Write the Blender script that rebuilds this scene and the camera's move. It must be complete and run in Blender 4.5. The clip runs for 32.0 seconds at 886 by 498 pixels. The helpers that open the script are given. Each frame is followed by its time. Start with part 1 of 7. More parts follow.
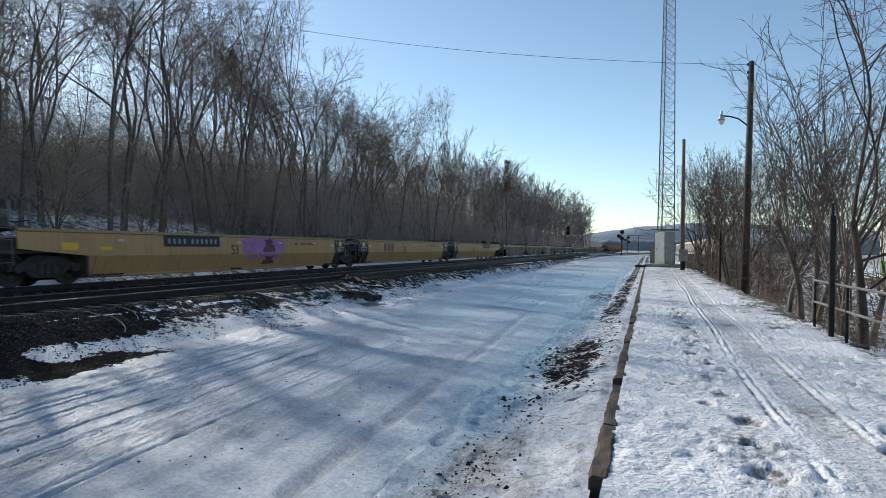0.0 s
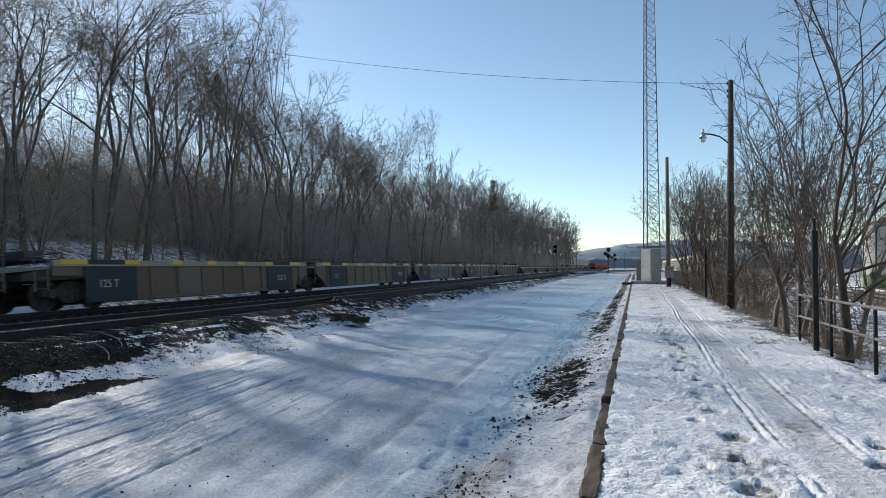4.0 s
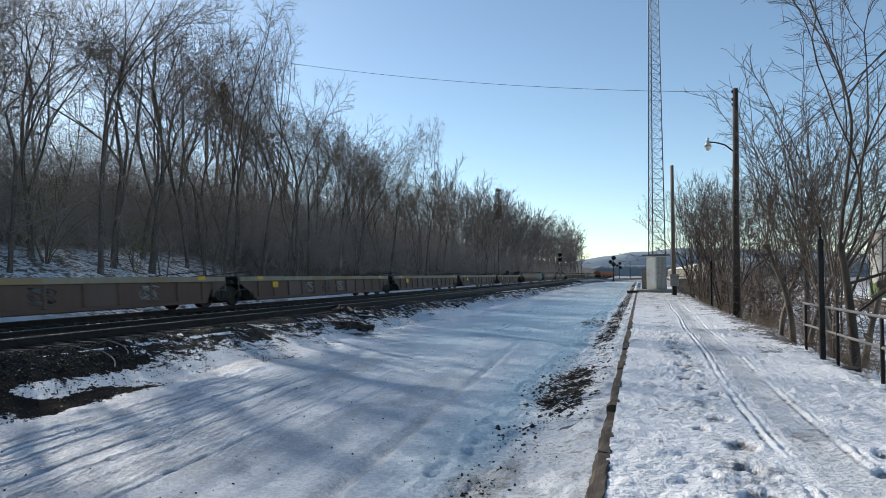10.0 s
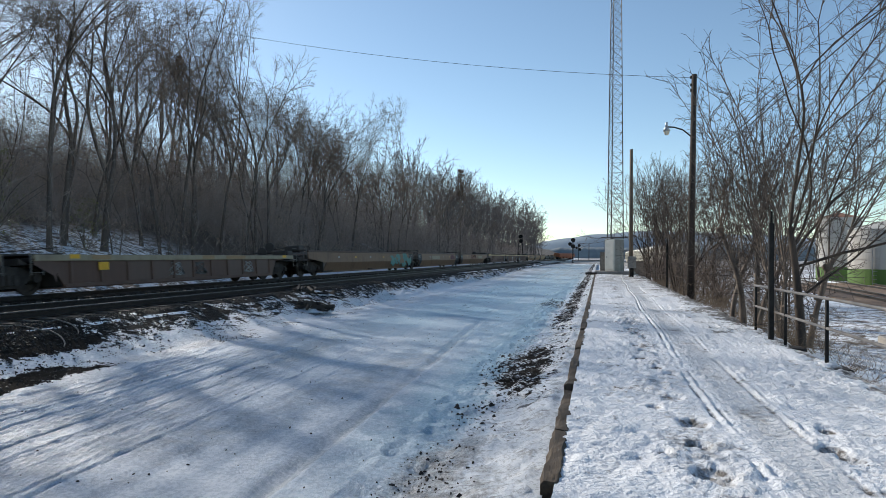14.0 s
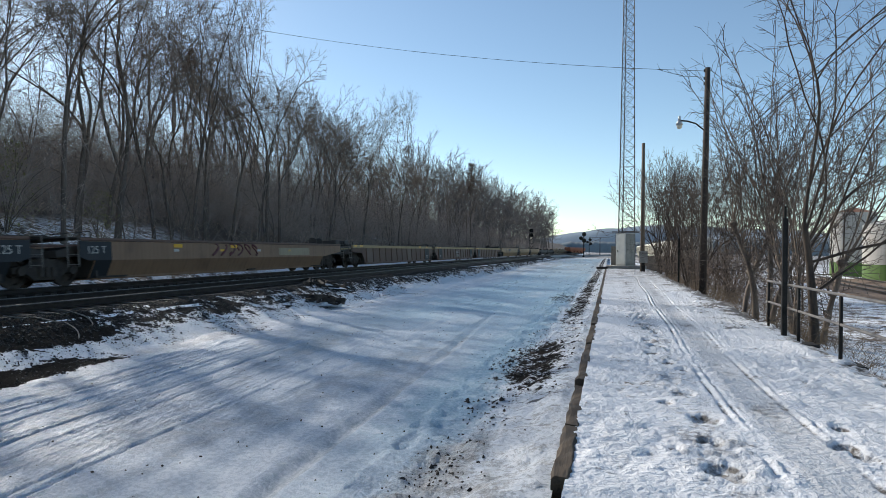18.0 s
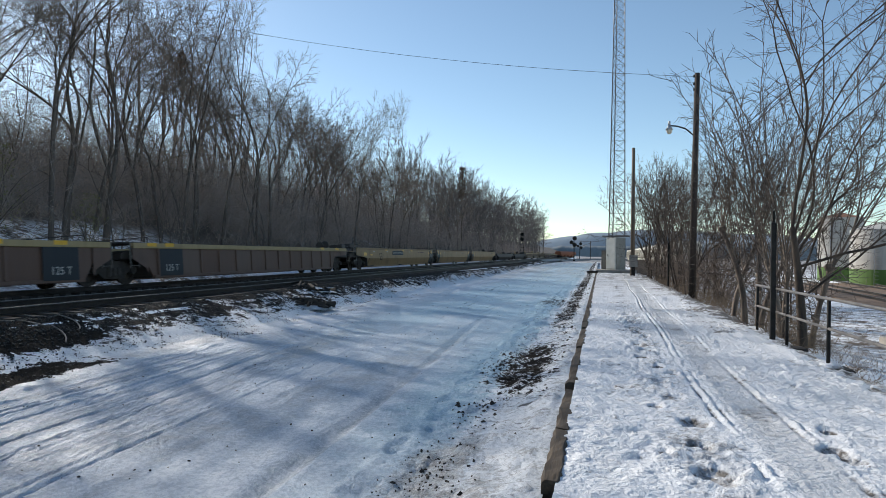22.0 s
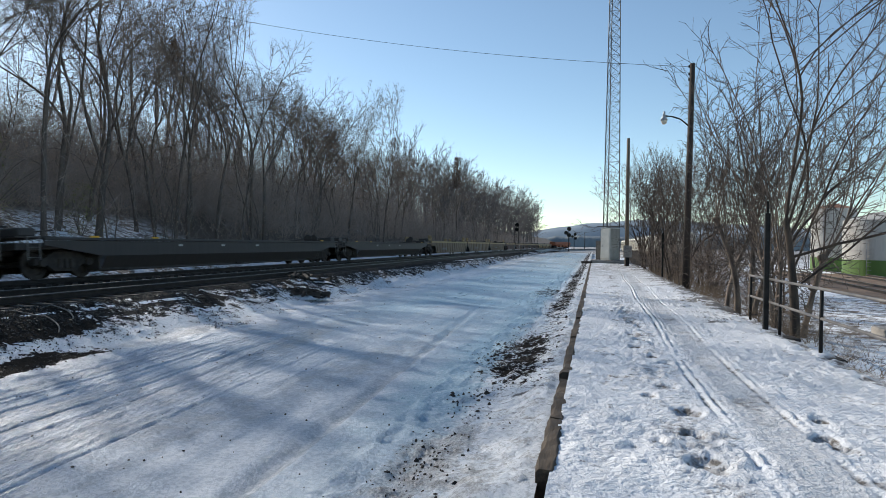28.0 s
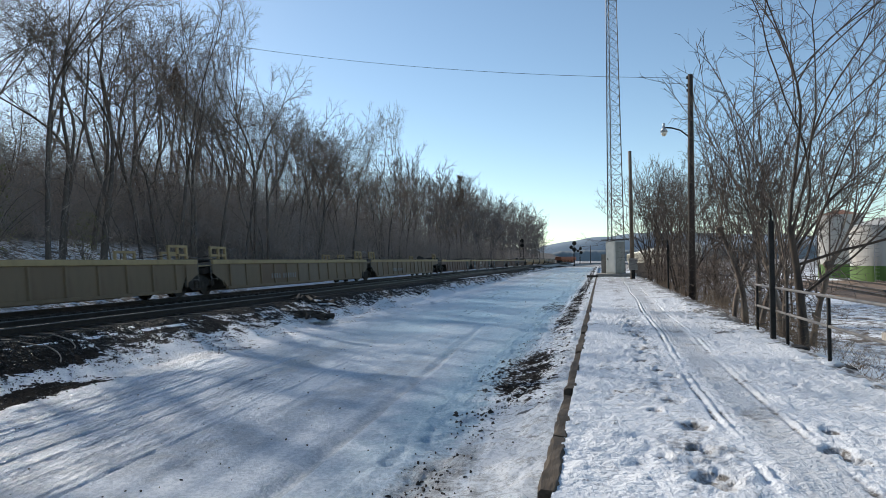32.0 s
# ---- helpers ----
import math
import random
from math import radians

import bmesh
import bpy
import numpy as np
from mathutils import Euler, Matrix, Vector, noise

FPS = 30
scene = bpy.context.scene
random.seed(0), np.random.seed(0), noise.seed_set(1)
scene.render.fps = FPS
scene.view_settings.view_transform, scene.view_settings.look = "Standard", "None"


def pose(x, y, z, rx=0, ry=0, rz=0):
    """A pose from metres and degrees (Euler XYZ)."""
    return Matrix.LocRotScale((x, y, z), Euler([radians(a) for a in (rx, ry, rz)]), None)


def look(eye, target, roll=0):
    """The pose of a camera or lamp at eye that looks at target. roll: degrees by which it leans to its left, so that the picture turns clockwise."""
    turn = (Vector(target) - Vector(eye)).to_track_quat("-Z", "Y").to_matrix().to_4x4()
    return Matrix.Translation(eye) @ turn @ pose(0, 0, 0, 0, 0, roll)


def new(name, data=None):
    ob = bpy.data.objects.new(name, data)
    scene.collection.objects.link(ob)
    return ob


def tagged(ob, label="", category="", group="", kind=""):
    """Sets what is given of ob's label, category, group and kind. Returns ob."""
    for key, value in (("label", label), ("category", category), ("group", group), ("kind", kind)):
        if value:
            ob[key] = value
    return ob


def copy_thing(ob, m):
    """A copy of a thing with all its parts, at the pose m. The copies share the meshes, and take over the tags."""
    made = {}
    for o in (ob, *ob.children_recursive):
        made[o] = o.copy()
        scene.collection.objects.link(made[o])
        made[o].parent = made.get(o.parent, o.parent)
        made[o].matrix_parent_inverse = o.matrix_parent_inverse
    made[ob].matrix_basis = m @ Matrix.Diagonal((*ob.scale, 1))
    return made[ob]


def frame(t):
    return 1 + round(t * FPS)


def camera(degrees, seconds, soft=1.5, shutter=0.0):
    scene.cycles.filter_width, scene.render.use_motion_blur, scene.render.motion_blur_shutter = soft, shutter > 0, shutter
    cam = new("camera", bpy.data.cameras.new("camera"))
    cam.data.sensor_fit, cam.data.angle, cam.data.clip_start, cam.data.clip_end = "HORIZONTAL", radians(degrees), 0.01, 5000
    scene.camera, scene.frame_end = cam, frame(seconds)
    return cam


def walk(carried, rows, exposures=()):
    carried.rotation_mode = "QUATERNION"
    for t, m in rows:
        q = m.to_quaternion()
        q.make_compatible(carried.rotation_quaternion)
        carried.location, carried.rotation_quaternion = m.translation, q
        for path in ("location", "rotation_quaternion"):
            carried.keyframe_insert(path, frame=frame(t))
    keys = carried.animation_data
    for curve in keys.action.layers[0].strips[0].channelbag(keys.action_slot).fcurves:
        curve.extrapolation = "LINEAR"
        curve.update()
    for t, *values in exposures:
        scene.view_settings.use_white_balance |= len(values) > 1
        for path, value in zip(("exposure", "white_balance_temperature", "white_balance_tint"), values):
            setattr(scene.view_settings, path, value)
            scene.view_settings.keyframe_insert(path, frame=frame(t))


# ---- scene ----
cam = camera(69.0, 32.0, soft=0.6, shutter=0.2)
# seconds, x, y, z, yaw, pitch, roll of the hand-held camera on the platform
ROWS = [
    (0.0, -0.015, -0.002, 1.699, 17.70, -0.27, -0.89),
    (0.5, -0.011, -0.035, 1.702, 17.69, -0.17, -0.40),
    (1.0, -0.009, -0.032, 1.707, 17.70, 0.02, -0.15),
    (1.5, -0.007, -0.014, 1.707, 17.45, 0.80, 0.08),
    (2.0, -0.011, -0.018, 1.709, 17.74, 1.36, 0.08),
    (2.5, -0.004, -0.028, 1.703, 17.31, 1.50, -0.56),
    (3.0, -0.004, -0.040, 1.705, 16.61, 1.52, -0.59),
    (3.5, 0.003, -0.007, 1.706, 16.46, 1.59, -0.08),
    (5.5, 0.000, -0.001, 1.707, 16.91, 1.26, 0.02),
    (6.0, -0.005, -0.005, 1.708, 17.09, 1.35, 0.05),
    (6.5, -0.003, -0.001, 1.710, 17.22, 1.41, -0.04),
    (7.0, -0.006, -0.032, 1.717, 17.33, 1.60, -0.24),
    (7.5, 0.004, -0.009, 1.709, 17.56, 1.92, -0.27),
    (8.0, -0.000, -0.012, 1.706, 17.60, 1.93, -0.31),
    (8.5, 0.000, -0.017, 1.708, 17.81, 2.05, -0.11),
    (9.0, 0.002, -0.041, 1.718, 17.86, 2.26, -0.05),
    (9.5, 0.001, -0.032, 1.713, 17.86, 2.22, -0.41),
    (10.0, 0.008, -0.032, 1.706, 17.03, 2.26, -0.03),
    (10.5, 0.015, -0.046, 1.703, 16.77, 1.48, 0.04),
    (11.0, 0.009, -0.048, 1.703, 16.43, -0.18, 0.07),
    (11.5, 0.008, -0.027, 1.706, 15.53, 0.48, 0.20),
    (12.0, -0.004, 0.048, 1.698, 15.37, 1.92, 0.14),
    (12.5, -0.001, -0.033, 1.709, 14.69, 0.65, 0.36),
    (13.0, 0.000, 0.000, 1.700, 13.69, 0.70, 0.00),
    (13.5, 0.006, -0.008, 1.694, 13.64, 0.67, -0.36),
    (14.0, 0.005, 0.006, 1.694, 13.61, 0.56, -0.51),
    (14.5, 0.006, -0.007, 1.699, 13.60, 0.47, -0.71),
    (16.5, -0.003, 0.023, 1.695, 14.38, -0.11, -1.00),
    (17.0, -0.003, 0.036, 1.694, 14.46, -0.08, -0.76),
    (17.5, -0.006, 0.028, 1.696, 14.51, -0.04, -0.82),
    (18.0, -0.004, 0.006, 1.703, 14.53, -0.01, -0.73),
    (18.5, -0.004, 0.023, 1.702, 14.54, 0.12, -0.89),
    (19.0, -0.005, 0.008, 1.701, 14.54, 0.34, -0.76),
    (19.5, -0.000, -0.006, 1.706, 14.49, 0.41, -0.79),
    (20.0, -0.002, -0.001, 1.704, 14.37, 0.47, -0.96),
    (20.5, -0.007, 0.005, 1.702, 14.18, 0.45, -1.07),
    (21.0, -0.003, 0.002, 1.700, 13.98, 0.48, -0.93),
    (21.5, -0.002, 0.006, 1.702, 13.80, 0.47, -0.88),
    (22.0, -0.005, 0.011, 1.700, 13.72, 0.33, -0.88),
    (22.5, -0.003, 0.022, 1.700, 13.60, 0.24, -0.79),
    (23.0, -0.004, 0.012, 1.702, 13.57, 0.24, -0.99),
    (23.5, -0.010, 0.017, 1.702, 13.54, 0.27, -1.07),
    (24.0, -0.005, 0.016, 1.701, 13.51, 0.27, -1.06),
    (24.5, -0.009, 0.018, 1.697, 13.46, 0.27, -1.06),
    (25.0, -0.003, 0.022, 1.697, 13.45, 0.28, -1.02),
    (25.5, -0.010, 0.013, 1.699, 13.41, 0.19, -1.09),
    (27.5, -0.005, 0.016, 1.696, 13.21, -0.16, -0.81),
    (28.0, -0.008, 0.025, 1.696, 13.25, -0.52, -0.92),
    (28.5, -0.005, 0.027, 1.693, 13.24, -0.62, -0.78),
    (29.0, 0.005, 0.052, 1.690, 13.40, -0.69, -0.34),
    (29.5, 0.029, 0.032, 1.693, 13.61, -1.02, 0.98),
    (30.0, 0.097, 0.043, 1.688, 12.17, -1.28, 2.79),
    (30.5, 0.168, 0.156, 1.665, 10.11, -0.32, 3.27),
    (31.0, 0.164, 0.205, 1.653, 12.55, -1.60, 2.63),
    (31.5, 0.125, 0.107, 1.693, 13.70, -0.42, 0.98),
    (32.0, 0.068, 0.115, 1.690, 13.76, 1.11, 0.78),
]
walk(cam, [(t, pose(x, y, z, 90 + pitch, roll, yaw)) for t, x, y, z, yaw, pitch, roll in ROWS],
     exposures=[(0, -0.03), (32, -0.03)])

# ---------------------------------------------------------------- light
SUN_AZ, SUN_EL = 55.0, 27.5          # degrees to the left of straight ahead, degrees up
world = bpy.data.worlds.new("winter_sky")
scene.world = world
world.use_nodes = True
wn = world.node_tree.nodes
sky = wn.new("ShaderNodeTexSky")
sky.sky_type, sky.sun_disc = "NISHITA", False
sky.sun_elevation, sky.sun_rotation = radians(SUN_EL), radians(-SUN_AZ)
sky.air_density, sky.dust_density, sky.ozone_density = 1.0, 0.55, 1.2
sky.altitude = 1500
tone = wn.new("ShaderNodeMix")
tone.data_type, tone.blend_type = "RGBA", "MULTIPLY"
tone.inputs[0].default_value, tone.inputs[7].default_value = 1.0, (0.95, 1.0, 0.955, 1)
world.node_tree.links.new(sky.outputs[0], tone.inputs[6])
world.node_tree.links.new(tone.outputs[2], wn["Background"].inputs[0])
wn["Background"].inputs[1].default_value = 0.156
sun_data = bpy.data.lights.new("sun", "SUN")
sun_data.energy, sun_data.angle, sun_data.color = 5.0, radians(0.6), (1.0, 0.93, 0.83)
sun = new("sun", sun_data)
a, e = radians(SUN_AZ), radians(SUN_EL)
sun_dir = Vector((-math.sin(a) * math.cos(e), math.cos(a) * math.cos(e), math.sin(e)))
sun.matrix_world = look(sun_dir * 300, (0, 0, 0))


# ---------------------------------------------------------------- materials
def nodes_of(name):
    m = bpy.data.materials.new(name)
    m.use_nodes = True
    t = m.node_tree
    return m, t, t.nodes["Principled BSDF"]


def add(t, kind, **sets):
    n = t.nodes.new(kind)
    for k, v in sets.items():
        n.inputs[k.replace("_", " ")].default_value = v
    return n


def coords(t, scale=(1, 1, 1)):
    tc = t.nodes.new("ShaderNodeTexCoord")
    mp = t.nodes.new("ShaderNodeMapping")
    mp.inputs["Scale"].default_value = scale
    t.links.new(tc.outputs["Object"], mp.inputs[0])
    return mp.outputs[0]


def noise_of(t, vec, scale, detail=4.0, rough=0.55):
    n = add(t, "ShaderNodeTexNoise", Scale=scale, Detail=detail, Roughness=rough)
    t.links.new(vec, n.inputs["Vector"])
    return n.outputs["Fac"]


def ramp(t, fac, lo, hi, a=0.0, b=1.0):
    r = t.nodes.new("ShaderNodeMapRange")
    r.clamp = True
    for i, v in zip((1, 2, 3, 4), (lo, hi, a, b)):
        r.inputs[i].default_value = v
    t.links.new(fac, r.inputs[0])
    return r.outputs[0]


def mixed(t, fac, c1, c2):
    m = t.nodes.new("ShaderNodeMix")
    m.data_type = "RGBA"
    if isinstance(fac, float):
        m.inputs[0].default_value = fac
    else:
        t.links.new(fac, m.inputs[0])
    for i, c in ((6, c1), (7, c2)):
        if isinstance(c, tuple):
            m.inputs[i].default_value = (*c, 1)
        else:
            t.links.new(c, m.inputs[i])
    return m.outputs[2]


def calc(t, op, x, y):
    m = t.nodes.new("ShaderNodeMath")
    m.operation = op
    for i, v in ((0, x), (1, y)):
        if isinstance(v, (int, float)):
            m.inputs[i].default_value = v
        else:
            t.links.new(v, m.inputs[i])
    return m.outputs[0]


def bumped(t, bsdf, height, strength, distance):
    b = t.nodes.new("ShaderNodeBump")
    b.inputs["Strength"].default_value = strength
    b.inputs["Distance"].default_value = distance
    t.links.new(height, b.inputs["Height"])
    t.links.new(b.outputs[0], bsdf.inputs["Normal"])


def plain(name, c1, c2, scale=3.0, fine=40.0, rough=0.8, metal=0.0, bump=0.3, depth=0.004, stretch=(1, 1, 1), vary=0.0):
    """Two colours mixed at two scales, with fine relief."""
    m, t, b = nodes_of(name)
    v = coords(t, stretch)
    big, small = noise_of(t, v, scale), noise_of(t, v, fine, 3.0)
    f = ramp(t, calc(t, "ADD", calc(t, "MULTIPLY", big, 0.65), calc(t, "MULTIPLY", small, 0.35)), 0.36, 0.64)
    col = mixed(t, f, c1, c2)
    if vary:
        info = t.nodes.new("ShaderNodeObjectInfo")
        col = mixed(t, calc(t, "MULTIPLY", info.outputs["Random"], vary), col, (0.02, 0.018, 0.015))
    t.links.new(col, b.inputs["Base Color"])
    t.links.new(ramp(t, small, 0.3, 0.7, max(0.05, rough - 0.1), min(1, rough + 0.1)), b.inputs["Roughness"])
    b.inputs["Metallic"].default_value = metal
    if bump:
        bumped(t, b, small, bump, depth)
    return m


def car_paint(name, c1, rust, amount=0.45, grime=0.5):
    """Faded railway paint: streaks that run down, rust blooms, dust below."""
    m, t, b = nodes_of(name)
    v, s = coords(t), coords(t, (1.0, 2.2, 0.12))
    blotch, streak, fine = noise_of(t, v, 0.7, 5.0), noise_of(t, s, 3.0, 4.0), noise_of(t, v, 30.0, 3.0)
    dirty = tuple(x * 0.55 for x in c1)
    col = mixed(t, ramp(t, streak, 0.45, 0.75, 0.0, grime), c1, dirty)
    col = mixed(t, ramp(t, blotch, 0.55, 0.75, 0.0, amount), col, rust)
    col = mixed(t, ramp(t, fine, 0.6, 0.8, 0.0, 0.3), col, rust)
    t.links.new(col, b.inputs["Base Color"])
    b.inputs["Roughness"].default_value = 0.62
    bumped(t, b, fine, 0.15, 0.003)
    return m


SNOW, MUD = (0.81, 0.845, 0.89), (0.005, 0.005, 0.005)


def snow_platform():
    m, t, b = nodes_of("trodden_snow")
    v = coords(t)
    vs = coords(t, (1.0, 0.12, 1.0))
    big, mid, fine = noise_of(t, v, 0.9, 5.0), noise_of(t, v, 9.0, 5.0, 0.65), noise_of(t, v, 70.0, 3.0)
    strip = noise_of(t, vs, 2.2, 3.0)
    sep = t.nodes.new("ShaderNodeSeparateXYZ")
    t.links.new(v, sep.inputs[0])
    packed = ramp(t, calc(t, "ADD", calc(t, "MULTIPLY", strip, 0.7), calc(t, "MULTIPLY", mid, 0.3)), 0.5, 0.62)
    col = mixed(t, calc(t, "MULTIPLY", packed, 0.5), (0.79, 0.81, 0.84), (0.60, 0.62, 0.65))
    col = mixed(t, ramp(t, calc(t, "ADD", big, calc(t, "MULTIPLY", mid, 0.5)), 0.86, 1.0, 0.0, 0.75), col, (0.20, 0.18, 0.16))
    far_end = calc(t, "MULTIPLY", ramp(t, sep.outputs[1], 26.0, 52.0), ramp(t, calc(t, "ADD", calc(t, "MULTIPLY", big, 0.5), calc(t, "MULTIPLY", mid, 0.5)), 0.44, 0.58))
    col = mixed(t, calc(t, "MULTIPLY", far_end, 0.92), col, (0.13, 0.11, 0.092))
    # bare earth that creeps in under the trees
    edge = calc(t, "MULTIPLY", ramp(t, sep.outputs[0], 2.2, 3.7), ramp(t, sep.outputs[1], 13.0, 19.0))
    soil = ramp(t, calc(t, "ADD", calc(t, "MULTIPLY", edge, 0.17), calc(t, "ADD", calc(t, "MULTIPLY", big, 0.55), calc(t, "MULTIPLY", mid, 0.45))), 0.60, 0.65)
    col = mixed(t, calc(t, "MULTIPLY", soil, 0.9), col, mixed(t, fine, (0.05, 0.042, 0.033), (0.13, 0.11, 0.085)))
    lane = calc(t, "MULTIPLY", ramp(t, sep.outputs[0], 1.36, 1.46), ramp(t, sep.outputs[0], 1.86, 1.98, 1.0, 0.0))
    col = mixed(t, calc(t, "MULTIPLY", lane, ramp(t, mid, 0.3, 0.6, 0.7, 0.3)), col, (0.52, 0.525, 0.535))
    trod = calc(t, "MULTIPLY", ramp(t, sep.outputs[0], 0.45, 0.8), ramp(t, sep.outputs[0], 0.9, 1.2, 1.0, 0.0))
    scuff = ramp(t, calc(t, "ADD", calc(t, "MULTIPLY", big, 0.45), calc(t, "MULTIPLY", mid, 0.55)), 0.50, 0.60)
    col = mixed(t, calc(t, "MULTIPLY", calc(t, "MULTIPLY", trod, scuff), 0.85), col, (0.21, 0.20, 0.195))
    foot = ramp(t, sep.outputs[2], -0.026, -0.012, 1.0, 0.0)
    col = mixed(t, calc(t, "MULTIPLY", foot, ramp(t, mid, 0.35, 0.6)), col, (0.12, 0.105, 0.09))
    t.links.new(col, b.inputs["Base Color"])
    t.links.new(ramp(t, packed, 0.0, 1.0, 0.75, 0.45), b.inputs["Roughness"])
    crust = noise_of(t, coords(t, (0.7, 1.0, 1.0)), 22.0, 3.0, 0.6)
    bumped(t, b, calc(t, "ADD", calc(t, "ADD", mid, calc(t, "MULTIPLY", crust, 0.7)), calc(t, "MULTIPLY", fine, 0.15)), 1.0, 0.05)
    return m


def band(t, val, a, b, c, d):
    """One between b and c, falling to nothing at a and d."""
    return calc(t, "MULTIPLY", ramp(t, val, a, b), ramp(t, val, c, d, 1.0, 0.0))


def icy_yard():
    m, t, b = nodes_of("icy_yard")
    v = coords(t)
    vs = coords(t, (1.0, 0.16, 1.0))
    sep = t.nodes.new("ShaderNodeSeparateXYZ")
    t.links.new(v, sep.inputs[0])
    X, Y = sep.outputs[0], sep.outputs[1]
    U = calc(t, "ADD", X, calc(t, "MULTIPLY", calc(t, "SUBTRACT", Y, 4.3), 0.055))     # along the tyre tracks
    big, mid, fine = noise_of(t, v, 0.35, 5.0), noise_of(t, v, 3.5, 6.0, 0.65), noise_of(t, v, 45.0, 4.0, 0.7)
    streak, long_ = noise_of(t, vs, 3.2, 5.0, 0.6), noise_of(t, vs, 0.8, 4.0)
    crust = noise_of(t, v, 17.0, 5.0, 0.8)
    ice = ramp(t, calc(t, "ADD", calc(t, "MULTIPLY", streak, 0.4), calc(t, "ADD", calc(t, "MULTIPLY", long_, 0.4), calc(t, "MULTIPLY", mid, 0.2))), 0.42, 0.58)
    col = mixed(t, ice, (0.71, 0.765, 0.835), (0.355, 0.465, 0.60))
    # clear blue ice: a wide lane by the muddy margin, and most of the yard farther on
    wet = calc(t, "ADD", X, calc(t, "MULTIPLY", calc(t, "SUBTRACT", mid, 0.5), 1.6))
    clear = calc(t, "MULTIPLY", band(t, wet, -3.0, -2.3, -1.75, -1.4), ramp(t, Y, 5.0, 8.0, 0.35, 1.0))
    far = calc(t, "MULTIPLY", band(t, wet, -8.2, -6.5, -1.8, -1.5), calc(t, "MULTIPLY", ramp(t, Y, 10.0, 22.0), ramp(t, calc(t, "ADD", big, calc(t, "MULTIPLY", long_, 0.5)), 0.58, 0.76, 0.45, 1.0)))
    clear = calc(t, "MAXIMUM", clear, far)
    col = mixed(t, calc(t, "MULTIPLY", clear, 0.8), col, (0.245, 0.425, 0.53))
    fresh = ramp(t, calc(t, "ADD", X, calc(t, "MULTIPLY", calc(t, "SUBTRACT", mid, 0.5), 1.5)), -8.6, -7.9, 1.0, 0.0)
    bank = ramp(t, calc(t, "ADD", X, calc(t, "MULTIPLY", calc(t, "SUBTRACT", mid, 0.5), 0.5)), -1.25, -1.05)
    col = mixed(t, calc(t, "MULTIPLY", calc(t, "MAXIMUM", fresh, bank), 0.85), col, SNOW)
    soiled = calc(t, "MULTIPLY", bank, ramp(t, calc(t, "ADD", calc(t, "MULTIPLY", mid, 0.5), calc(t, "MULTIPLY", crust, 0.5)), 0.50, 0.60, 0.0, 0.7))
    col = mixed(t, soiled, col, (0.30, 0.265, 0.23))
    # the far end, driven over and brown
    worn = calc(t, "MULTIPLY", ramp(t, Y, 38.0, 75.0), ramp(t, calc(t, "ADD", calc(t, "MULTIPLY", long_, 0.5), calc(t, "MULTIPLY", mid, 0.5)), 0.40, 0.54))
    col = mixed(t, calc(t, "MULTIPLY", worn, 0.9), col, (0.23, 0.20, 0.17))
    # thin grit and old dirt frozen in
    dirt = ramp(t, calc(t, "ADD", calc(t, "MULTIPLY", long_, 0.6), calc(t, "MULTIPLY", mid, 0.4)), 0.52, 0.68, 0.0, 0.5)
    col = mixed(t, dirt, col, (0.385, 0.35, 0.305))
    grit = calc(t, "MULTIPLY", ramp(t, fine, 0.62, 0.68), ramp(t, mid, 0.45, 0.6))
    col = mixed(t, calc(t, "MULTIPLY", grit, 0.5), col, (0.14, 0.13, 0.12))
    wheel = calc(t, "MULTIPLY", band(t, U, -2.98, -2.76, -2.66, -2.62), ramp(t, Y, 10.0, 20.0, 1.0, 0.1))
    col = mixed(t, calc(t, "MULTIPLY", wheel, ramp(t, calc(t, "MULTIPLY", calc(t, "ADD", streak, mid), 0.5), 0.36, 0.55, 0.12, 0.48)), col, (0.19, 0.20, 0.215))
    col = mixed(t, ramp(t, crust, 0.48, 0.56, 0.0, 0.55), col, mixed(t, 0.5, col, (0.13, 0.18, 0.23)))
    col = mixed(t, ramp(t, crust, 0.48, 0.42, 0.0, 0.3), col, (0.80, 0.80, 0.80))
    # lines pressed by tyres, the blue shade of their grooves painted in
    cu = t.nodes.new("ShaderNodeCombineXYZ")
    t.links.new(U, cu.inputs[0])
    t.links.new(calc(t, "MULTIPLY", Y, 0.045), cu.inputs[1])
    lines = noise_of(t, cu.outputs[0], 6.5, 3.0, 0.6)
    drawn = calc(t, "MULTIPLY", band(t, U, -7.9, -7.4, -5.1, -4.4), ramp(t, Y, 9.0, 15.0, 1.0, 0.0))
    col = mixed(t, calc(t, "MULTIPLY", drawn, ramp(t, lines, 0.54, 0.60, 0.0, 0.45)), col, (0.26, 0.345, 0.44))
    # the bare margin beside the kerb: a muddy core, a broken strip farther on, slush near by
    patch = noise_of(t, coords(t, (1.0, 0.7, 1.0)), 1.9, 6.0, 0.78)
    clump = noise_of(t, coords(t, (0.75, 1.0, 1.0)), 5.5, 6.0, 0.78)
    rag = calc(t, "ADD", calc(t, "MULTIPLY", crust, 0.25), calc(t, "ADD", calc(t, "MULTIPLY", clump, 0.5), calc(t, "MULTIPLY", patch, 0.25)))
    crack = noise_of(t, coords(t, (0.8, 3.2, 1.0)), 2.6, 6.0, 0.75)
    core = calc(t, "MULTIPLY", band(t, X, -2.3, -1.3, -0.95, -0.6), band(t, Y, 7.6, 10.0, 13.0, 17.0))
    strip_ = calc(t, "MULTIPLY", calc(t, "MULTIPLY", band(t, X, -1.75, -1.2, -0.8, -0.5), ramp(t, Y, 13.0, 20.0)), 0.88)
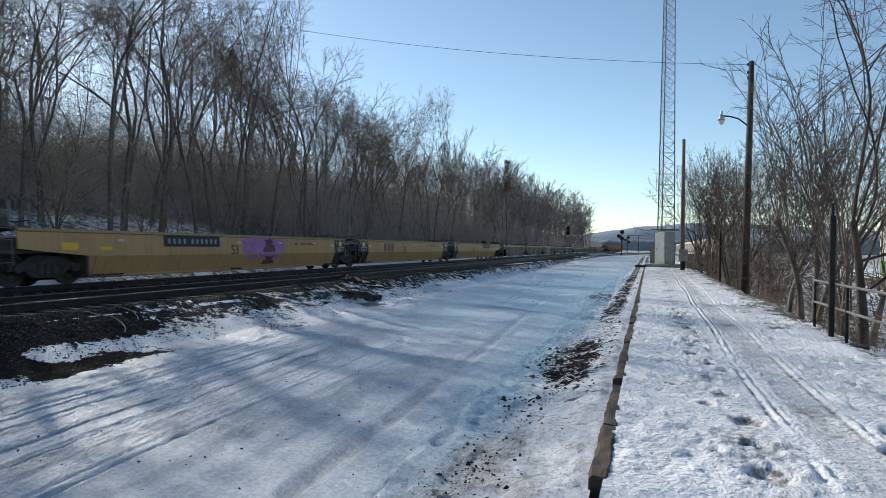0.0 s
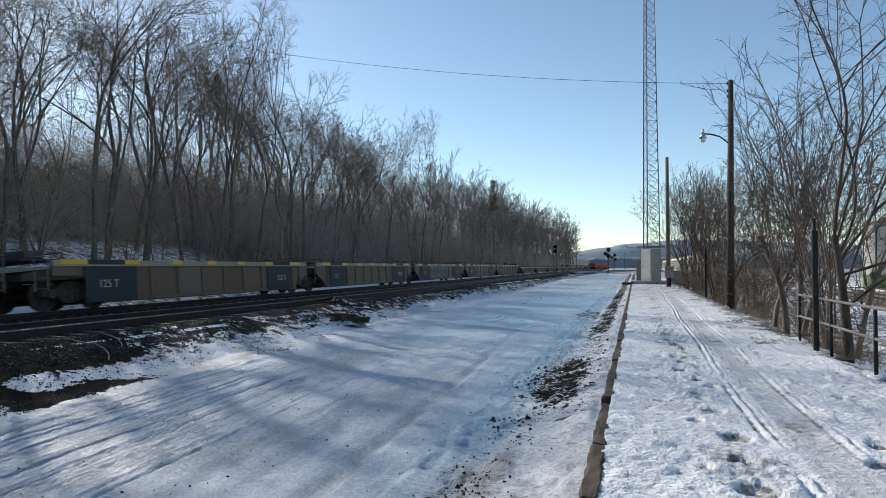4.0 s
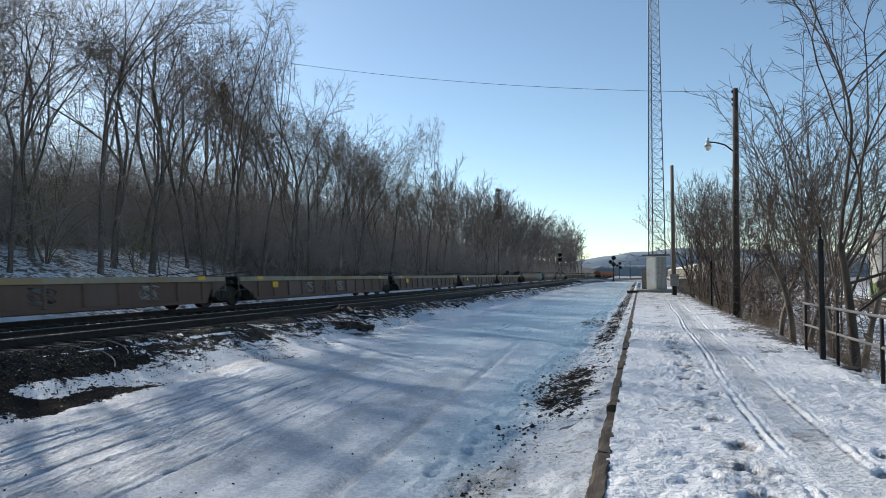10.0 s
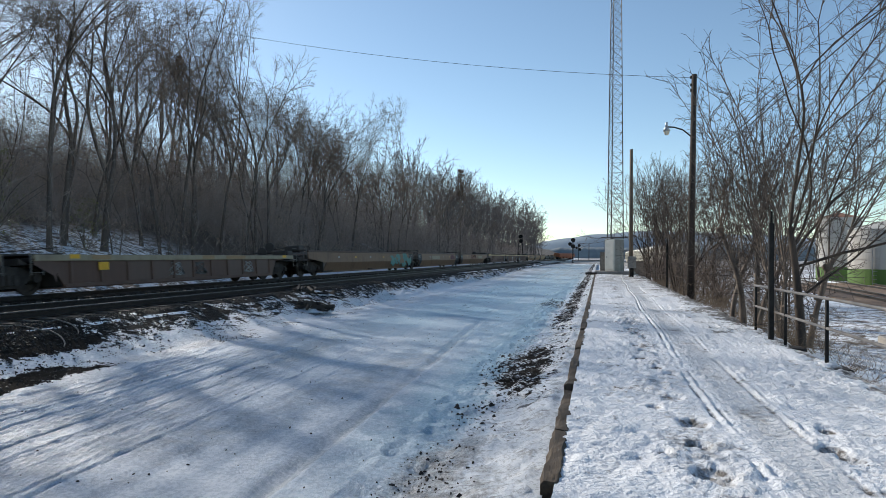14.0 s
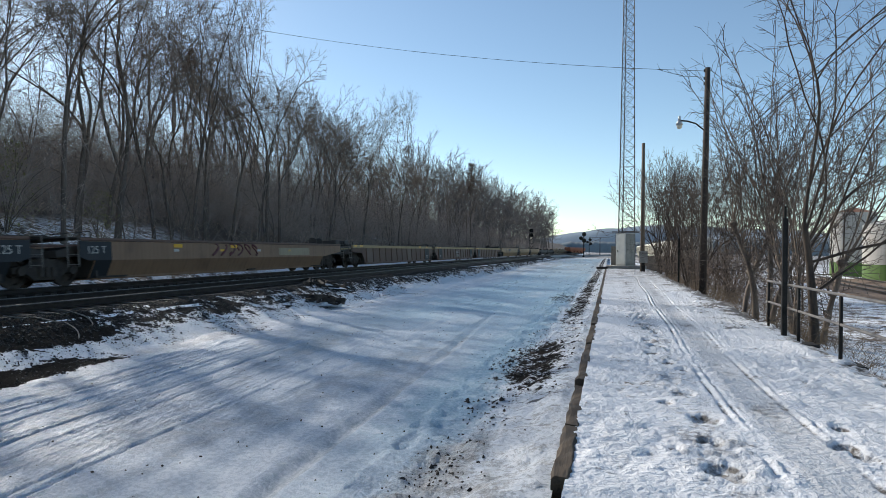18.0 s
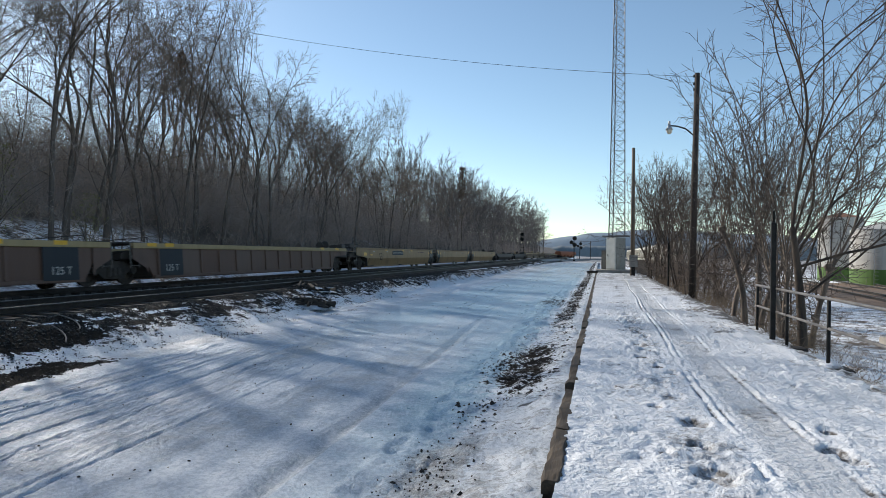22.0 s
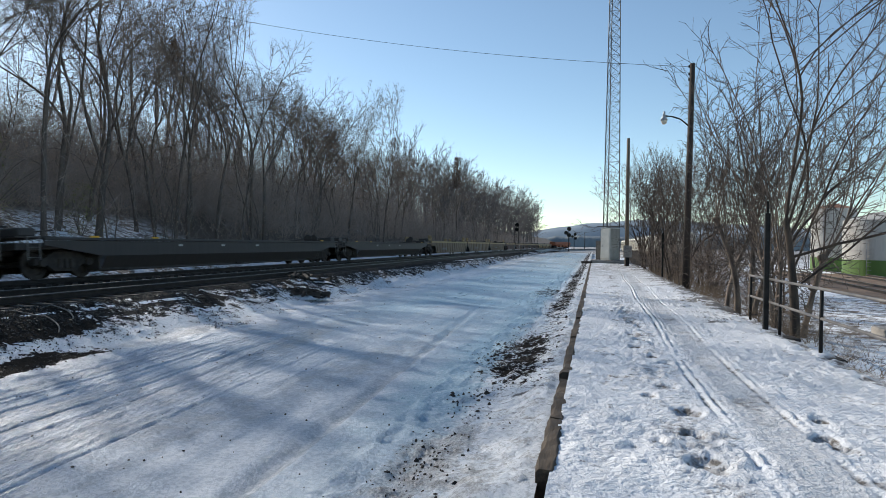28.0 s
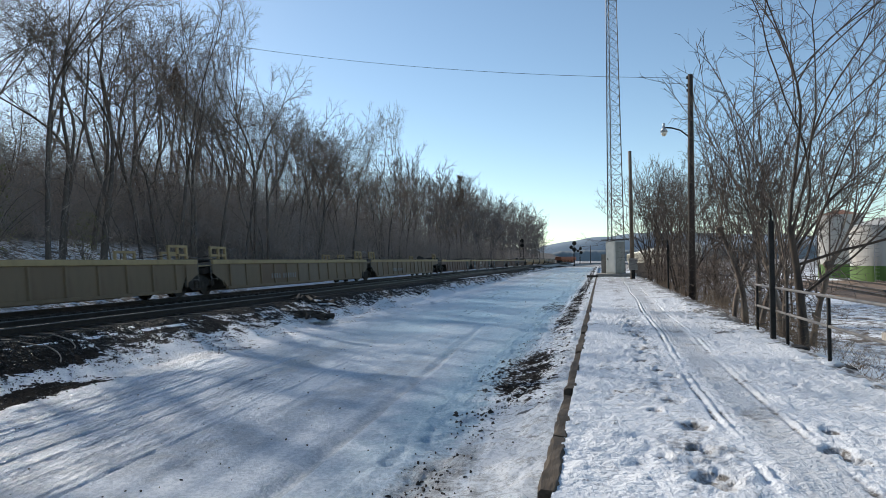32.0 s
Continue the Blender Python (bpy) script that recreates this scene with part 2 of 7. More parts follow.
    lump = calc(t, "MULTIPLY", band(t, X, -3.1, -2.3, -1.5, -1.2), calc(t, "MULTIPLY", band(t, Y, 24.0, 27.0, 30.0, 36.0), 0.75))
    bare = ramp(t, calc(t, "ADD", calc(t, "MULTIPLY", calc(t, "MAXIMUM", core, calc(t, "MAXIMUM", strip_, lump)), 0.213), rag), 0.65, 0.672)
    crack = calc(t, "MULTIPLY", calc(t, "MULTIPLY", band(t, X, -1.5, -1.1, -0.62, -0.5), ramp(t, Y, 6.0, 9.0, 0.35, 1.0)), ramp(t, crack, 0.585, 0.605))
    bare = calc(t, "MAXIMUM", bare, calc(t, "MULTIPLY", crack, 0.92))
    slush = calc(t, "MULTIPLY", band(t, X, -2.15, -1.65, -1.25, -0.95), band(t, Y, 4.4, 5.1, 6.5, 7.9))
    slush = ramp(t, calc(t, "ADD", calc(t, "MULTIPLY", slush, 0.24), rag), 0.62, 0.78, 0.0, 0.85)
    col = mixed(t, slush, col, mixed(t, ramp(t, fine, 0.42, 0.58), (0.25, 0.25, 0.245), (0.05, 0.047, 0.044)))
    left = ramp(t, calc(t, "ADD", X, calc(t, "MULTIPLY", calc(t, "SUBTRACT", patch, 0.5), 5.0)), -10.1, -9.8, 1.0, 0.0)
    left = calc(t, "MULTIPLY", left, ramp(t, calc(t, "ADD", mid, calc(t, "MULTIPLY", fine, 0.4)), 0.62, 0.70))
    tongue = calc(t, "MULTIPLY", band(t, X, -9.5, -9.1, -8.7, -8.25), band(t, Y, 6.5, 7.5, 9.6, 10.6))
    toe = calc(t, "MULTIPLY", ramp(t, X, -9.95, -9.6, 1.0, 0.0), ramp(t, Y, 11.0, 12.5, 1.0, 0.0))
    toe = calc(t, "MAXIMUM", toe, calc(t, "MULTIPLY", ramp(t, X, -9.2, -8.8, 1.0, 0.0), ramp(t, Y, 7.6, 8.4, 1.0, 0.0)))
    left = calc(t, "MAXIMUM", left, ramp(t, calc(t, "ADD", calc(t, "MULTIPLY", calc(t, "MAXIMUM", tongue, toe), 0.45), mid), 0.72, 0.76))
    soil = calc(t, "MAXIMUM", bare, left)
    col = mixed(t, soil, col, mixed(t, fine, MUD, (0.036, 0.031, 0.028)))
    t.links.new(col, b.inputs["Base Color"])
    r = calc(t, "SUBTRACT", ramp(t, ice, 0.0, 1.0, 0.62, 0.34), calc(t, "MULTIPLY", clear, 0.08))
    t.links.new(calc(t, "MAXIMUM", r, calc(t, "MULTIPLY", soil, 0.95)), b.inputs["Roughness"])
    t.links.new(ramp(t, soil, 0.0, 1.0, 0.5, 0.03), b.inputs["Specular IOR Level"])
    grain = noise_of(t, v, 11.0, 6.0, 0.75)
    grain = calc(t, "ADD", grain, calc(t, "MULTIPLY", drawn, calc(t, "MULTIPLY", lines, -1.6)))
    rough = calc(t, "ADD", calc(t, "MULTIPLY", mid, 0.6), calc(t, "ADD", calc(t, "MULTIPLY", fine, 0.35), grain))
    bumped(t, b, calc(t, "MULTIPLY", rough, calc(t, "SUBTRACT", 1.0, calc(t, "MULTIPLY", clear, 0.5))), 1.0, 0.05)
    return m


def ground_mat():
    """Hillside litter with snow left between the trunks, snow on the flats."""
    m, t, b = nodes_of("snowy_ground")
    v = coords(t)
    sep = t.nodes.new("ShaderNodeSeparateXYZ")
    t.links.new(v, sep.inputs[0])
    big, mid, fine = noise_of(t, v, 0.12, 5.0), noise_of(t, v, 1.3, 6.0, 0.65), noise_of(t, v, 14.0, 4.0)
    litter = mixed(t, fine, (0.06, 0.046, 0.036), (0.14, 0.105, 0.078))
    hill = ramp(t, sep.outputs[0], -23.8, -21.5, 1.0, 0.0)
    flat_bare = ramp(t, calc(t, "ADD", ramp(t, sep.outputs[1], 70.0, 190.0, 0.0, 0.13), calc(t, "ADD", calc(t, "MULTIPLY", big, 0.5), calc(t, "MULTIPLY", mid, 0.5))), 0.50, 0.60)
    hill_bare = ramp(t, calc(t, "ADD", calc(t, "MULTIPLY", big, 0.45), calc(t, "MULTIPLY", mid, 0.55)), 0.31, 0.40)
    flat_bare = calc(t, "MULTIPLY", flat_bare, calc(t, "SUBTRACT", 1.0, calc(t, "MULTIPLY", band(t, sep.outputs[0], -24.0, -22.0, -18.0, -17.5), 0.85)))
    f = calc(t, "ADD", calc(t, "MULTIPLY", hill, hill_bare), calc(t, "MULTIPLY", calc(t, "SUBTRACT", 1.0, hill), calc(t, "MULTIPLY", flat_bare, 0.8)))
    speck = noise_of(t, coords(t, (1.0, 1.0, 0.5)), 4.5, 5.0, 0.7)
    bank = calc(t, "MULTIPLY", ramp(t, sep.outputs[0], -30.0, -28.0), band(t, sep.outputs[1], 17.0, 20.0, 33.0, 38.0))
    mottle = ramp(t, calc(t, "ADD", calc(t, "MULTIPLY", mid, 0.45), calc(t, "MULTIPLY", speck, 0.55)), 0.46, 0.55)
    f = calc(t, "ADD", calc(t, "MULTIPLY", f, calc(t, "SUBTRACT", 1.0, bank)), calc(t, "MULTIPLY", bank, mottle))
    t.links.new(mixed(t, f, SNOW, litter), b.inputs["Base Color"])
    b.inputs["Roughness"].default_value = 0.85
    bumped(t, b, calc(t, "ADD", mid, fine), 0.6, 0.05)
    return m


def ballast_mat():
    m, t, b = nodes_of("ballast")
    v = coords(t)
    cell = t.nodes.new("ShaderNodeTexVoronoi")
    cell.inputs["Scale"].default_value = 20.0
    t.links.new(v, cell.inputs["Vector"])
    big, mid = noise_of(t, v, 0.5, 4.0), noise_of(t, v, 4.0, 5.0, 0.7)
    col = mixed(t, cell.outputs["Color"], (0.009, 0.0085, 0.008), (0.036, 0.034, 0.033))
    sep = t.nodes.new("ShaderNodeSeparateXYZ")
    t.links.new(v, sep.inputs[0])
    toe = ramp(t, calc(t, "ADD", sep.outputs[0], calc(t, "MULTIPLY", sep.outputs[1], 0.012)), -10.4, -9.8, -0.10, 0.22)
    toe = calc(t, "ADD", toe, calc(t, "MULTIPLY", ramp(t, sep.outputs[1], 20.0, 36.0, 0.0, 0.16), ramp(t, calc(t, "ADD", sep.outputs[0], calc(t, "MULTIPLY", sep.outputs[1], 0.012)), -11.1, -10.3)))
    snow = ramp(t, calc(t, "ADD", toe, calc(t, "ADD", calc(t, "MULTIPLY", big, 0.4), calc(t, "MULTIPLY", mid, 0.6))), 0.645, 0.665)
    t.links.new(mixed(t, snow, col, SNOW), b.inputs["Base Color"])
    b.inputs["Roughness"].default_value = 0.85
    b.inputs["Specular IOR Level"].default_value = 0.06
    bumped(t, b, cell.outputs["Distance"], 0.9, 0.05)
    return m


M_PLATFORM, M_YARD, M_GROUND, M_BALLAST = snow_platform(), icy_yard(), ground_mat(), ballast_mat()
M_STONE = plain("ballast_stone", (0.009, 0.0085, 0.008), (0.036, 0.034, 0.033), 6, 60, 0.45)
M_STONE.node_tree.nodes["Principled BSDF"].inputs["Specular IOR Level"].default_value = 0.3
M_BARK = plain("grey_bark", (0.066, 0.054, 0.047), (0.18, 0.146, 0.12), 2.5, 18, 0.9, bump=0.6, depth=0.02, stretch=(1, 1, 0.25))
M_TWIG = plain("winter_twigs", (0.125, 0.096, 0.076), (0.24, 0.188, 0.15), 1.5, 9, 0.85, bump=0)
M_EDGE_BARK = plain("brown_bark", (0.018, 0.013, 0.010), (0.105, 0.073, 0.05), 3, 22, 0.85, bump=0.6, depth=0.015, stretch=(1, 1, 0.3))
M_EDGE_TWIG = plain("brown_twigs", (0.045, 0.035, 0.029), (0.145, 0.112, 0.09), 2, 12, 0.75, bump=0)
# twigs of the distant woods, paled and greyed to paint in haze
M_FAR_TWIG = plain("haze_grey_twigs", (0.105, 0.093, 0.09), (0.19, 0.17, 0.165), 0.4, 6, 0.9, bump=0)
M_PALE = plain("pale_bark", (0.04, 0.03, 0.023), (0.24, 0.18, 0.135), 3, 22, 0.8, bump=0.5, depth=0.01, stretch=(1, 1, 0.3))
M_BRUSH = plain("brown_brush", (0.19, 0.16, 0.142), (0.42, 0.345, 0.30), 0.6, 5, 0.9, bump=0)
M_LEAF = plain("withered_leaf", (0.32, 0.215, 0.145), (0.58, 0.44, 0.32), 0.7, 8, 0.45, bump=0)
M_BRUSH_EDGE = plain("shrub_twigs", (0.12, 0.088, 0.068), (0.28, 0.21, 0.165), 0.8, 9, 0.85, bump=0)
M_GRASS = plain("dry_weeds", (0.12, 0.082, 0.052), (0.25, 0.185, 0.12), 1.5, 12, 0.9, bump=0)
M_RAIL = plain("rail_steel", (0.014, 0.011, 0.009), (0.035, 0.026, 0.021), 4, 30, 0.6, 0.3)
M_RAILTOP = plain("worn_rail_head", (0.10, 0.10, 0.10), (0.19, 0.19, 0.19), 2, 50, 0.5, 1.0, bump=0)
M_TIE = plain("creosoted_tie", (0.02, 0.017, 0.014), (0.065, 0.053, 0.044), 2, 25, 0.9, stretch=(0.3, 1, 1), vary=0.4)
M_KERB = plain("weathered_timber", (0.024, 0.017, 0.012), (0.135, 0.096, 0.062), 5, 45, 0.9, bump=0.8, depth=0.01, stretch=(1, 0.15, 1), vary=0.3)
M_CONCRETE = plain("concrete", (0.20, 0.185, 0.165), (0.38, 0.355, 0.32), 2, 30, 0.9, bump=0.5)
M_POLE = plain("pole_wood", (0.022, 0.016, 0.013), (0.075, 0.054, 0.041), 3, 25, 0.9, bump=0.7, depth=0.01, stretch=(2, 2, 0.12))
# pole wood lightened to paint sunlight on the second pole
M_POLE_LIT = plain("sunlit_pole_wood", (0.12, 0.088, 0.062), (0.26, 0.20, 0.145), 3, 25, 0.9, bump=0.7, depth=0.01, stretch=(2, 2, 0.12))
M_GALV = plain("galvanised_steel", (0.36, 0.37, 0.38), (0.52, 0.53, 0.54), 3, 40, 0.42, 0.8)
M_TOWER = plain("tower_steel", (0.085, 0.087, 0.09), (0.16, 0.16, 0.165), 2, 30, 0.55, 0.6)
M_CABINET = plain("cabinet_metal", (0.50, 0.52, 0.49), (0.62, 0.63, 0.59), 1.5, 25, 0.5, 0.1)
# the same cabinet metal, darkened to paint the side turned from the sun
M_CABINET_SHADED = plain("shaded_cabinet_metal", (0.27, 0.265, 0.235), (0.37, 0.36, 0.32), 1.5, 25, 0.6, 0.1)
M_EARTH = plain("bare_brown_earth", (0.10, 0.077, 0.06), (0.21, 0.165, 0.13), 1.2, 12, 0.95, bump=0.7, depth=0.03)
M_BLACK = plain("black_steel", (0.012, 0.012, 0.012), (0.036, 0.033, 0.03), 3, 35, 0.6, 0.0)
M_BLACK.node_tree.nodes["Principled BSDF"].inputs["Specular IOR Level"].default_value = 0.12
M_PIPE = plain("weathered_pipe", (0.10, 0.095, 0.09), (0.24, 0.22, 0.20), 4, 30, 0.5, 0.5)
M_WIRE = plain("cable", (0.02, 0.02, 0.02), (0.04, 0.04, 0.04), 2, 9, 0.6, bump=0)
M_GLASS = plain("lamp_glass", (0.75, 0.62, 0.45), (0.85, 0.75, 0.6), 5, 30, 0.2, bump=0)
M_TRUCK = plain("truck_grime", (0.021, 0.018, 0.016), (0.07, 0.058, 0.05), 4, 40, 0.85)
M_WHEEL = plain("wheel_steel", (0.03, 0.025, 0.022), (0.08, 0.065, 0.055), 5, 40, 0.6, 0.5)
M_YELLOW = car_paint("faded_yellow", (0.49, 0.285, 0.12), (0.26, 0.14, 0.07))
M_OCHRE = car_paint("grimy_ochre", (0.37, 0.24, 0.118), (0.15, 0.088, 0.05), 0.6)
M_OLIVE = car_paint("dull_olive_yellow", (0.40, 0.29, 0.14), (0.14, 0.09, 0.05), 0.5)
M_BROWN = car_paint("oxide_brown", (0.145, 0.085, 0.062), (0.07, 0.045, 0.035), 0.6)
M_UMBER = car_paint("umber_brown", (0.165, 0.105, 0.066), (0.085, 0.052, 0.035), 0.6)
M_KHAKI = car_paint("dusty_khaki", (0.20, 0.14, 0.083), (0.10, 0.06, 0.038), 0.6)
M_TAN = car_paint("dusty_brown", (0.27, 0.165, 0.10), (0.12, 0.065, 0.04), 0.6)
M_DARK = car_paint("soot_black", (0.056, 0.047, 0.041), (0.055, 0.042, 0.035), 0.5)
M_NAVY = car_paint("navy_panel", (0.018, 0.023, 0.029), (0.038, 0.034, 0.032), 0.4)
M_CREAM = car_paint("chord_cream", (0.36, 0.30, 0.20), (0.17, 0.12, 0.08), 0.6)
M_REFLECT = plain("reflector_yellow", (0.85, 0.47, 0.02), (0.72, 0.38, 0.015), 5, 30, 0.35, bump=0)
M_WHITE = plain("faded_white", (0.62, 0.61, 0.58), (0.42, 0.41, 0.38), 4, 30, 0.7, bump=0)
M_LETTER = plain("grimy_lettering", (0.30, 0.30, 0.29), (0.40, 0.39, 0.37), 4, 30, 0.7, bump=0)
M_HOPPER = car_paint("hopper_white", (0.70, 0.66, 0.55), (0.30, 0.2, 0.12), 0.3)
M_ORANGE = car_paint("orange_paint", (0.40, 0.13, 0.06), (0.25, 0.08, 0.05), 0.4)
M_PURPLE = plain("purple_spray", (0.32, 0.13, 0.34), (0.44, 0.22, 0.44), 3, 20, 0.7, bump=0)
M_MAROON = plain("maroon_spray", (0.10, 0.03, 0.035), (0.17, 0.06, 0.065), 4, 20, 0.7, bump=0)
M_TEAL = plain("teal_spray", (0.09, 0.27, 0.24), (0.16, 0.34, 0.29), 2, 18, 0.7, bump=0)
M_SILVER = plain("silver_spray", (0.21, 0.21, 0.21), (0.30, 0.30, 0.30), 3, 18, 0.6, bump=0)
M_DARKGREY = plain("grey_spray", (0.10, 0.098, 0.095), (0.19, 0.185, 0.18), 2.5, 15, 0.7, bump=0)
M_TANKW = car_paint("tank_white", (0.48, 0.46, 0.42), (0.22, 0.18, 0.135), 0.4, 0.4)
M_TANKG = car_paint("tank_green", (0.095, 0.18, 0.035), (0.085, 0.16, 0.035), 0.4, 0.3)
M_RUST = plain("rusty_roof", (0.20, 0.085, 0.05), (0.32, 0.16, 0.10), 1.2, 12, 0.9)
# air haze is mixed into the blue-grey of these far surfaces
M_TREELINE = plain("haze_tinted_treeline", (0.15, 0.18, 0.20), (0.24, 0.27, 0.285), 0.03, 0.25, 1.0, bump=0, stretch=(1, 1, 0.4))
M_HAZED_HILL = plain("far_woods", (0.19, 0.25, 0.31), (0.25, 0.31, 0.365), 0.01, 0.06, 1.0, bump=0)
M_LENS = plain("dark_lens", (0.02, 0.02, 0.02), (0.05, 0.05, 0.05), 3, 20, 0.2, bump=0)


# ---------------------------------------------------------------- mesh helpers
def mesh_of(name, verts, faces, material, smooth=False):
    me = bpy.data.meshes.new(name)
    me.from_pydata([tuple(v) for v in verts], [], faces)
    me.materials.append(material)
    if smooth:
        me.shade_smooth()
    me.update()
    return me


def finish(name, bm, material, smooth=False):
    bmesh.ops.recalc_face_normals(bm, faces=bm.faces)
    me = bpy.data.meshes.new(name)
    bm.to_mesh(me)
    bm.free()
    me.materials.append(material)
    if smooth:
        me.shade_smooth()
    return me


def box(bm, x0, x1, y0, y1, z0, z1, bevel=0.0, m=None):
    got = bmesh.ops.create_cube(bm, size=1.0)
    vs = got["verts"]
    for v in vs:
        v.co = Vector((x0 + (v.co.x + 0.5) * (x1 - x0), y0 + (v.co.y + 0.5) * (y1 - y0), z0 + (v.co.z + 0.5) * (z1 - z0)))
    if bevel:
        es = list({ed for v in vs for ed in v.link_edges})
        got = bmesh.ops.bevel(bm, geom=es, offset=bevel, segments=1, affect="EDGES")
        vs = list({v for f_ in got["faces"] for v in f_.verts})
    if m is not None:
        for v in vs:
            v.co = m @ v.co


def tube(bm, p, q, r0, r1=None, sides=8, caps=True):
    p, q = Vector(p), Vector(q)
    r1 = r0 if r1 is None else r1
    d = q - p
    m = Matrix.Translation((p + q) / 2) @ d.to_track_quat("Z", "Y").to_matrix().to_4x4()
    bmesh.ops.create_cone(bm, cap_ends=caps, segments=sides, radius1=r0, radius2=r1, depth=d.length, matrix=m)


def prism(bm, outline, y0, y1):
    """An outline in x, z drawn out along y."""
    a_ = [bm.verts.new((x, y0, z)) for x, z in outline]
    b_ = [bm.verts.new((x, y1, z)) for x, z in outline]
    bm.faces.new(a_)
    bm.faces.new(b_[::-1])
    for i in range(len(outline)):
        j = (i + 1) % len(outline)
        bm.faces.new((a_[i], a_[j], b_[j], b_[i]))


def slab(bm, outline, x0, x1):
    """An outline in y, z given thickness along x."""
    a_ = [bm.verts.new((x0, y, z)) for y, z in outline]
    b_ = [bm.verts.new((x1, y, z)) for y, z in outline]
    bm.faces.new(a_)
    bm.faces.new(b_[::-1])
    for i in range(len(outline)):
        j = (i + 1) % len(outline)
        bm.faces.new((a_[i], a_[j], b_[j], b_[i]))


def part(name, me, parent, label="", m=None):
    ob = new(name, me)
    ob.parent = parent
    if m is not None:
        ob.matrix_basis = m
    if label:
        ob["label"] = label
    return ob


def thing(name, label, category, group="", me=None, m=None, kind=""):
    ob = tagged(new(name, me), label, category, group, kind)
    if m is not None:
        ob.matrix_basis = m
    return ob


def fbm(x, y, s, seed=0.0, octaves=4):
    return noise.fractal(Vector((x * s + seed, y * s - seed, seed * 1.7)), 0.9, 2.0, octaves)


# the railway runs almost along y; this is its slight turn
K = -0.012
def track_x(x, y):
    return x + K * y


HEAD = math.degrees(math.atan(-K))
RAIL_Z = 0.43
FAR_Z, CANT = 0.361, -4.5           # the far track is canted away
NEAR_C, FAR_C = -12.55, -16.87       # the two track centres where y is 0


# ---------------------------------------------------------------- ground
def land_z(x, y):
    u = x - K * y                    # distance from the railway's own line
    if u > -9.0:
        z = -0.37 if x < 4.2 else -0.37 - 0.35 * min(1, (x - 4.2) / 2.0)
    elif u > -11.0:
        z = -0.37 + (u + 9.0) / -2.0 * 0.60
    elif u > -14.5:
        z = 0.12
    elif u > -18.7:
        z = 0.02
    elif u > -20.0:
        z = 0.02 + (u + 18.7) / -1.3 * 0.05
    elif u > -60:
        s = (-20.0 - u)
        z = 0.07 + 0.33 * s if s < 30 else 9.97 + 0.02 * (s - 30)
        z += 0.5 * fbm(x, y, 0.09, 3.0) * min(1, s / 4)
    else:
        z = 10.2
    if y > 62 and -9 < u < 30:
        z += 0.25 * min(1, (y - 62) / 30)
    return z


def grid_object(name, xs, ys, height, material, label):
    verts = [(x, y, height(x, y)) for y in ys for x in xs]
    n = len(xs)
    faces = [(j * n + i, j * n + i + 1, (j + 1) * n + i + 1, (j + 1) * n + i) for j in range(len(ys) - 1) for i in range(n - 1)]
    return thing(name, label, name, me=mesh_of(name, verts, faces, material, True), kind="structure")


def steps(*stops):
    out = []
    for (p, q, d) in stops:
        k = max(1, round((q - p) / d))
        out += [p + (q - p) * i / k for i in range(k)]
    return out + [stops[-1][1]]


gx = steps((-2500, -300, 550), (-300, -70, 46), (-70, -18, 2.0), (-18, -8, 0.7), (-8, 8, 1.3), (8, 40, 4), (40, 300, 40), (300, 2500, 550))
gy = steps((-400, -40, 90), (-40, 0, 5), (0, 60, 1.5), (60, 140, 4), (140, 400, 26), (400, 4000, 600))
grid_object("ground", gx, gy, lambda x, y: land_z(x, y) - (0.12 if -10.6 < x - K * y < -0.2 and y > -9 else 0.0), M_GROUND, "snow-covered ground with leaf litter on the wooded slope")


def near_steps(lo, hi, first, ratio):
    out, d = [lo], first
    while out[-1] < hi:
        out.append(out[-1] + d)
        d *= ratio
    return out


RUTS = [(-5.55, 0.045, 0.05), (-5.62, 0.02, 0.04), (-5.97, 0.030, 0.045), (-6.10, 0.018, 0.04), (-6.45, 0.020, 0.04), (-6.62, 0.024, 0.045), (-6.95, 0.028, 0.045), (-7.12, 0.018, 0.04), (-7.45, 0.022, 0.05), (-7.75, 0.018, 0.045), (-5.2, 0.012, 0.04), (-4.62, 0.022, 0.045), (-4.78, 0.014, 0.04), (-2.74, 0.026, 0.11), (-4.1, 0.010, 0.08)]


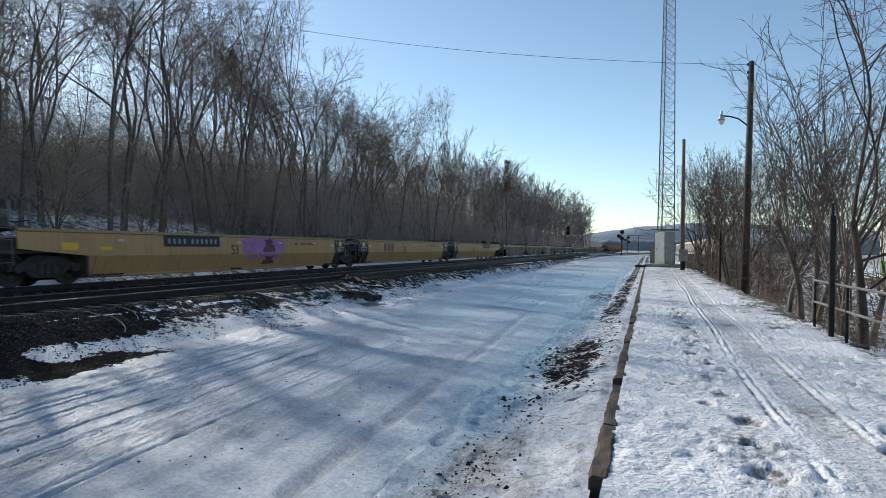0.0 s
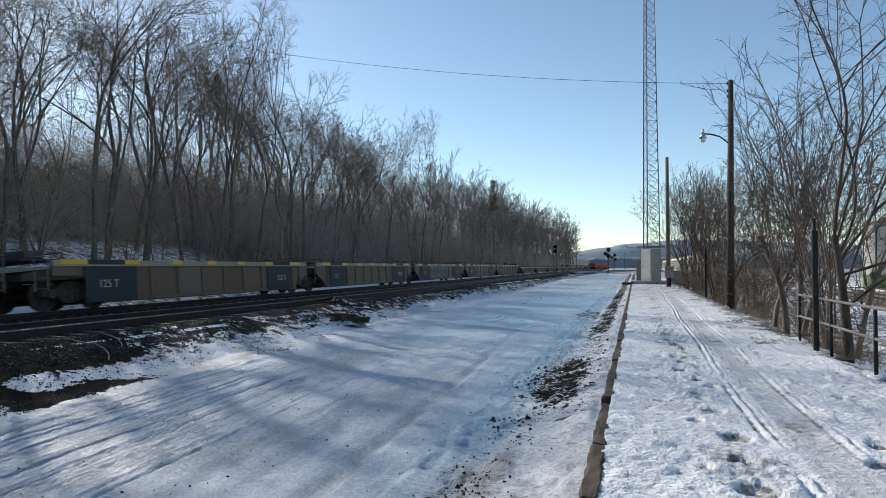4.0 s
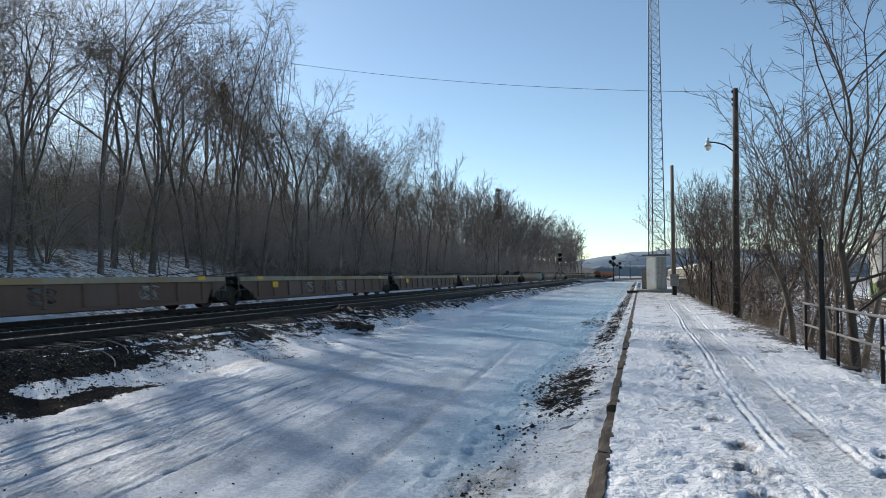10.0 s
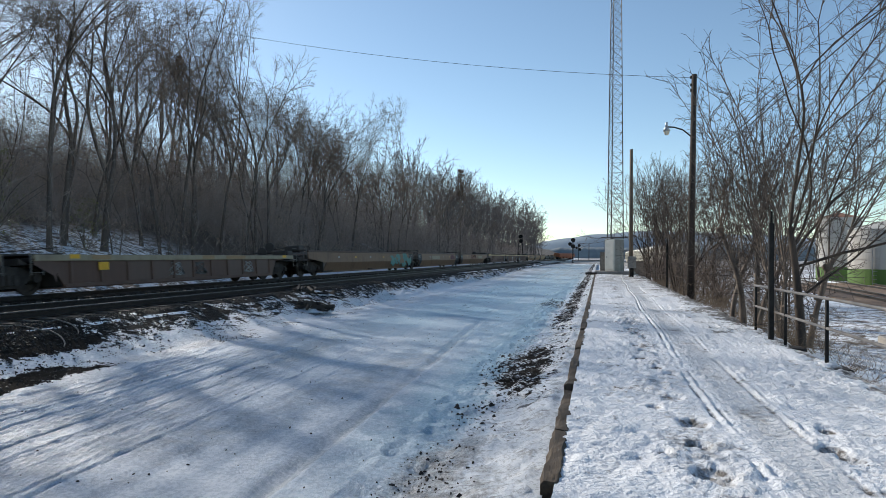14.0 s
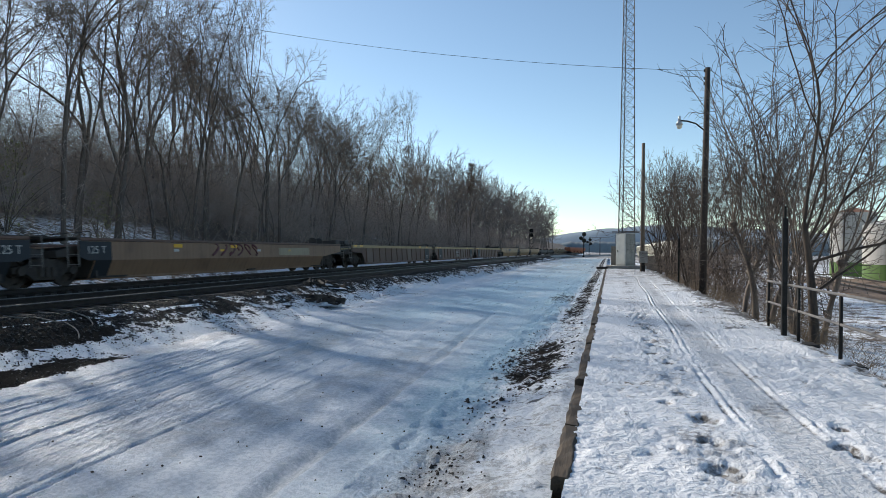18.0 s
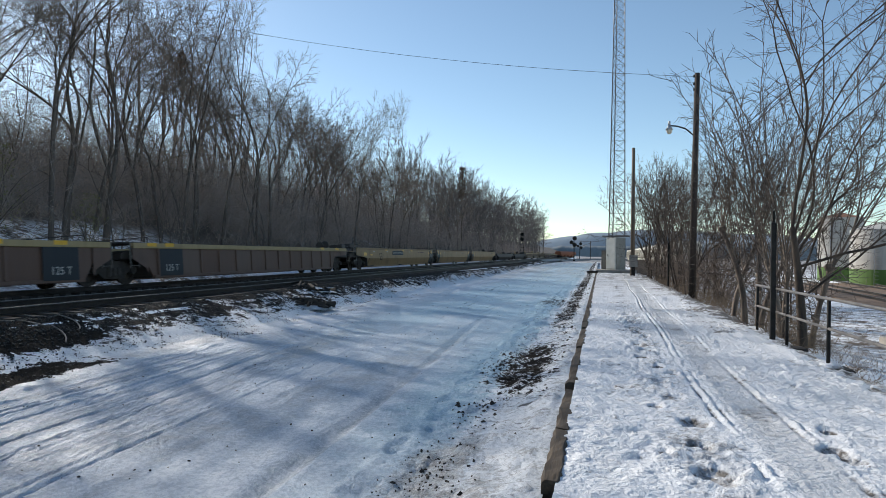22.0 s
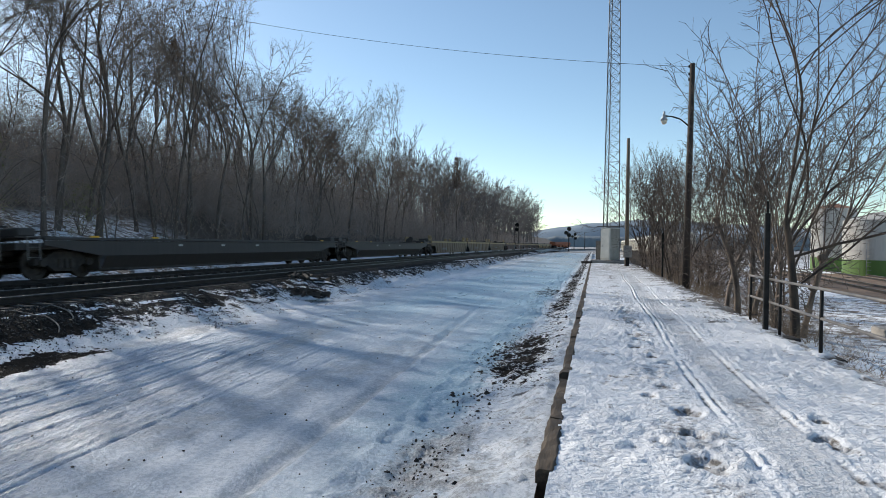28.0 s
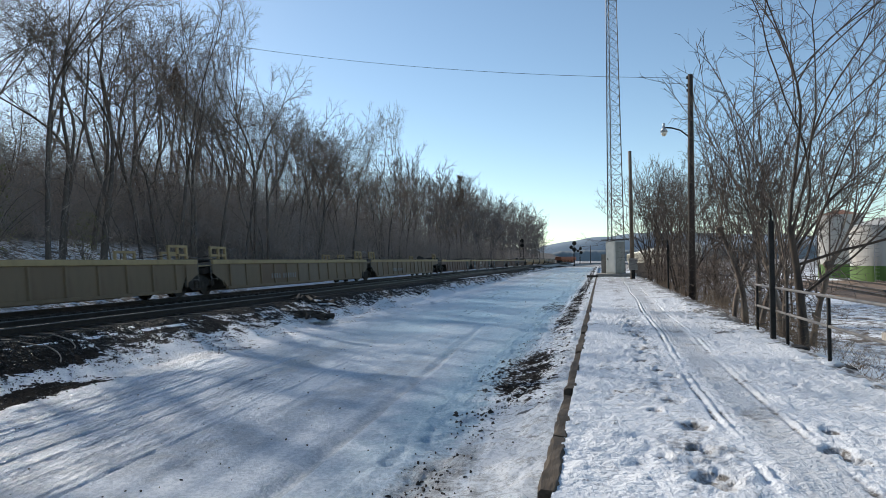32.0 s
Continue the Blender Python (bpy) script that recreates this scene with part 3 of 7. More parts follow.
def yard_z(x, y):
    z = land_z(x, y) if x - K * y < -8.6 else -0.37 + (0.25 * min(1, max(0, y - 62) / 30))
    z += 0.26 * max(0.0, min(1.0, (x + 1.55) / 1.0))            # the snow bank along the kerb
    z += 0.02 * fbm(x, y, 0.5, 1.0) + 0.008 * fbm(x, y, 3.0, 5.0)
    lump = fbm(x, y, 1.6, 9.0)
    if x < -4.4 and y < 16:
        z += (0.010 * fbm(x, y, 6.0, 71.0, 3) + 0.013 * fbm(x, y, 14.0, 73.0, 2)) * min(1.0, (-4.4 - x) / 0.6, (16 - y) / 4)
    if -2.2 < x < -0.5:
        z += 0.05 * lump + 0.045 * fbm(x, y, 5.0, 19.0)
    if x < -8.0:
        z += 0.05 * lump
        if y > 20:
            z += 0.46 * max(0.0, fbm(x, y, 1.3, 51.0) + 0.15) * math.exp(-((x - K * y + 9.3) / 0.55) ** 2) * min(1.0, (y - 20) / 8)
    for rx, deep, wide in RUTS:
        d = (x - rx + 0.055 * (y - 4.3) - 0.03 * math.sin(y * 0.35 + rx)) / (wide * (0.85 if wide < 0.1 else 1.0))
        if abs(d) < 2.5:
            z += 2.0 * deep * (0.45 * math.exp(-((abs(d) - 1.3) ** 2) * 3) - math.exp(-d * d)) * max(0.0, 0.75 + 0.55 * fbm(0.0, y, 0.35, rx)) * (0.85 + 0.35 * fbm(0.0, y, 5.0, rx * 3)) * max(0, min(1, (15.0 - y) / 5 if wide < 0.1 else (30 - y) / 16))
    return z


yx = steps((-11.2, -8.3, 0.10), (-8.3, -4.4, 0.028), (-4.4, -2.4, 0.07), (-2.4, -0.4, 0.045))
yy = steps((-8.0, 2.4, 0.2))[:-1] + near_steps(2.5, 150.0, 0.045, 1.0105)
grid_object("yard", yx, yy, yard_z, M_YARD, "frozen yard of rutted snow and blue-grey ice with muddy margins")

FEET = [(0.62, 7.7, 0.08), (0.78, 8.9, 0.09), (1.02, 9.9, 0.09), (0.74, 13.0, 0.1), (0.95, 14.3, 0.1), (0.72, 16.0, 0.11), (0.9, 18.2, 0.13), (0.7, 19.4, 0.13), (0.85, 21.5, 0.14), (0.75, 24.0, 0.15), (2.35, 5.6, 0.07), (2.2, 7.1, 0.08), (0.90, 5.42, 0.16), (0.96, 7.07, 0.14), (0.90, 6.2, 0.10), (0.87, 8.22, 0.12), (0.80, 9.3, 0.11), (0.87, 10.47, 0.12), (0.83, 12.3, 0.12), (2.03, 6.39, 0.12), (2.10, 6.15, 0.10),
        (0.83, 15.0, 0.12), (0.55, 5.9, 0.07), (1.0, 13.6, 0.11), (0.7, 11.4, 0.1), (0.75, 17.0, 0.13), (2.5, 9.5, 0.09), (0.85, 4.3, 0.13), (0.95, 3.4, 0.13)]


def platform_z(x, y):
    z = 0.018 * fbm(x, y, 1.1, 4.0) + 0.008 * fbm(x, y, 5.0, 7.0)
    crust = fbm(x, y, 9.0, 8.0, 3)
    lane = math.exp(-((x - 1.72 - 0.012 * max(0, y - 12)) / 0.22) ** 4)
    lumpy = 0.35 + 0.65 * max(0.0, min(1.0, 0.5 + 1.2 * fbm(x, y, 0.7, 12.0)))
    z += (0.045 * max(-0.3, fbm(x * 0.7, y, 7.0, 8.0, 3)) + 0.034 * max(0.0, fbm(x * 0.8, y, 13.0, 3.0, 2))) * lumpy * (1 - 0.85 * lane)
    for cx, deep in ((1.30, 0.050), (1.98, 0.024)):
        c = cx + 0.04 * math.sin(y * 0.5) + (0.012 * max(0, y - 12))
        for off, k_ in ((-0.06, 1.0), (0.05, 0.7), (0.12, 0.35)):
            d = (x - c - off) / 0.028
            if abs(d) < 4:
                z += deep * k_ * (0.35 * math.exp(-((abs(d) - 2.0) ** 2)) - math.exp(-d * d)) * max(0.0, 0.55 + 0.9 * fbm(x, y, 0.9, 2.5))
    z -= 0.012 * lane
    for px, py, r in FEET:
        d2 = ((x - px) / r) ** 2 + ((y - py) / (r * 1.25)) ** 2
        if d2 < 6:
            d2 *= 1 + 0.5 * fbm(x, y, 7.0, px * 3)
            z += -(0.075 if py < 10.5 else 0.11) * math.exp(-d2 * d2) * (1 + 0.5 * crust) + 0.012 * math.exp(-((math.sqrt(max(0, d2)) - 1.35) ** 2) * 5)
    if x > 3.35:
        z -= 0.07 * (x - 3.35) / 0.35 * (0.6 + 0.8 * fbm(x, y, 1.2, 6.0))
    return z


px_ = steps((-0.31, 0.4, 0.04), (0.4, 2.3, 0.022), (2.3, 3.80, 0.035))
py_ = steps((-8.0, 1.9, 0.15))[:-1] + near_steps(2.0, 66.0, 0.024, 1.0085)
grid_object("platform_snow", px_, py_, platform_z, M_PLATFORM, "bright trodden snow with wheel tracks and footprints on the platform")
bm = bmesh.new()
box(bm, -0.265, 3.78, -8, 66, -0.9, -0.075)
thing("platform", "old concrete platform slab under the snow", "platform", me=finish("platform", bm, M_CONCRETE), kind="structure")

# ballast shoulder under both tracks
def ballast_z(x, y):
    u = x - K * y
    z = 0.22
    if u > -11.0:
        z = 0.22 - (u + 11.0) * 0.32
    if u < -15.0:
        z = 0.20 - min(0.12, (-15.0 - u) * 0.045)
    if u < -18.2:
        z = 0.08 + (u + 18.2) * 0.15
    return z + 0.035 * fbm(x, y, 2.6, 6.0, 3)


byy = near_steps(-30.0, 420.0, 0.5, 1.012)
bxs = steps((-19.6, -18.2, 0.35), (-18.2, -11.0, 0.9), (-11.0, -9.1, 0.12))
verts = [(track_x(x, y), y, ballast_z(track_x(x, y), y)) for y in byy for x in bxs]
n_ = len(bxs)
faces = [(j * n_ + i, j * n_ + i + 1, (j + 1) * n_ + i + 1, (j + 1) * n_ + i) for j in range(len(byy) - 1) for i in range(n_ - 1)]
ballast = thing("ballast", "dark crushed-stone ballast with patches of snow", "ballast", me=mesh_of("ballast", verts, faces, M_BALLAST, True), kind="structure")

# far ridges, with the haze put into their colour
def ridge(name, x0, x1, y_at, tops, depth, label, material=M_HAZED_HILL, rough=3.0, n=60):
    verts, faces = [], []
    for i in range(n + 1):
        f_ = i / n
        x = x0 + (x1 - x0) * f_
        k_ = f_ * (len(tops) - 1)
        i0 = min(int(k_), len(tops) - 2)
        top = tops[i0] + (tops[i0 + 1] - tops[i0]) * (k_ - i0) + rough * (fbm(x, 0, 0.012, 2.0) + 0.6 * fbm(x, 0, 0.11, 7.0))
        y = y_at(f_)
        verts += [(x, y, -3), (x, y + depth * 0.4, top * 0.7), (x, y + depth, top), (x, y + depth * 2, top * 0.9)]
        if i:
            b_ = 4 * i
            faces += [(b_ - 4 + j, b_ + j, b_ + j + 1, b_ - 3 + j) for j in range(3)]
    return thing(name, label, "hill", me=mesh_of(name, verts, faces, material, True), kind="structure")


ridge("backdrop", -420, 500, lambda f_: 1750, [7, 15, 44, 63, 73, 71, 65, 61], 120, "wooded ridge in the distance, tinted blue for haze")
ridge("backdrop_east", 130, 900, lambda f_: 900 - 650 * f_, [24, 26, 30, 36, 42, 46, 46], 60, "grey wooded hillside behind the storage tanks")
ridge("backdrop_treeline", -66, 230, lambda f_: 720, [9, 11, 12, 13, 12, 14, 15, 16], 12, "line of leafless trees far down the line, tinted grey for haze", M_TREELINE, 2.2, 240)


# ---------------------------------------------------------------- railway tracks
def rail_meshes(y0, y1):
    foot, head = bmesh.new(), bmesh.new()
    prism(foot, [(-0.075, 0), (0.075, 0), (0.075, 0.015), (0.012, 0.035), (0.012, 0.125), (0.034, 0.135), (0.034, 0.150), (-0.034, 0.150), (-0.034, 0.135), (-0.012, 0.125), (-0.012, 0.035), (-0.075, 0.015)], y0, y1)
    prism(head, [(-0.020, 0.1505), (0.020, 0.1505), (0.016, 0.168), (-0.016, 0.168)], y0, y1)
    return finish("rail", foot, M_RAIL), finish("rail_head", head, M_RAILTOP)


def railway(name, x, y0, y1, z, label, ties, turn, cant=0.0):
    m = pose(x, 0, z, 0, cant, turn) @ Matrix.Translation((0, 0, -0.168))
    ob = thing(name, label, "railway track", me=None, m=m, kind="structure")
    foot, head = rail_meshes(y0, y1)
    for s in (-0.7525, 0.7525):
        r = part("rail", foot, ob, "", Matrix.Translation((s, 0, 0)))
        part("rail_head", head, r, "shiny worn running surface")
    bm = bmesh.new()
    box(bm, -1.3, 1.3, -0.115, 0.115, -0.16, -0.005, 0.012)
    tie = finish("tie", bm, M_TIE)
    rng = random.Random(5)
    for i in range(ties[0], ties[1]):
        part("tie", tie, ob, "", Matrix.Translation((rng.uniform(-0.03, 0.03), i * 0.53 + rng.uniform(-0.03, 0.03), rng.uniform(-0.012, 0.0))) @ Matrix.Rotation(rng.uniform(-0.02, 0.02), 4, "Z"))
    return ob


railway("track_near", NEAR_C, -30, 420, RAIL_Z, "empty main track with dark ties and shiny rails", (8, 160), HEAD)
railway("track_far", FAR_C, -60, 900, FAR_Z, "main track under the passing freight train", (10, 120), HEAD, CANT)
railway("track_siding", 10.6, 80, 300, -0.30, "siding track under the parked hopper cars", (150, 190), 0)
# the curve by which a branch leaves the near track far ahead
def curve_x(y):
    return track_x(NEAR_C, 140) + K * (y - 140) + 0.0012 * max(0, y - 140) ** 2


branch = thing("track_branch", "branch track curving away on dark ballast far ahead", "railway track", kind="structure")
ys = [140 + 6 * i for i in range(29)]
low = [land_z(curve_x(y), y) for y in ys]
rows_ = [[(curve_x(y) + o, y, lz - 0.05 + h) for o, h in ((-2.6, 0.0), (-1.7, 0.38), (1.7, 0.38), (2.6, 0.0))] for y, lz in zip(ys, low)]
faces = [(4 * j + i, 4 * j + i + 1, 4 * j + i + 5, 4 * j + i + 4) for j in range(len(ys) - 1) for i in range(3)]
part("ballast_bed", mesh_of("ballast_bed", [v for r in rows_ for v in r], faces, M_STONE), branch)
for off in (-0.75, 0.75):
    rows_ = [[(curve_x(y) + off + o, y, lz + 0.32 + h) for o, h in ((-0.04, 0.0), (-0.04, 0.16), (0.04, 0.16), (0.04, 0.0))] for y, lz in zip(ys, low)]
    part("rail", mesh_of("rail", [v for r in rows_ for v in r], faces, M_RAIL), branch)
for x in (11.9, 16.3):
    railway("track_siding", x, 12, 130, -0.50, "siding track with brown ties half under snow", (30, 150), -6)
bm = bmesh.new()
box(bm, -2.6, 7.4, 10, 140, -1.1, -0.655)
M_CINDER = plain("brown_cinders", (0.11, 0.07, 0.045), (0.29, 0.20, 0.135), 0.8, 9, 0.95, stretch=(1, 0.15, 1))
thing("siding_bed", "brown cinder bed of the siding tracks", "track bed", me=finish("siding_bed", bm, M_CINDER), m=pose(11.9, 0, 0, 0, 0, -6), kind="structure")

# loose stones on the shoulder and along the yard's edge
def stones(name, spots, label, material=M_STONE):
    ico = bmesh.new()
    bmesh.ops.create_icosphere(ico, subdivisions=1, radius=1.0)
    base = np.array([v.co[:] for v in ico.verts])
    tris = np.array([[v.index for v in f_.verts] for f_ in ico.faces])
    ico.free()
    rng = np.random.RandomState(3)
    n = len(spots)
    sp = np.array(spots)
    jit = base[None] * (1 + rng.uniform(-0.35, 0.35, (n, len(base), 1)))
    size = sp[:, 3][:, None, None] * rng.uniform(0.6, 1.3, (n, 1, 3))
    v = (jit * size + sp[:, None, :3]).reshape(-1, 3)
    f_ = (tris[None] + (np.arange(n) * len(base))[:, None, None]).reshape(-1, 3)
    return thing(name, label, "stones", me=mesh_of(name, v.tolist(), f_.tolist(), material), kind="stuff")


rng = random.Random(11)
spots = []
for _ in range(11000):
    y = 7 + 45 * rng.random() ** 1.6
    x = track_x(-11.5 + 1.5 * rng.random() + 0.25 * fbm(0, y, 0.6, 33.0) + 0.8 * rng.random() ** 6, y)
    spots.append((x, y, max(ballast_z(x, y), yard_z(x, y) if x > -11.1 else -9) + 0.004, rng.uniform(0.010, 0.024)))
for _ in range(5200):
    y = 6 + 24 * rng.random()
    x = -8.2 - 1.8 * rng.random()
    if fbm(x, y, 0.9, 17.0) > 0.10 + 0.5 * (x + 9.0) or (y < 10.2 and x < -8.4):
        spots.append((x, y, yard_z(x, y) + 0.003, rng.uniform(0.006, 0.018)))
for _ in range(2600):
    y = rng.gauss(11.5, 2.2) if _ % 3 else 5 + 30 * rng.random()
    x = -1.45 + 0.3 * fbm(0, y, 0.5, 21.0) + rng.gauss(0, 0.30 if y > 8 else 0.22)
    if x < -0.6 and y > 4.6 and fbm(x, y, 0.9, 14.0) > (0.05 if abs(y - 11.5) < 3 else 0.2):
        spots.append((x, y, yard_z(x, y) + 0.002, rng.uniform(0.004, 0.013)))
for _ in range(420):
    y = 4 + 40 * rng.random() ** 1.4
    x = rng.uniform(-8, -1.5)
    spots.append((x, y, yard_z(x, y) + 0.004, rng.uniform(0.005, 0.017)))
stones("gravel", spots, "loose dark gravel scattered at the yard's edges")

M_CLOD = plain("frozen_mud", (0.012, 0.010, 0.009), (0.06, 0.05, 0.042), 9, 50, 0.9, bump=0.6, depth=0.01)
spots = []
for _ in range(2200):
    y = rng.gauss(11.6, 2.3) if _ % 2 else 8 + 48 * rng.random()
    x = rng.uniform(-1.9, -0.62) if y < 16 else rng.uniform(-1.6, -0.5)
    if fbm(x, y, 1.6, 61.0) > 0.08:
        r = rng.uniform(0.3, 1.0) ** 2 * 0.036 * (1 + y / 60)
        spots.append((x, y, yard_z(x, y) - 0.3 * r, r))
for _ in range(150):
    x, y = rng.gauss(-1.5, 0.22), rng.gauss(5.9, 0.7)
    if x < -0.7 and y > 4.3:
        r = rng.uniform(0.006, 0.02)
        spots.append((x, y, yard_z(x, y) - 0.2 * r, r))
stones("mud_clods", spots, "dark frozen mud clods along the platform's kerb", M_CLOD)

# kerb timbers along the platform's edge
kerb = thing("kerb", "weathered timber kerb along the platform edge with gaps", "kerb", kind="structure")
rng = random.Random(2)
y = -3.0
pieces = [(4.92, 6.35), (6.38, 8.35), (8.72, 12.4), (12.5, 15.2), (15.5, 16.8)]
y = 16.9
while y < 62:
    pieces.append((y, y + rng.uniform(2.8, 4.2)))
    y = pieces[-1][1] + rng.uniform(0.03, 0.25)
for y0, y1 in pieces:
    bm = bmesh.new()
    low = 0.10 if y1 < 4.8 else 0.0
    n = max(6, round((y1 - y0) / 0.16))
    rows_ = []
    for i in range(n + 1):
        yy_ = y0 + (y1 - y0) * i / n
        j = [rng.uniform(-0.018, 0.018) + 0.022 * fbm(k_ * 3.0, yy_, 1.4, 40.0) for k_ in range(4)]
        low = max(0.0, 0.10 * fbm(0.0, yy_, 0.8, 44.0) - 0.01)
        rows_.append([bm.verts.new(c) for c in ((-0.425 + j[0], yy_, -0.42), (-0.42 + j[0], yy_, -0.02 - low + j[1]), (-0.395 + j[1], yy_, 0.012 - low + j[2] * 0.5), (-0.30 + j[2], yy_, 0.014 - low + j[3] * 0.5), (-0.272 + j[3] * 0.5, yy_, -0.01 - low), (-0.27, yy_, -0.42))])
    for p, q in zip(rows_, rows_[1:]):
        for i in range(6):
            bm.faces.new((p[i], p[(i + 1) % 6], q[(i + 1) % 6], q[i]))
    bm.faces.new(rows_[0])
    bm.faces.new(rows_[-1][::-1])
    part("timber", finish("timber", bm, M_KERB), kerb)


# ---------------------------------------------------------------- fence, posts and footings
fence = thing("pipe_railing", "dark pipe railing with two weathered rails at the platform edge", "railing")
POSTS = [16.6, 14.1, 11.7, 8.85, 6.3, 3.7, 1.1]
bm = bmesh.new()
tube(bm, (0, 0, -0.14), (0, 0, 1.02), 0.030, sides=10)
post = finish("post", bm, M_BLACK, True)
for y in POSTS:
    part("post", post, fence, "", Matrix.Translation((3.62, y, 0)))
for z, name in ((1.045, "top_rail"), (0.56, "mid_rail")):
    bm = bmesh.new()
    tube(bm, (3.62, 16.75, z), (3.62, 0.9, z), 0.026, sides=10)
    part(name, finish(name, bm, M_PIPE, True), fence, "greyish weathered pipe")
for y in (11.7, 8.85, 14.1, 6.3):
    bm = bmesh.new()
    near_by = y < 10                 # the larger block stands clear of the snow
    box(bm, 3.56, 4.35 if near_by else 3.92, y - 0.34, y + 0.16, -0.80, -0.02 if near_by else -0.05, 0.03)
    thing("concrete_footing", "dark old timber block below a railing post", "footing", "railing footings", finish("concrete_footing", bm, M_TIE))
for x, y, h in ((3.56, 14.95, 2.72), (3.80, 39.0, 2.75)):
    bm = bmesh.new()
    box(bm, -0.05, 0.05, -0.05, 0.05, -0.12, h - 0.25, 0.01)
    tube(bm, (0, 0, h - 0.25), (0, 0, h), 0.025, sides=8)
    thing("steel_post", "tall black steel post at the platform edge", "post", "tall posts", finish("steel_post", bm, M_BLACK), Matrix.Translation((x, y, -0.02)))
bm = bmesh.new()
box(bm, 12.0, 13.4, 19.5, 22.0, -0.85, -0.50, 0.03)
pad = thing("concrete_pad", "weathered concrete pad in the snowy lot with stub pipes", "concrete pad", me=finish("concrete_pad", bm, M_CONCRETE), m=Matrix.Translation((-4.2, -1.0, 0)))
for x, y, h in ((12.4, 20.5, 0.14), (12.9, 20.2, 0.42), (13.1, 21.3, 0.12)):
    bm = bmesh.new()
    tube(bm, (x, y, -0.51), (x, y, -0.50 + h), 0.03)
    part("stub_pipe", finish("stub_pipe", bm, M_BLACK, True), pad)


# ---------------------------------------------------------------- poles, wires, tower
def sagging(p, q, sag, r, n=24):
    p, q = Vector(p), Vector(q)
    pts = [p.lerp(q, i / n) - Vector((0, 0, 4 * sag * (i / n) * (1 - i / n))) for i in range(n + 1)]
    verts = [c + Vector(o) * r for c in pts for o in ((1, 0, 0), (0, 0, 1), (-1, 0, 0), (0, 0, -1))]
    if abs(q.x - p.x) > abs(q.y - p.y):
        verts = [c + Vector(o) * r for c in pts for o in ((0, 1, 0), (0, 0, 1), (0, -1, 0), (0, 0, -1))]
    faces = [(4 * j + i, 4 * j + (i + 1) % 4, 4 * j + 4 + (i + 1) % 4, 4 * j + 4 + i) for j in range(n) for i in range(4)]
    return mesh_of("overhead_wire", verts, faces, M_WIRE)


pole = thing("utility_pole", "brown wooden utility pole with a street lamp arm", "utility pole")
P1 = Vector((4.2, 31.4, 0))
bm = bmesh.new()
tube(bm, P1 + Vector((-0.12, 0, -0.6)), P1 + Vector((0.0, 0, 10.1)), 0.165, 0.115, 14)
part("shaft", finish("shaft", bm, M_POLE, True), pole)
bm = bmesh.new()
arm = [(4.05, 31.3, 7.25), (3.72, 31.3, 7.55), (3.35, 31.3, 7.68), (3.02, 31.3, 7.72)]
for p, q in zip(arm, arm[1:]):
    tube(bm, p, q, 0.034, sides=8)
arm_ob = part("lamp_arm", finish("lamp_arm", bm, M_BLACK, True), pole, "curved steel bracket")
bm = bmesh.new()
tube(bm, (3.0, 31.3, 7.92), (3.0, 31.3, 7.72), 0.05, 0.07)
tube(bm, (3.0, 31.3, 7.72), (3.0, 31.3, 7.52), 0.07, 0.17, 12)
head_ob = part("lamp_head", finish("lamp_head", bm, M_GALV, True), pole, "small grey lamp hood")
bm = bmesh.new()
bmesh.ops.create_uvsphere(bm, u_segments=12, v_segments=8, radius=0.125, matrix=Matrix.Translation((3.0, 31.3, 7.47)) @ Matrix.Diagonal((1, 1, 1.2, 1)))
part("refractor", finish("refractor", bm, M_GLASS, True), head_ob, "amber glass refractor")
for z in (9.95, 9.6, 9.35):
    bm = bmesh.new()
    tube(bm, P1 + Vector((-0.15, -0.1, z - 0.06)), P1 + Vector((-0.15, -0.1, z + 0.06)), 0.04, sides=8)
    part("insulator", finish("insulator", bm, M_BLACK, True), pole)
pole2 = thing("utility_pole", "grey wooden pole beside the equipment shelter", "utility pole")
bm = bmesh.new()
tube(bm, (2.66, 57.0, -0.4), (2.62, 57.0, 10.85), 0.19, 0.13, 14)
part("shaft", finish("shaft", bm, M_POLE_LIT, True), pole2)
bm = bmesh.new()
box(bm, 2.35, 3.05, 56.55, 56.80, 0.75, 1.75, 0.03)
part("meter_box", finish("meter_box", bm, M_CONCRETE), pole2, "beige equipment box")
bm = bmesh.new()
box(bm, 2.55, 2.85, 56.58, 56.78, -0.1, 0.75, 0.02)
part("conduit", finish("conduit", bm, M_BLACK), pole2)

WIRES = [(P1 + Vector((0, 0, 9.95)), (-43.8, 31.4, 21.0), 1.73, 0.0095), (P1 + Vector((0.15, 0, 5.75)), (4.5, -20, 5.9), 0.12, 0.016), (P1 + Vector((0.15, 0, 5.9)), (4.5, -20, 6.05), 0.12, 0.016),
         (P1 + Vector((0.1, 0, 6.3)), (4.4, -20, 6.4), 0.1, 0.008)]
for p, q, sag, r in WIRES:
    thing("overhead_wire", "thin dark overhead wire strung from the pole", "wire", "overhead wires", sagging(p, q, sag, r))

TX, TY, TH = 1.45, 67.0, 46.0
tower = thing("lattice_tower", "tall grey steel lattice radio tower", "lattice tower")
def leg_at(i, z):
    r = 0.98 - 0.0135 * z
    a_ = radians(90 + 120 * i + 15)
    return Vector((TX + r * math.cos(a_), TY + r * math.sin(a_), z))


for i in range(3):
    bm = bmesh.new()
    tube(bm, leg_at(i, 0.1), leg_at(i, TH), 0.055, 0.04, 8)
    part("leg", finish("leg", bm, M_TOWER, True), tower)
z, k = 0.3, 0
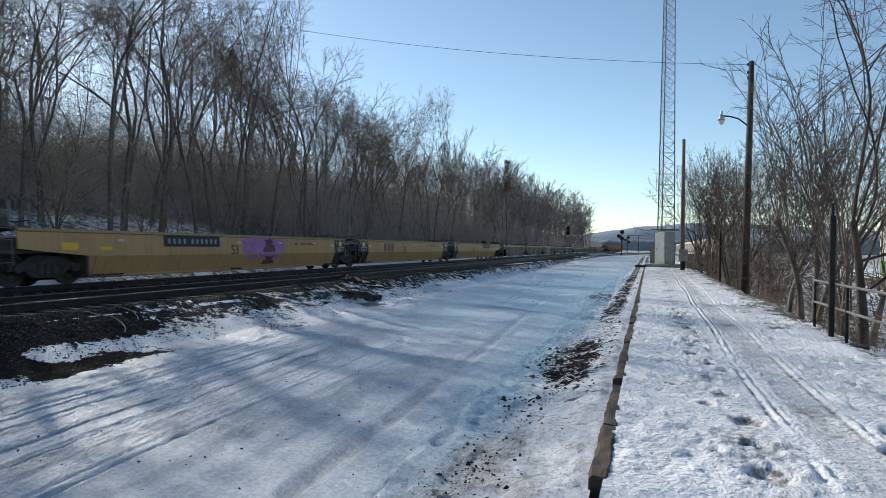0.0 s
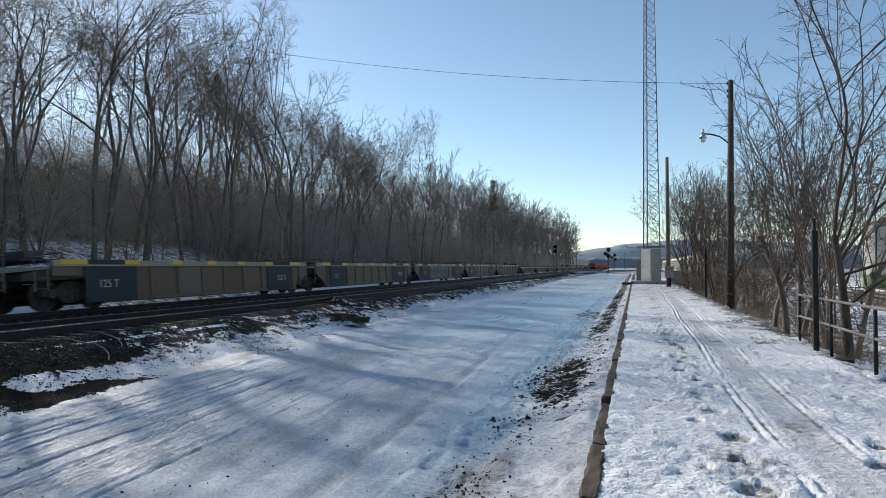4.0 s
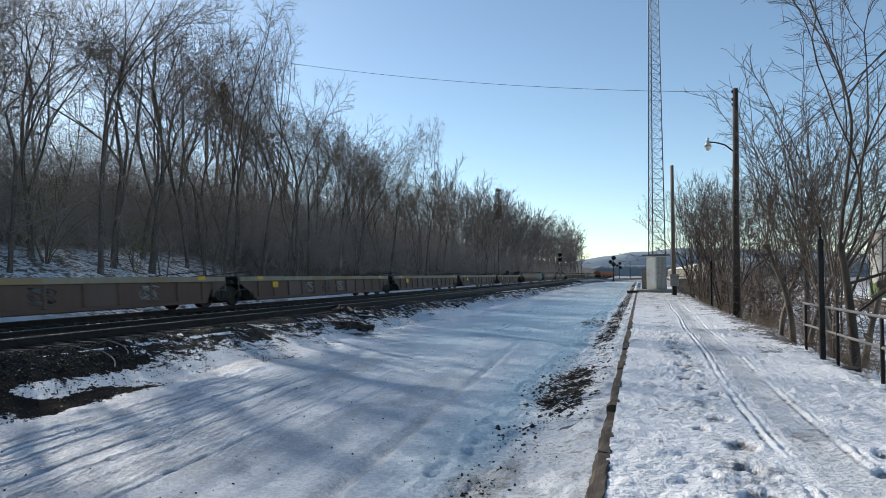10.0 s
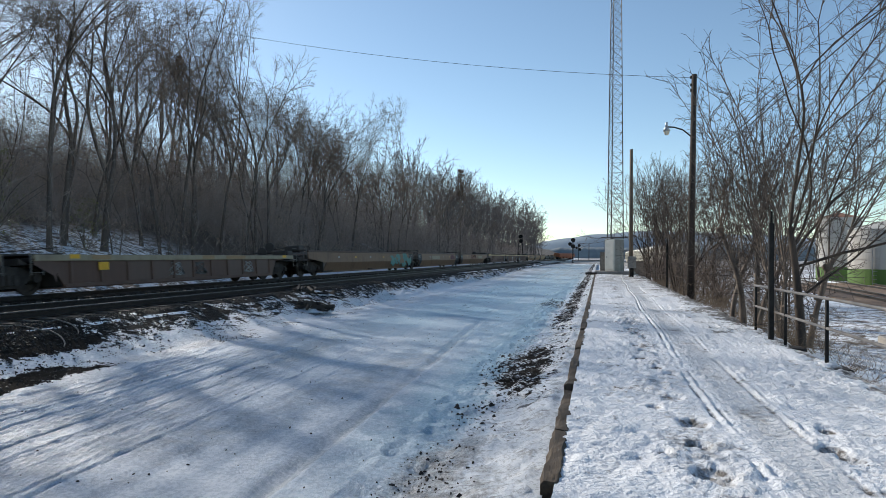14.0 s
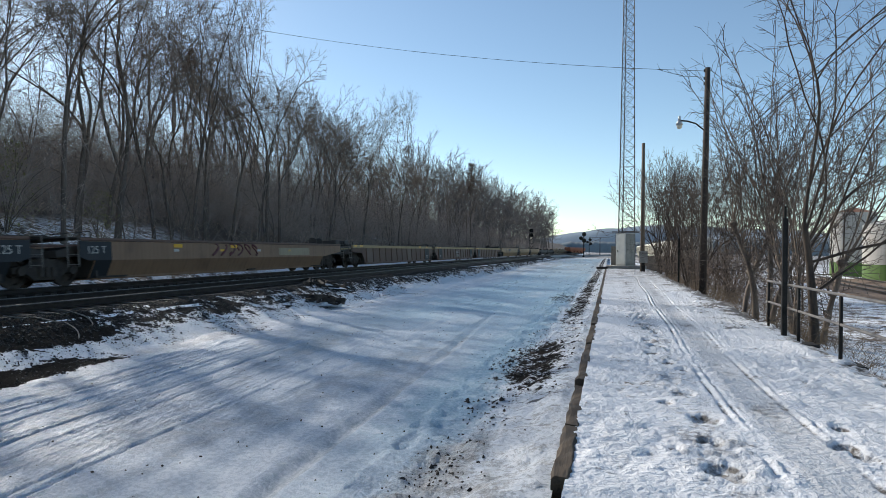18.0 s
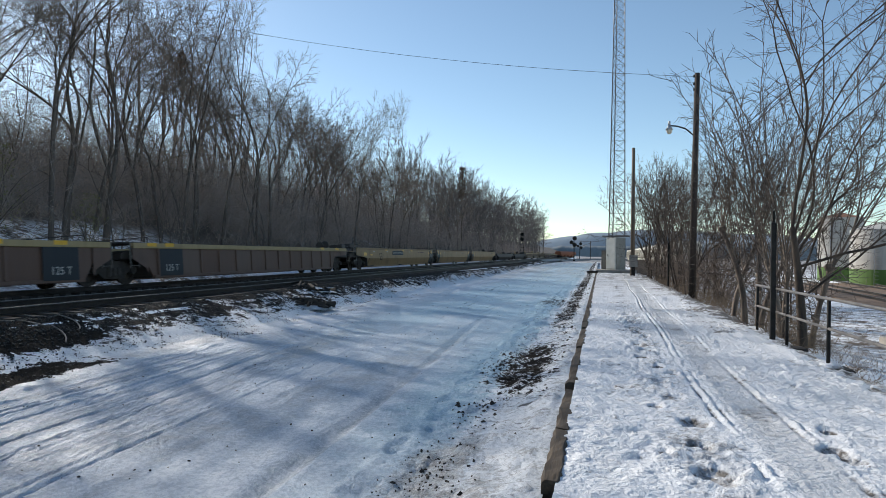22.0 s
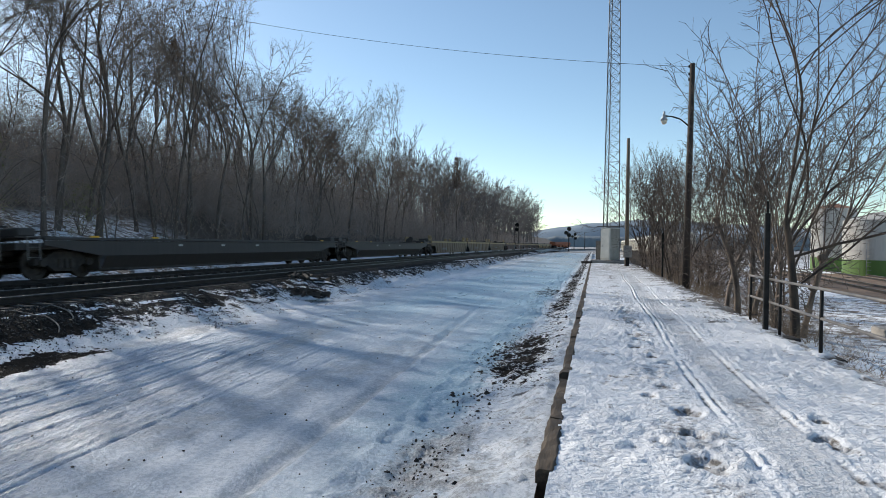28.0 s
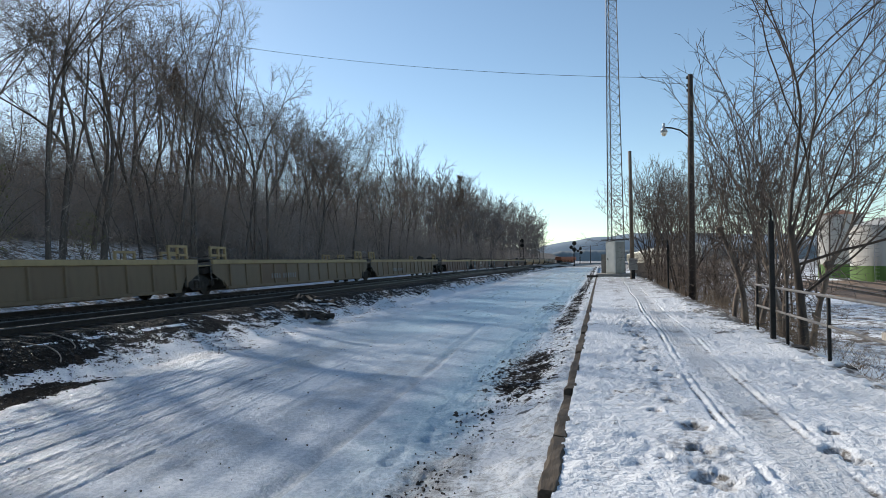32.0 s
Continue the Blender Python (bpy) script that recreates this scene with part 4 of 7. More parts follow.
while z < TH - 1.2:
    z1 = z + 1.15 - 0.012 * z
    for i in range(3):
        bm = bmesh.new()
        p, q, r, s = leg_at(i, z), leg_at((i + 1) % 3, z), leg_at(i, z1), leg_at((i + 1) % 3, z1)
        tube(bm, p, s, 0.018, sides=5)
        tube(bm, q, r, 0.018, sides=5)
        tube(bm, p, q, 0.016, sides=5)
        part("brace", finish("brace", bm, M_TOWER), tower)
    z = z1
bm = bmesh.new()
for a_ in range(4):
    tube(bm, (TX - 1.3, TY - 0.9 + 0.6 * a_, 3.62), (TX + 1.35, TY - 0.9 + 0.6 * a_, 3.62), 0.035, sides=6)
part("ice_bridge", finish("ice_bridge", bm, M_TOWER), tower, "horizontal grating bars")
for x, y, h in ((TX - 0.35, TY - 0.9, 1.2), (TX + 0.05, TY - 0.9, 0.8)):
    bm = bmesh.new()
    tube(bm, (x, y, 3.5), (x, y, 3.6 + h), 0.02)
    part("whip_aerial", finish("whip_aerial", bm, M_TOWER), tower)

shelter = thing("equipment_shelter", "tall pale ribbed metal equipment cabinet on a concrete base", "equipment cabinet", m=Matrix.Translation((1.45, 65.6, 0.30)) @ Matrix.Rotation(radians(45), 4, "Z"))
bm = bmesh.new()
box(bm, -0.64, 0.64, -0.64, 0.64, 0, 3.12, 0.02)
part("body", finish("body", bm, M_CABINET), shelter)
bm = bmesh.new()
box(bm, -0.66, 0.66, -0.66, 0.66, 3.12, 3.17, 0.015)
part("roof", finish("roof", bm, M_CABINET), shelter)
bm = bmesh.new()
box(bm, -0.668, -0.642, -0.56, 0.56, 0.14, 2.98, 0.008)
d = part("door", finish("door", bm, M_CABINET), shelter)
bm = bmesh.new()
box(bm, -0.70, -0.67, 0.36, 0.40, 1.3, 1.5)
part("handle", finish("handle", bm, M_BLACK), d)
for k_ in range(7):                          # standing ribs of the sheet-metal sides
    y = -0.54 + 0.18 * k_
    bm = bmesh.new()
    box(bm, y - 0.015, y + 0.015, -0.672, -0.642, 0.05, 3.08, 0.006)
    part("side_rib", finish("side_rib", bm, M_CABINET_SHADED), shelter)
bm = bmesh.new()
box(bm, -0.60, 0.60, -0.656, -0.642, 0.04, 3.09, 0.004)
part("side_panel", finish("side_panel", bm, M_CABINET_SHADED), shelter, "grey-brown side panel with shade painted in")
bm = bmesh.new()
box(bm, -0.4, 3.4, 64.2, 69.0, -0.5, 0.28, 0.03)
thing("shelter_base", "weathered timber-edged base slab under the cabinet", "base slab", me=finish("shelter_base", bm, M_CONCRETE))
bm = bmesh.new()
box(bm, -1.25, -0.2, 63.0, 63.3, -0.02, 0.2, 0.03)
thing("railway_tie", "dark loose railway tie lying by the platform end", "railway tie", me=finish("railway_tie", bm, M_TIE))
bm = bmesh.new()
box(bm, 0.1, 0.6, 67.2, 67.9, 0.2, 2.2, 0.02)
thing("relay_box", "narrow dark grey relay box behind the cabinet", "relay box", me=finish("relay_box", bm, M_PIPE))
bm = bmesh.new()
box(bm, 3.3, 7.5, 72, 72.3, -0.5, 1.25, 0.03)
thing("low_wall", "low brown earth-stained wall behind the platform end", "wall", me=finish("low_wall", bm, M_EARTH))


# ---------------------------------------------------------------- signals, far cars, tanks
def signal(x, y, h, heads, label):
    ob = thing("railway_signal", label, "railway signal", "signals", m=Matrix.Translation((x, y, land_z(x, y) if x > -9 else 0.2)))
    bm = bmesh.new()
    tube(bm, (0, 0, 0), (0, 0, h), 0.09, 0.07, 8)
    box(bm, -0.3, 0.3, -0.3, 0.3, 0, 0.25)
    part("mast", finish("mast", bm, M_BLACK), ob)
    bm = bmesh.new()
    for k_ in range(int(h / 0.4)):
        tube(bm, (-0.2, 0.25, 0.3 + k_ * 0.4), (0.2, 0.25, 0.3 + k_ * 0.4), 0.015, sides=4)
    tube(bm, (-0.2, 0.25, 0), (-0.2, 0.25, h), 0.02, sides=4)
    tube(bm, (0.2, 0.25, 0), (0.2, 0.25, h), 0.02, sides=4)
    part("ladder", finish("ladder", bm, M_BLACK), ob)
    for hx, hz, r in heads:
        bm = bmesh.new()
        tube(bm, (hx, -0.10, hz), (hx, -0.16, hz), r, sides=20)
        hd = part("head", finish("head", bm, M_BLACK), ob, "round black target")
        for s, c in ((0, 0.55), (2.1, 0.55), (4.2, 0.55)):
            bm = bmesh.new()
            p = Vector((hx + c * r * math.cos(s), -0.162, hz + c * r * math.sin(s)))
            tube(bm, p, p + Vector((0, -0.22, 0)), 0.11, sides=10)
            part("hood", finish("hood", bm, M_LENS), hd)
    return ob


signal(-7.4, 190, 6.9, [(0.12, 6.55, 0.62), (0.12, 4.7, 0.62), (-0.75, 5.4, 0.55)], "tall signal mast with round black heads by the yard")
signal(-8.0, 262, 6.6, [(0.3, 6.2, 0.6), (0.5, 4.6, 0.6), (-0.7, 5.3, 0.5)], "distant signal mast with round black heads")
bm = bmesh.new()
tube(bm, (-4.3, 290, 0), (-4.3, 290, 7.8), 0.16, 0.12)
thing("utility_pole", "slim distant wooden pole beside the tracks", "utility pole", me=finish("utility_pole", bm, M_POLE, True))
lm = thing("signal_mast", "dark lattice signal mast at the foot of the woods", "railway signal")
bm = bmesh.new()
for x in (-0.5, 0.5):
    tube(bm, (-20 + x, 169, 0), (-20 + x, 169, 7.0), 0.06, sides=6)
for k_ in range(9):
    tube(bm, (-20.5, 169, 0.6 + 0.7 * k_), (-19.5, 169, 1.3 + 0.7 * k_), 0.03, sides=5)
    tube(bm, (-20.5, 169, 0.6 + 0.7 * k_), (-19.5, 169, 0.6 + 0.7 * k_), 0.03, sides=5)
part("mast", finish("mast", bm, M_BLACK), lm)
for z in (5.6, 6.8):
    bm = bmesh.new()
    tube(bm, (-19.9, 168.7, z), (-19.9, 168.6, z), 0.5, sides=16)
    part("head", finish("head", bm, M_BLACK), lm)


def hopper_car(m, material, label, height=3.9):
    ob = thing("hopper_car", label, "hopper car", "parked hopper cars", m=m)
    bm = bmesh.new()
    prism(bm, [(-1.35, 1.1), (-1.5, 1.6), (-1.5, height - 0.5), (-1.1, height), (1.1, height), (1.5, height - 0.5), (1.5, 1.6), (1.35, 1.1)], -7.6, 7.6)
    part("body", finish("body", bm, material), ob)
    for s in (-5.0, -1.7, 1.7, 5.0):
        bm = bmesh.new()
        slab(bm, [(s - 1.4, 1.12), (s + 1.4, 1.12), (s + 0.35, 0.35), (s - 0.35, 0.35)], -1.2, 1.2)
        part("hopper_bay", finish("hopper_bay", bm, material), ob)
    for k_ in range(11):
        bm = bmesh.new()
        box(bm, -1.56, -1.502, -7.5 + 1.5 * k_ - 0.05, -7.5 + 1.5 * k_ + 0.05, 1.3, height - 0.5)
        part("rib", finish("rib", bm, material), ob)
    for s in (-6.2, 6.2):
        bm = bmesh.new()
        box(bm, -1.15, 1.15, s - 0.95, s + 0.95, 0.3, 0.75, 0.05)
        for w in (-0.9, 0.9):
            tube(bm, (-0.8, s + w, 0.46), (0.8, s + w, 0.46), 0.46, sides=16)
        part("truck", finish("truck", bm, M_TRUCK), ob)
    bm = bmesh.new()
    box(bm, -0.2, 0.2, -8.6, 8.6, 0.75, 1.0)
    part("centre_sill", finish("centre_sill", bm, M_TRUCK), ob)
    return ob


first = hopper_car(Matrix.Translation((10.6, 92, -0.30)), M_HOPPER, "cream-white covered hopper car parked on the siding")
for k_ in range(1, 9):
    copy_thing(first, Matrix.Translation((10.6, 92 + 17.4 * k_, -0.30)))
for x, y, rz in ((-15.6, 303, -24), ):
    hopper_car(Matrix.Translation((x, y, 0.45)) @ Matrix.Rotation(radians(rz), 4, "Z"), M_ORANGE, "faded orange freight car parked far down the line", 2.7)


def storage_tank(x, y, r, h, band, roof, label):
    z0 = land_z(x, y)
    ob = thing("storage_tank", label, "storage tank", "storage tanks", m=Matrix.Translation((x, y, z0)))
    bm = bmesh.new()
    bmesh.ops.create_cone(bm, cap_ends=True, segments=48, radius1=r, radius2=r, depth=h - band, matrix=Matrix.Translation((0, 0, band + (h - band) / 2)))
    part("shell", finish("shell", bm, M_TANKW, False), ob, "white painted upper shell")
    bm = bmesh.new()
    bmesh.ops.create_cone(bm, cap_ends=True, segments=48, radius1=r + 0.01, radius2=r + 0.01, depth=band, matrix=Matrix.Translation((0, 0, band / 2)))
    part("lower_shell", finish("lower_shell", bm, M_TANKG, False), ob, "green painted lower band")
    bm = bmesh.new()
    bmesh.ops.create_cone(bm, cap_ends=True, segments=48, radius1=r + 0.06, radius2=0.1, depth=r * 0.28, matrix=Matrix.Translation((0, 0, h + r * 0.14)))
    part("roof", finish("roof", bm, roof, False), ob)
    for s in range(1, 4):
        bm = bmesh.new()
        bmesh.ops.create_cone(bm, cap_ends=False, segments=48, radius1=r + 0.035, radius2=r + 0.035, depth=0.06, matrix=Matrix.Translation((0, 0, band + (h - band) * s / 4)))
        part("stiffener", finish("stiffener", bm, M_TANKW), ob)
    bm = bmesh.new()
    for s in (-0.25, 0.25):
        tube(bm, (s - 0.6 * r, -0.83 * r, 0), (s - 0.6 * r, -0.83 * r, h), 0.03, sides=5)
    for k_ in range(int(h / 0.35)):
        tube(bm, (-0.25 - 0.6 * r, -0.83 * r, 0.2 + 0.35 * k_), (0.25 - 0.6 * r, -0.83 * r, 0.2 + 0.35 * k_), 0.018, sides=4)
    part("ladder", finish("ladder", bm, M_GALV), ob)


storage_tank(25.8, 67.5, 3.05, 5.1, 1.45, M_TANKW, "white storage tank with a green lower band in the snowy lot")
storage_tank(24.6, 76.0, 2.1, 6.6, 1.45, M_RUST, "white and green storage tank with a rusty roof")
storage_tank(33.5, 84.0, 3.4, 5.6, 1.45, M_TANKW, "white storage tank with a green band further back")


# ---------------------------------------------------------------- the freight train
def tubes_mesh(name, lines, material):
    """lines: (points, radii, sides)."""
    V, F, base = [], [], 0
    for pts, rad, n in lines:
        pts = np.asarray(pts)
        d = np.gradient(pts, axis=0)
        d /= np.linalg.norm(d, axis=1)[:, None] + 1e-9
        ref = np.array([0.0, 0.0, 1.0]) if abs(d[0][2]) < 0.8 else np.array([1.0, 0.0, 0.0])
        u = np.cross(d, ref)
        u /= np.linalg.norm(u, axis=1)[:, None] + 1e-9
        w = np.cross(d, u)
        ang = np.arange(n) * 2 * math.pi / n
        ring = pts[:, None, :] + (u[:, None, :] * np.cos(ang)[None, :, None] + w[:, None, :] * np.sin(ang)[None, :, None]) * np.asarray(rad)[:, None, None]
        V.append(ring.reshape(-1, 3))
        k_ = len(pts)
        for j in range(k_ - 1):
            o = base + j * n
            for i in range(n):
                i2 = (i + 1) % n
                F.append((o + i, o + i2, o + n + i2, o + n + i))
        base += k_ * n
    V = np.concatenate(V)
    return mesh_of(name, V.tolist(), F, material, True)


CACHE = {}


def shared(key, build):
    if key not in CACHE:
        CACHE[key] = build()
    return CACHE[key]


def words(text, size, material):
    """Raised lettering as a mesh in the y, z plane, read from +x."""
    cu = bpy.data.curves.new("letters", "FONT")
    cu.body, cu.size, cu.align_x, cu.align_y, cu.extrude = text, size, "CENTER", "CENTER", 0.002
    ob = bpy.data.objects.new("letters", cu)
    scene.collection.objects.link(ob)
    me = bpy.data.meshes.new_from_object(ob.evaluated_get(bpy.context.evaluated_depsgraph_get()))
    bpy.data.objects.remove(ob)
    me.transform(Euler((radians(90), 0, radians(90))).to_matrix().to_4x4())
    me.materials.clear()
    me.materials.append(material)
    return me


def blob(seed, w, h, material, x, tight=1.0):
    """A sprayed patch: an uneven flat shape on the side of a car."""
    rng = random.Random(seed)
    n = 40
    ph = [rng.uniform(0, 6.28) for _ in range(5)]
    pts = []
    for i in range(n):
        a_ = 2 * math.pi * i / n
        r = 0.75 + 0.25 * tight * (0.5 * math.sin(3 * a_ + ph[0]) + 0.35 * math.sin(5 * a_ + ph[1]) + 0.3 * math.sin(9 * a_ + ph[2]) + 0.2 * math.sin(14 * a_ + ph[3]))
        c, s = math.cos(a_), math.sin(a_)
        q = max(abs(c), abs(s)) ** 0.7
        pts.append((r * c / q * w / 2, max(-h / 2, min(h / 2, r * s / q * h / 2))))
    bm = bmesh.new()
    slab(bm, pts, x, x + 0.003)
    return finish("graffiti", bm, material)


def wheel_mesh():
    bm = bmesh.new()
    prof = [(-0.07, 0.06), (-0.07, 0.14), (-0.02, 0.16), (-0.02, 0.34), (-0.065, 0.36), (-0.065, 0.455), (0.045, 0.45), (0.065, 0.485), (0.075, 0.48), (0.075, 0.36), (0.02, 0.34), (0.02, 0.16), (0.07, 0.14), (0.07, 0.06)]
    n = 18
    rings = [[bm.verts.new((x, r * math.cos(2 * math.pi * i / n), r * math.sin(2 * math.pi * i / n))) for x, r in prof] for i in range(n)]
    for i in range(n):
        p, q = rings[i], rings[(i + 1) % n]
        for j in range(len(prof)):
            k_ = (j + 1) % len(prof)
            bm.faces.new((p[j], p[k_], q[k_], q[j]))
    return finish("wheel", bm, M_WHEEL)


def truck_mesh():
    bm = bmesh.new()
    for s in (-1, 1):
        x0, x1 = sorted((s * 0.93, s * 1.08))
        slab(bm, [(-1.15, 0.40), (-1.15, 0.58), (-0.75, 0.62), (-0.42, 0.80), (0.42, 0.80), (0.75, 0.62), (1.15, 0.58), (1.15, 0.40), (0.72, 0.42), (0.42, 0.20), (-0.42, 0.20), (-0.72, 0.42)], x0, x1)
        for k_ in (-0.22, 0, 0.22):
            tube(bm, (s * 1.10, k_, 0.28), (s * 1.10, k_, 0.58), 0.085, sides=10)
        for k_ in (-0.9, 0.9):
            tube(bm, (s * 0.9, k_, 0.46), (s * 1.16, k_, 0.46), 0.12, sides=12)
    box(bm, -1.0, 1.0, -0.22, 0.22, 0.45, 0.85, 0.04)
    for k_ in (-0.9, 0.9):
        tube(bm, (-0.85, k_, 0.46), (0.85, k_, 0.46), 0.08, sides=8)
    return finish("truck", bm, M_TRUCK)


def add_truck(unit, y):
    t = part("truck", shared("truck", truck_mesh), unit, "black cast truck frame", Matrix.Translation((0, y, 0)))
    for k_ in (-0.9, 0.9):
        for s in (-0.7525, 0.7525):
            part("wheel", shared("wheel", wheel_mesh), t, "", Matrix.Translation((s, k_, 0.485 - 0.03)) @ Matrix.Rotation(math.pi if s < 0 else 0, 4, "Z"))


def panel_paint(base, rust):
    """Paint of single side panels: each one faded or rusted in its own measure."""
    m = car_paint(base.name + "_panel", tuple(base.node_tree.nodes["Mix"].inputs[6].default_value)[:3], rust, 0.7, 0.6)
    t = m.node_tree
    b = t.nodes["Principled BSDF"]
    src = b.inputs["Base Color"].links[0].from_socket
    info = t.nodes.new("ShaderNodeObjectInfo")
    r = info.outputs["Random"]
    col = mixed(t, ramp(t, r, 0.45, 1.0, 0.0, 0.45), src, rust)
    col = mixed(t, ramp(t, r, 0.35, 0.0, 0.0, 0.35), col, (0.20, 0.17, 0.145))
    t.links.new(col, b.inputs["Base Color"])
    return m


PANEL_PAINT = {}


def well_unit(y0, y1, ends, style, paint, top, chord, label, extras=()):
    """One well of a container car between two joints; ends says for each joint: A shared truck, C coupler."""
    half = (y1 - y0) / 2
    unit = thing("well_car", label, "rail car", "freight train")
    keys = (style, paint.name, chord.name, round(half, 1), ends, round(top, 2))
    lo = 0.175
    top -= 0.03
    in0 = (0.9 if style == "smooth" else 0.55) if ends[0] == "A" else 1.0
    in1 = (0.9 if style == "smooth" else 0.55) if ends[1] == "A" else 1.0
    b0 = 1.65 if ends[0] == "A" else 3.3
    b1 = 1.65 if ends[1] == "A" else 3.3
    w0 = 1.25 if ends[0] == "A" and style == "smooth" else b0
    w1 = 1.25 if ends[1] == "A" and style == "smooth" else b1
    mid = lo + (top - lo) * 0.44 if style == "smooth" else lo + 0.02

    def side(s):
        def make():
            bm = bmesh.new()
            up = max(mid, 0.98)
            if style == "smooth":
                slab(bm, [(-half + in0, up), (-half + w0, mid), (half - w1, mid), (half - in1, up), (half - in1, top - 0.1), (-half + in0, top - 0.1)], s * 1.45, s * 1.40)
                q = [(s * 1.45, mid), (s * 1.17, lo), (s * 1.11, lo), (s * 1.40, mid)]
                prism(bm, q, -half + w0 + 0.25, half - w1 - 0.25)
            else:
                slab(bm, [(-half + in0, 0.98), (-half + b0 - 0.5, 0.9), (-half + b0, lo), (half - b1, lo), (half - b1 + 0.5, 0.9), (half - in1, 0.98), (half - in1, top - 0.1), (-half + in0, top - 0.1)], s * 1.41, s * 1.36)
            return finish("side_wall", bm, paint)
        return shared(keys + ("side", s), make)

    def bar(s, z0, z1, out, mat_, name):
        def make():
            bm = bmesh.new()
            box(bm, *sorted((s * (out - 0.14), s * out)), -half + (in0 if z1 > 1 else b0), half - (in1 if z1 > 1 else b1), z0, z1, 0.012)
            return finish(name, bm, mat_)
        return shared(keys + (name, s), make)

    for s in (1, -1):
        part("side_wall", side(s), unit)
        part("top_chord", bar(s, top - 0.19 if style != "smooth" else top - 0.09, top, 1.49, chord, "top_chord"), unit)
        part("bottom_sill", bar(s, lo - 0.03, lo + 0.09, 1.46 if style != "smooth" else 1.19, paint, "bottom_sill"), unit)
    if style != "smooth":
        ribs = [shared(keys + ("rib", s), lambda s=s: finish("rib", rib_bm(lo, top, s), paint)) for s in (1, -1)]
        n = max(6, round((2 * half - b0 - b1) / 1.35))
        for i in range(n + 1):
            y = -half + b0 + 0.25 + (2 * half - b0 - b1 - 0.5) * i / n
            part("rib", ribs[0], unit, "", Matrix.Translation((0, y, 0)))
            if i % 2:
                part("rib", ribs[1], unit, "", Matrix.Translation((0, y, 0)))
            if i < n:
                step = (2 * half - b0 - b1 - 0.5) / n
                if paint.name not in PANEL_PAINT:
                    PANEL_PAINT[paint.name] = panel_paint(paint, (0.115, 0.055, 0.034))

                def plate():
                    bm = bmesh.new()
                    box(bm, 1.412, 1.42, -step / 2 + 0.07, step / 2 - 0.07, lo + 0.10, top - 0.20)
                    return finish("side_panel", bm, PANEL_PAINT[paint.name])
                part("side_panel", shared(keys + ("plate",), plate), unit, "", Matrix.Translation((0, y + step / 2, 0)))
    # floor, ends
    for k_, (f0, f1) in enumerate(((-half + b0, -half + b0 + 1.4), (half - b1 - 1.4, half - b1), (-0.3, 0.3))):
        def floor_plate():
            bm = bmesh.new()
            box(bm, -1.3, 1.3, f0, f1, lo, lo + 0.06)
            return finish("well_floor", bm, M_TRUCK)
        part("well_floor", shared(keys + ("floor", k_), floor_plate), unit)
    for sgn, kind, inn, bb in ((-1, ends[0], in0, b0), (1, ends[1], in1, b1)):
        e_ = sgn * (half - inn)

        def bulk():
            bm = bmesh.new()
            y_in, y_out = sgn * (half - bb), sgn * (half - 0.25)
            slab(bm, [(y_in, 0.9), (y_in, top - 0.25), (sgn * (half - inn), top - 0.25), (y_out, 1.05), (y_out, 0.85)], -1.2, 1.2)
            slab(bm, [(y_in, lo), (y_in, 1.2), (y_in - sgn * 0.08, 1.2), (y_in - sgn * 0.08, lo)], -1.3, 1.3)
            return finish("end_bulkhead", bm, M_DARK)
        part("end_bulkhead", shared(keys + ("bulk", sgn), bulk), unit, "black end structure over the truck")

        def panel():
            bm = bmesh.new()
            if kind == "A":
                y_a, y_m, y_b = sgn * (half - inn + 0.03), sgn * (half - 1.2), sgn * (half - (2.2 if style == "smooth" else 1.3))
                slab(bm, [(y_a, 0.85), (y_a, top - 0.11), (y_b, top - 0.11), (y_b, mid if style == "smooth" else lo + 0.12), (y_m, mid if style == "smooth" else 0.52)], 1.452, 1.458)
                if style == "smooth":
                    q = [(1.46, mid), (1.18, lo), (1.17, lo), (1.45, mid)]
                    prism(bm, q, *sorted((y_b, sgn * (half - 1.5))))
            else:
                y_a, y_b = sgn * (half - inn), sgn * (half - inn - 0.95)
                slab(bm, [(y_a, 0.98), (y_a, top - 0.17), (y_b, top - 0.17), (y_b, 0.98)], 1.452, 1.458)
            return finish("end_panel", bm, M_NAVY if kind == "A" and style == "smooth" else paint)
        part("end_panel", shared(keys + ("panel", sgn), panel), unit, "dark end panel" if kind == "A" else "")

        def ladder():
            bm = bmesh.new()
            y_a = sgn * (half - 0.45)
            for d in (0, -sgn * 0.42):
                tube(bm, (1.42, y_a + d, 0.55), (1.42, y_a + d, top + 0.02), 0.018, sides=6)
            for k_ in range(4):
                tube(bm, (1.42, y_a, 0.62 + 0.3 * k_), (1.42, y_a - sgn * 0.42, 0.62 + 0.3 * k_), 0.014, sides=5)
            return finish("ladder", bm, M_PIPE)
        part("ladder", shared(keys + ("ladder", sgn), ladder), unit, "thin steel ladder")

        def deck():
            bm = bmesh.new()
            y_a, y_b = sgn * (half - 0.12), sgn * (half - 1.5)
            box(bm, -1.35, 1.35, min(y_a, y_b), max(y_a, y_b), top - 0.02, top + 0.03)
            tube(bm, (-1.3, y_b, top + 0.22), (1.3, y_b, top + 0.22), 0.02, sides=5)
            for x in (-1.3, 1.3):
                tube(bm, (x, y_b, top), (x, y_b, top + 0.22), 0.02, sides=5)
            return finish("walkway", bm, M_TRUCK)
        part("walkway", shared(keys + ("deck", sgn), deck), unit, "grated end walkway")
        if "posts" in extras:
            def guide():
                bm = bmesh.new()
                box(bm, -0.035, 0.035, -0.035, 0.035, -0.02, 0.72, 0.01)
                return finish("guide_post", bm, M_PIPE)
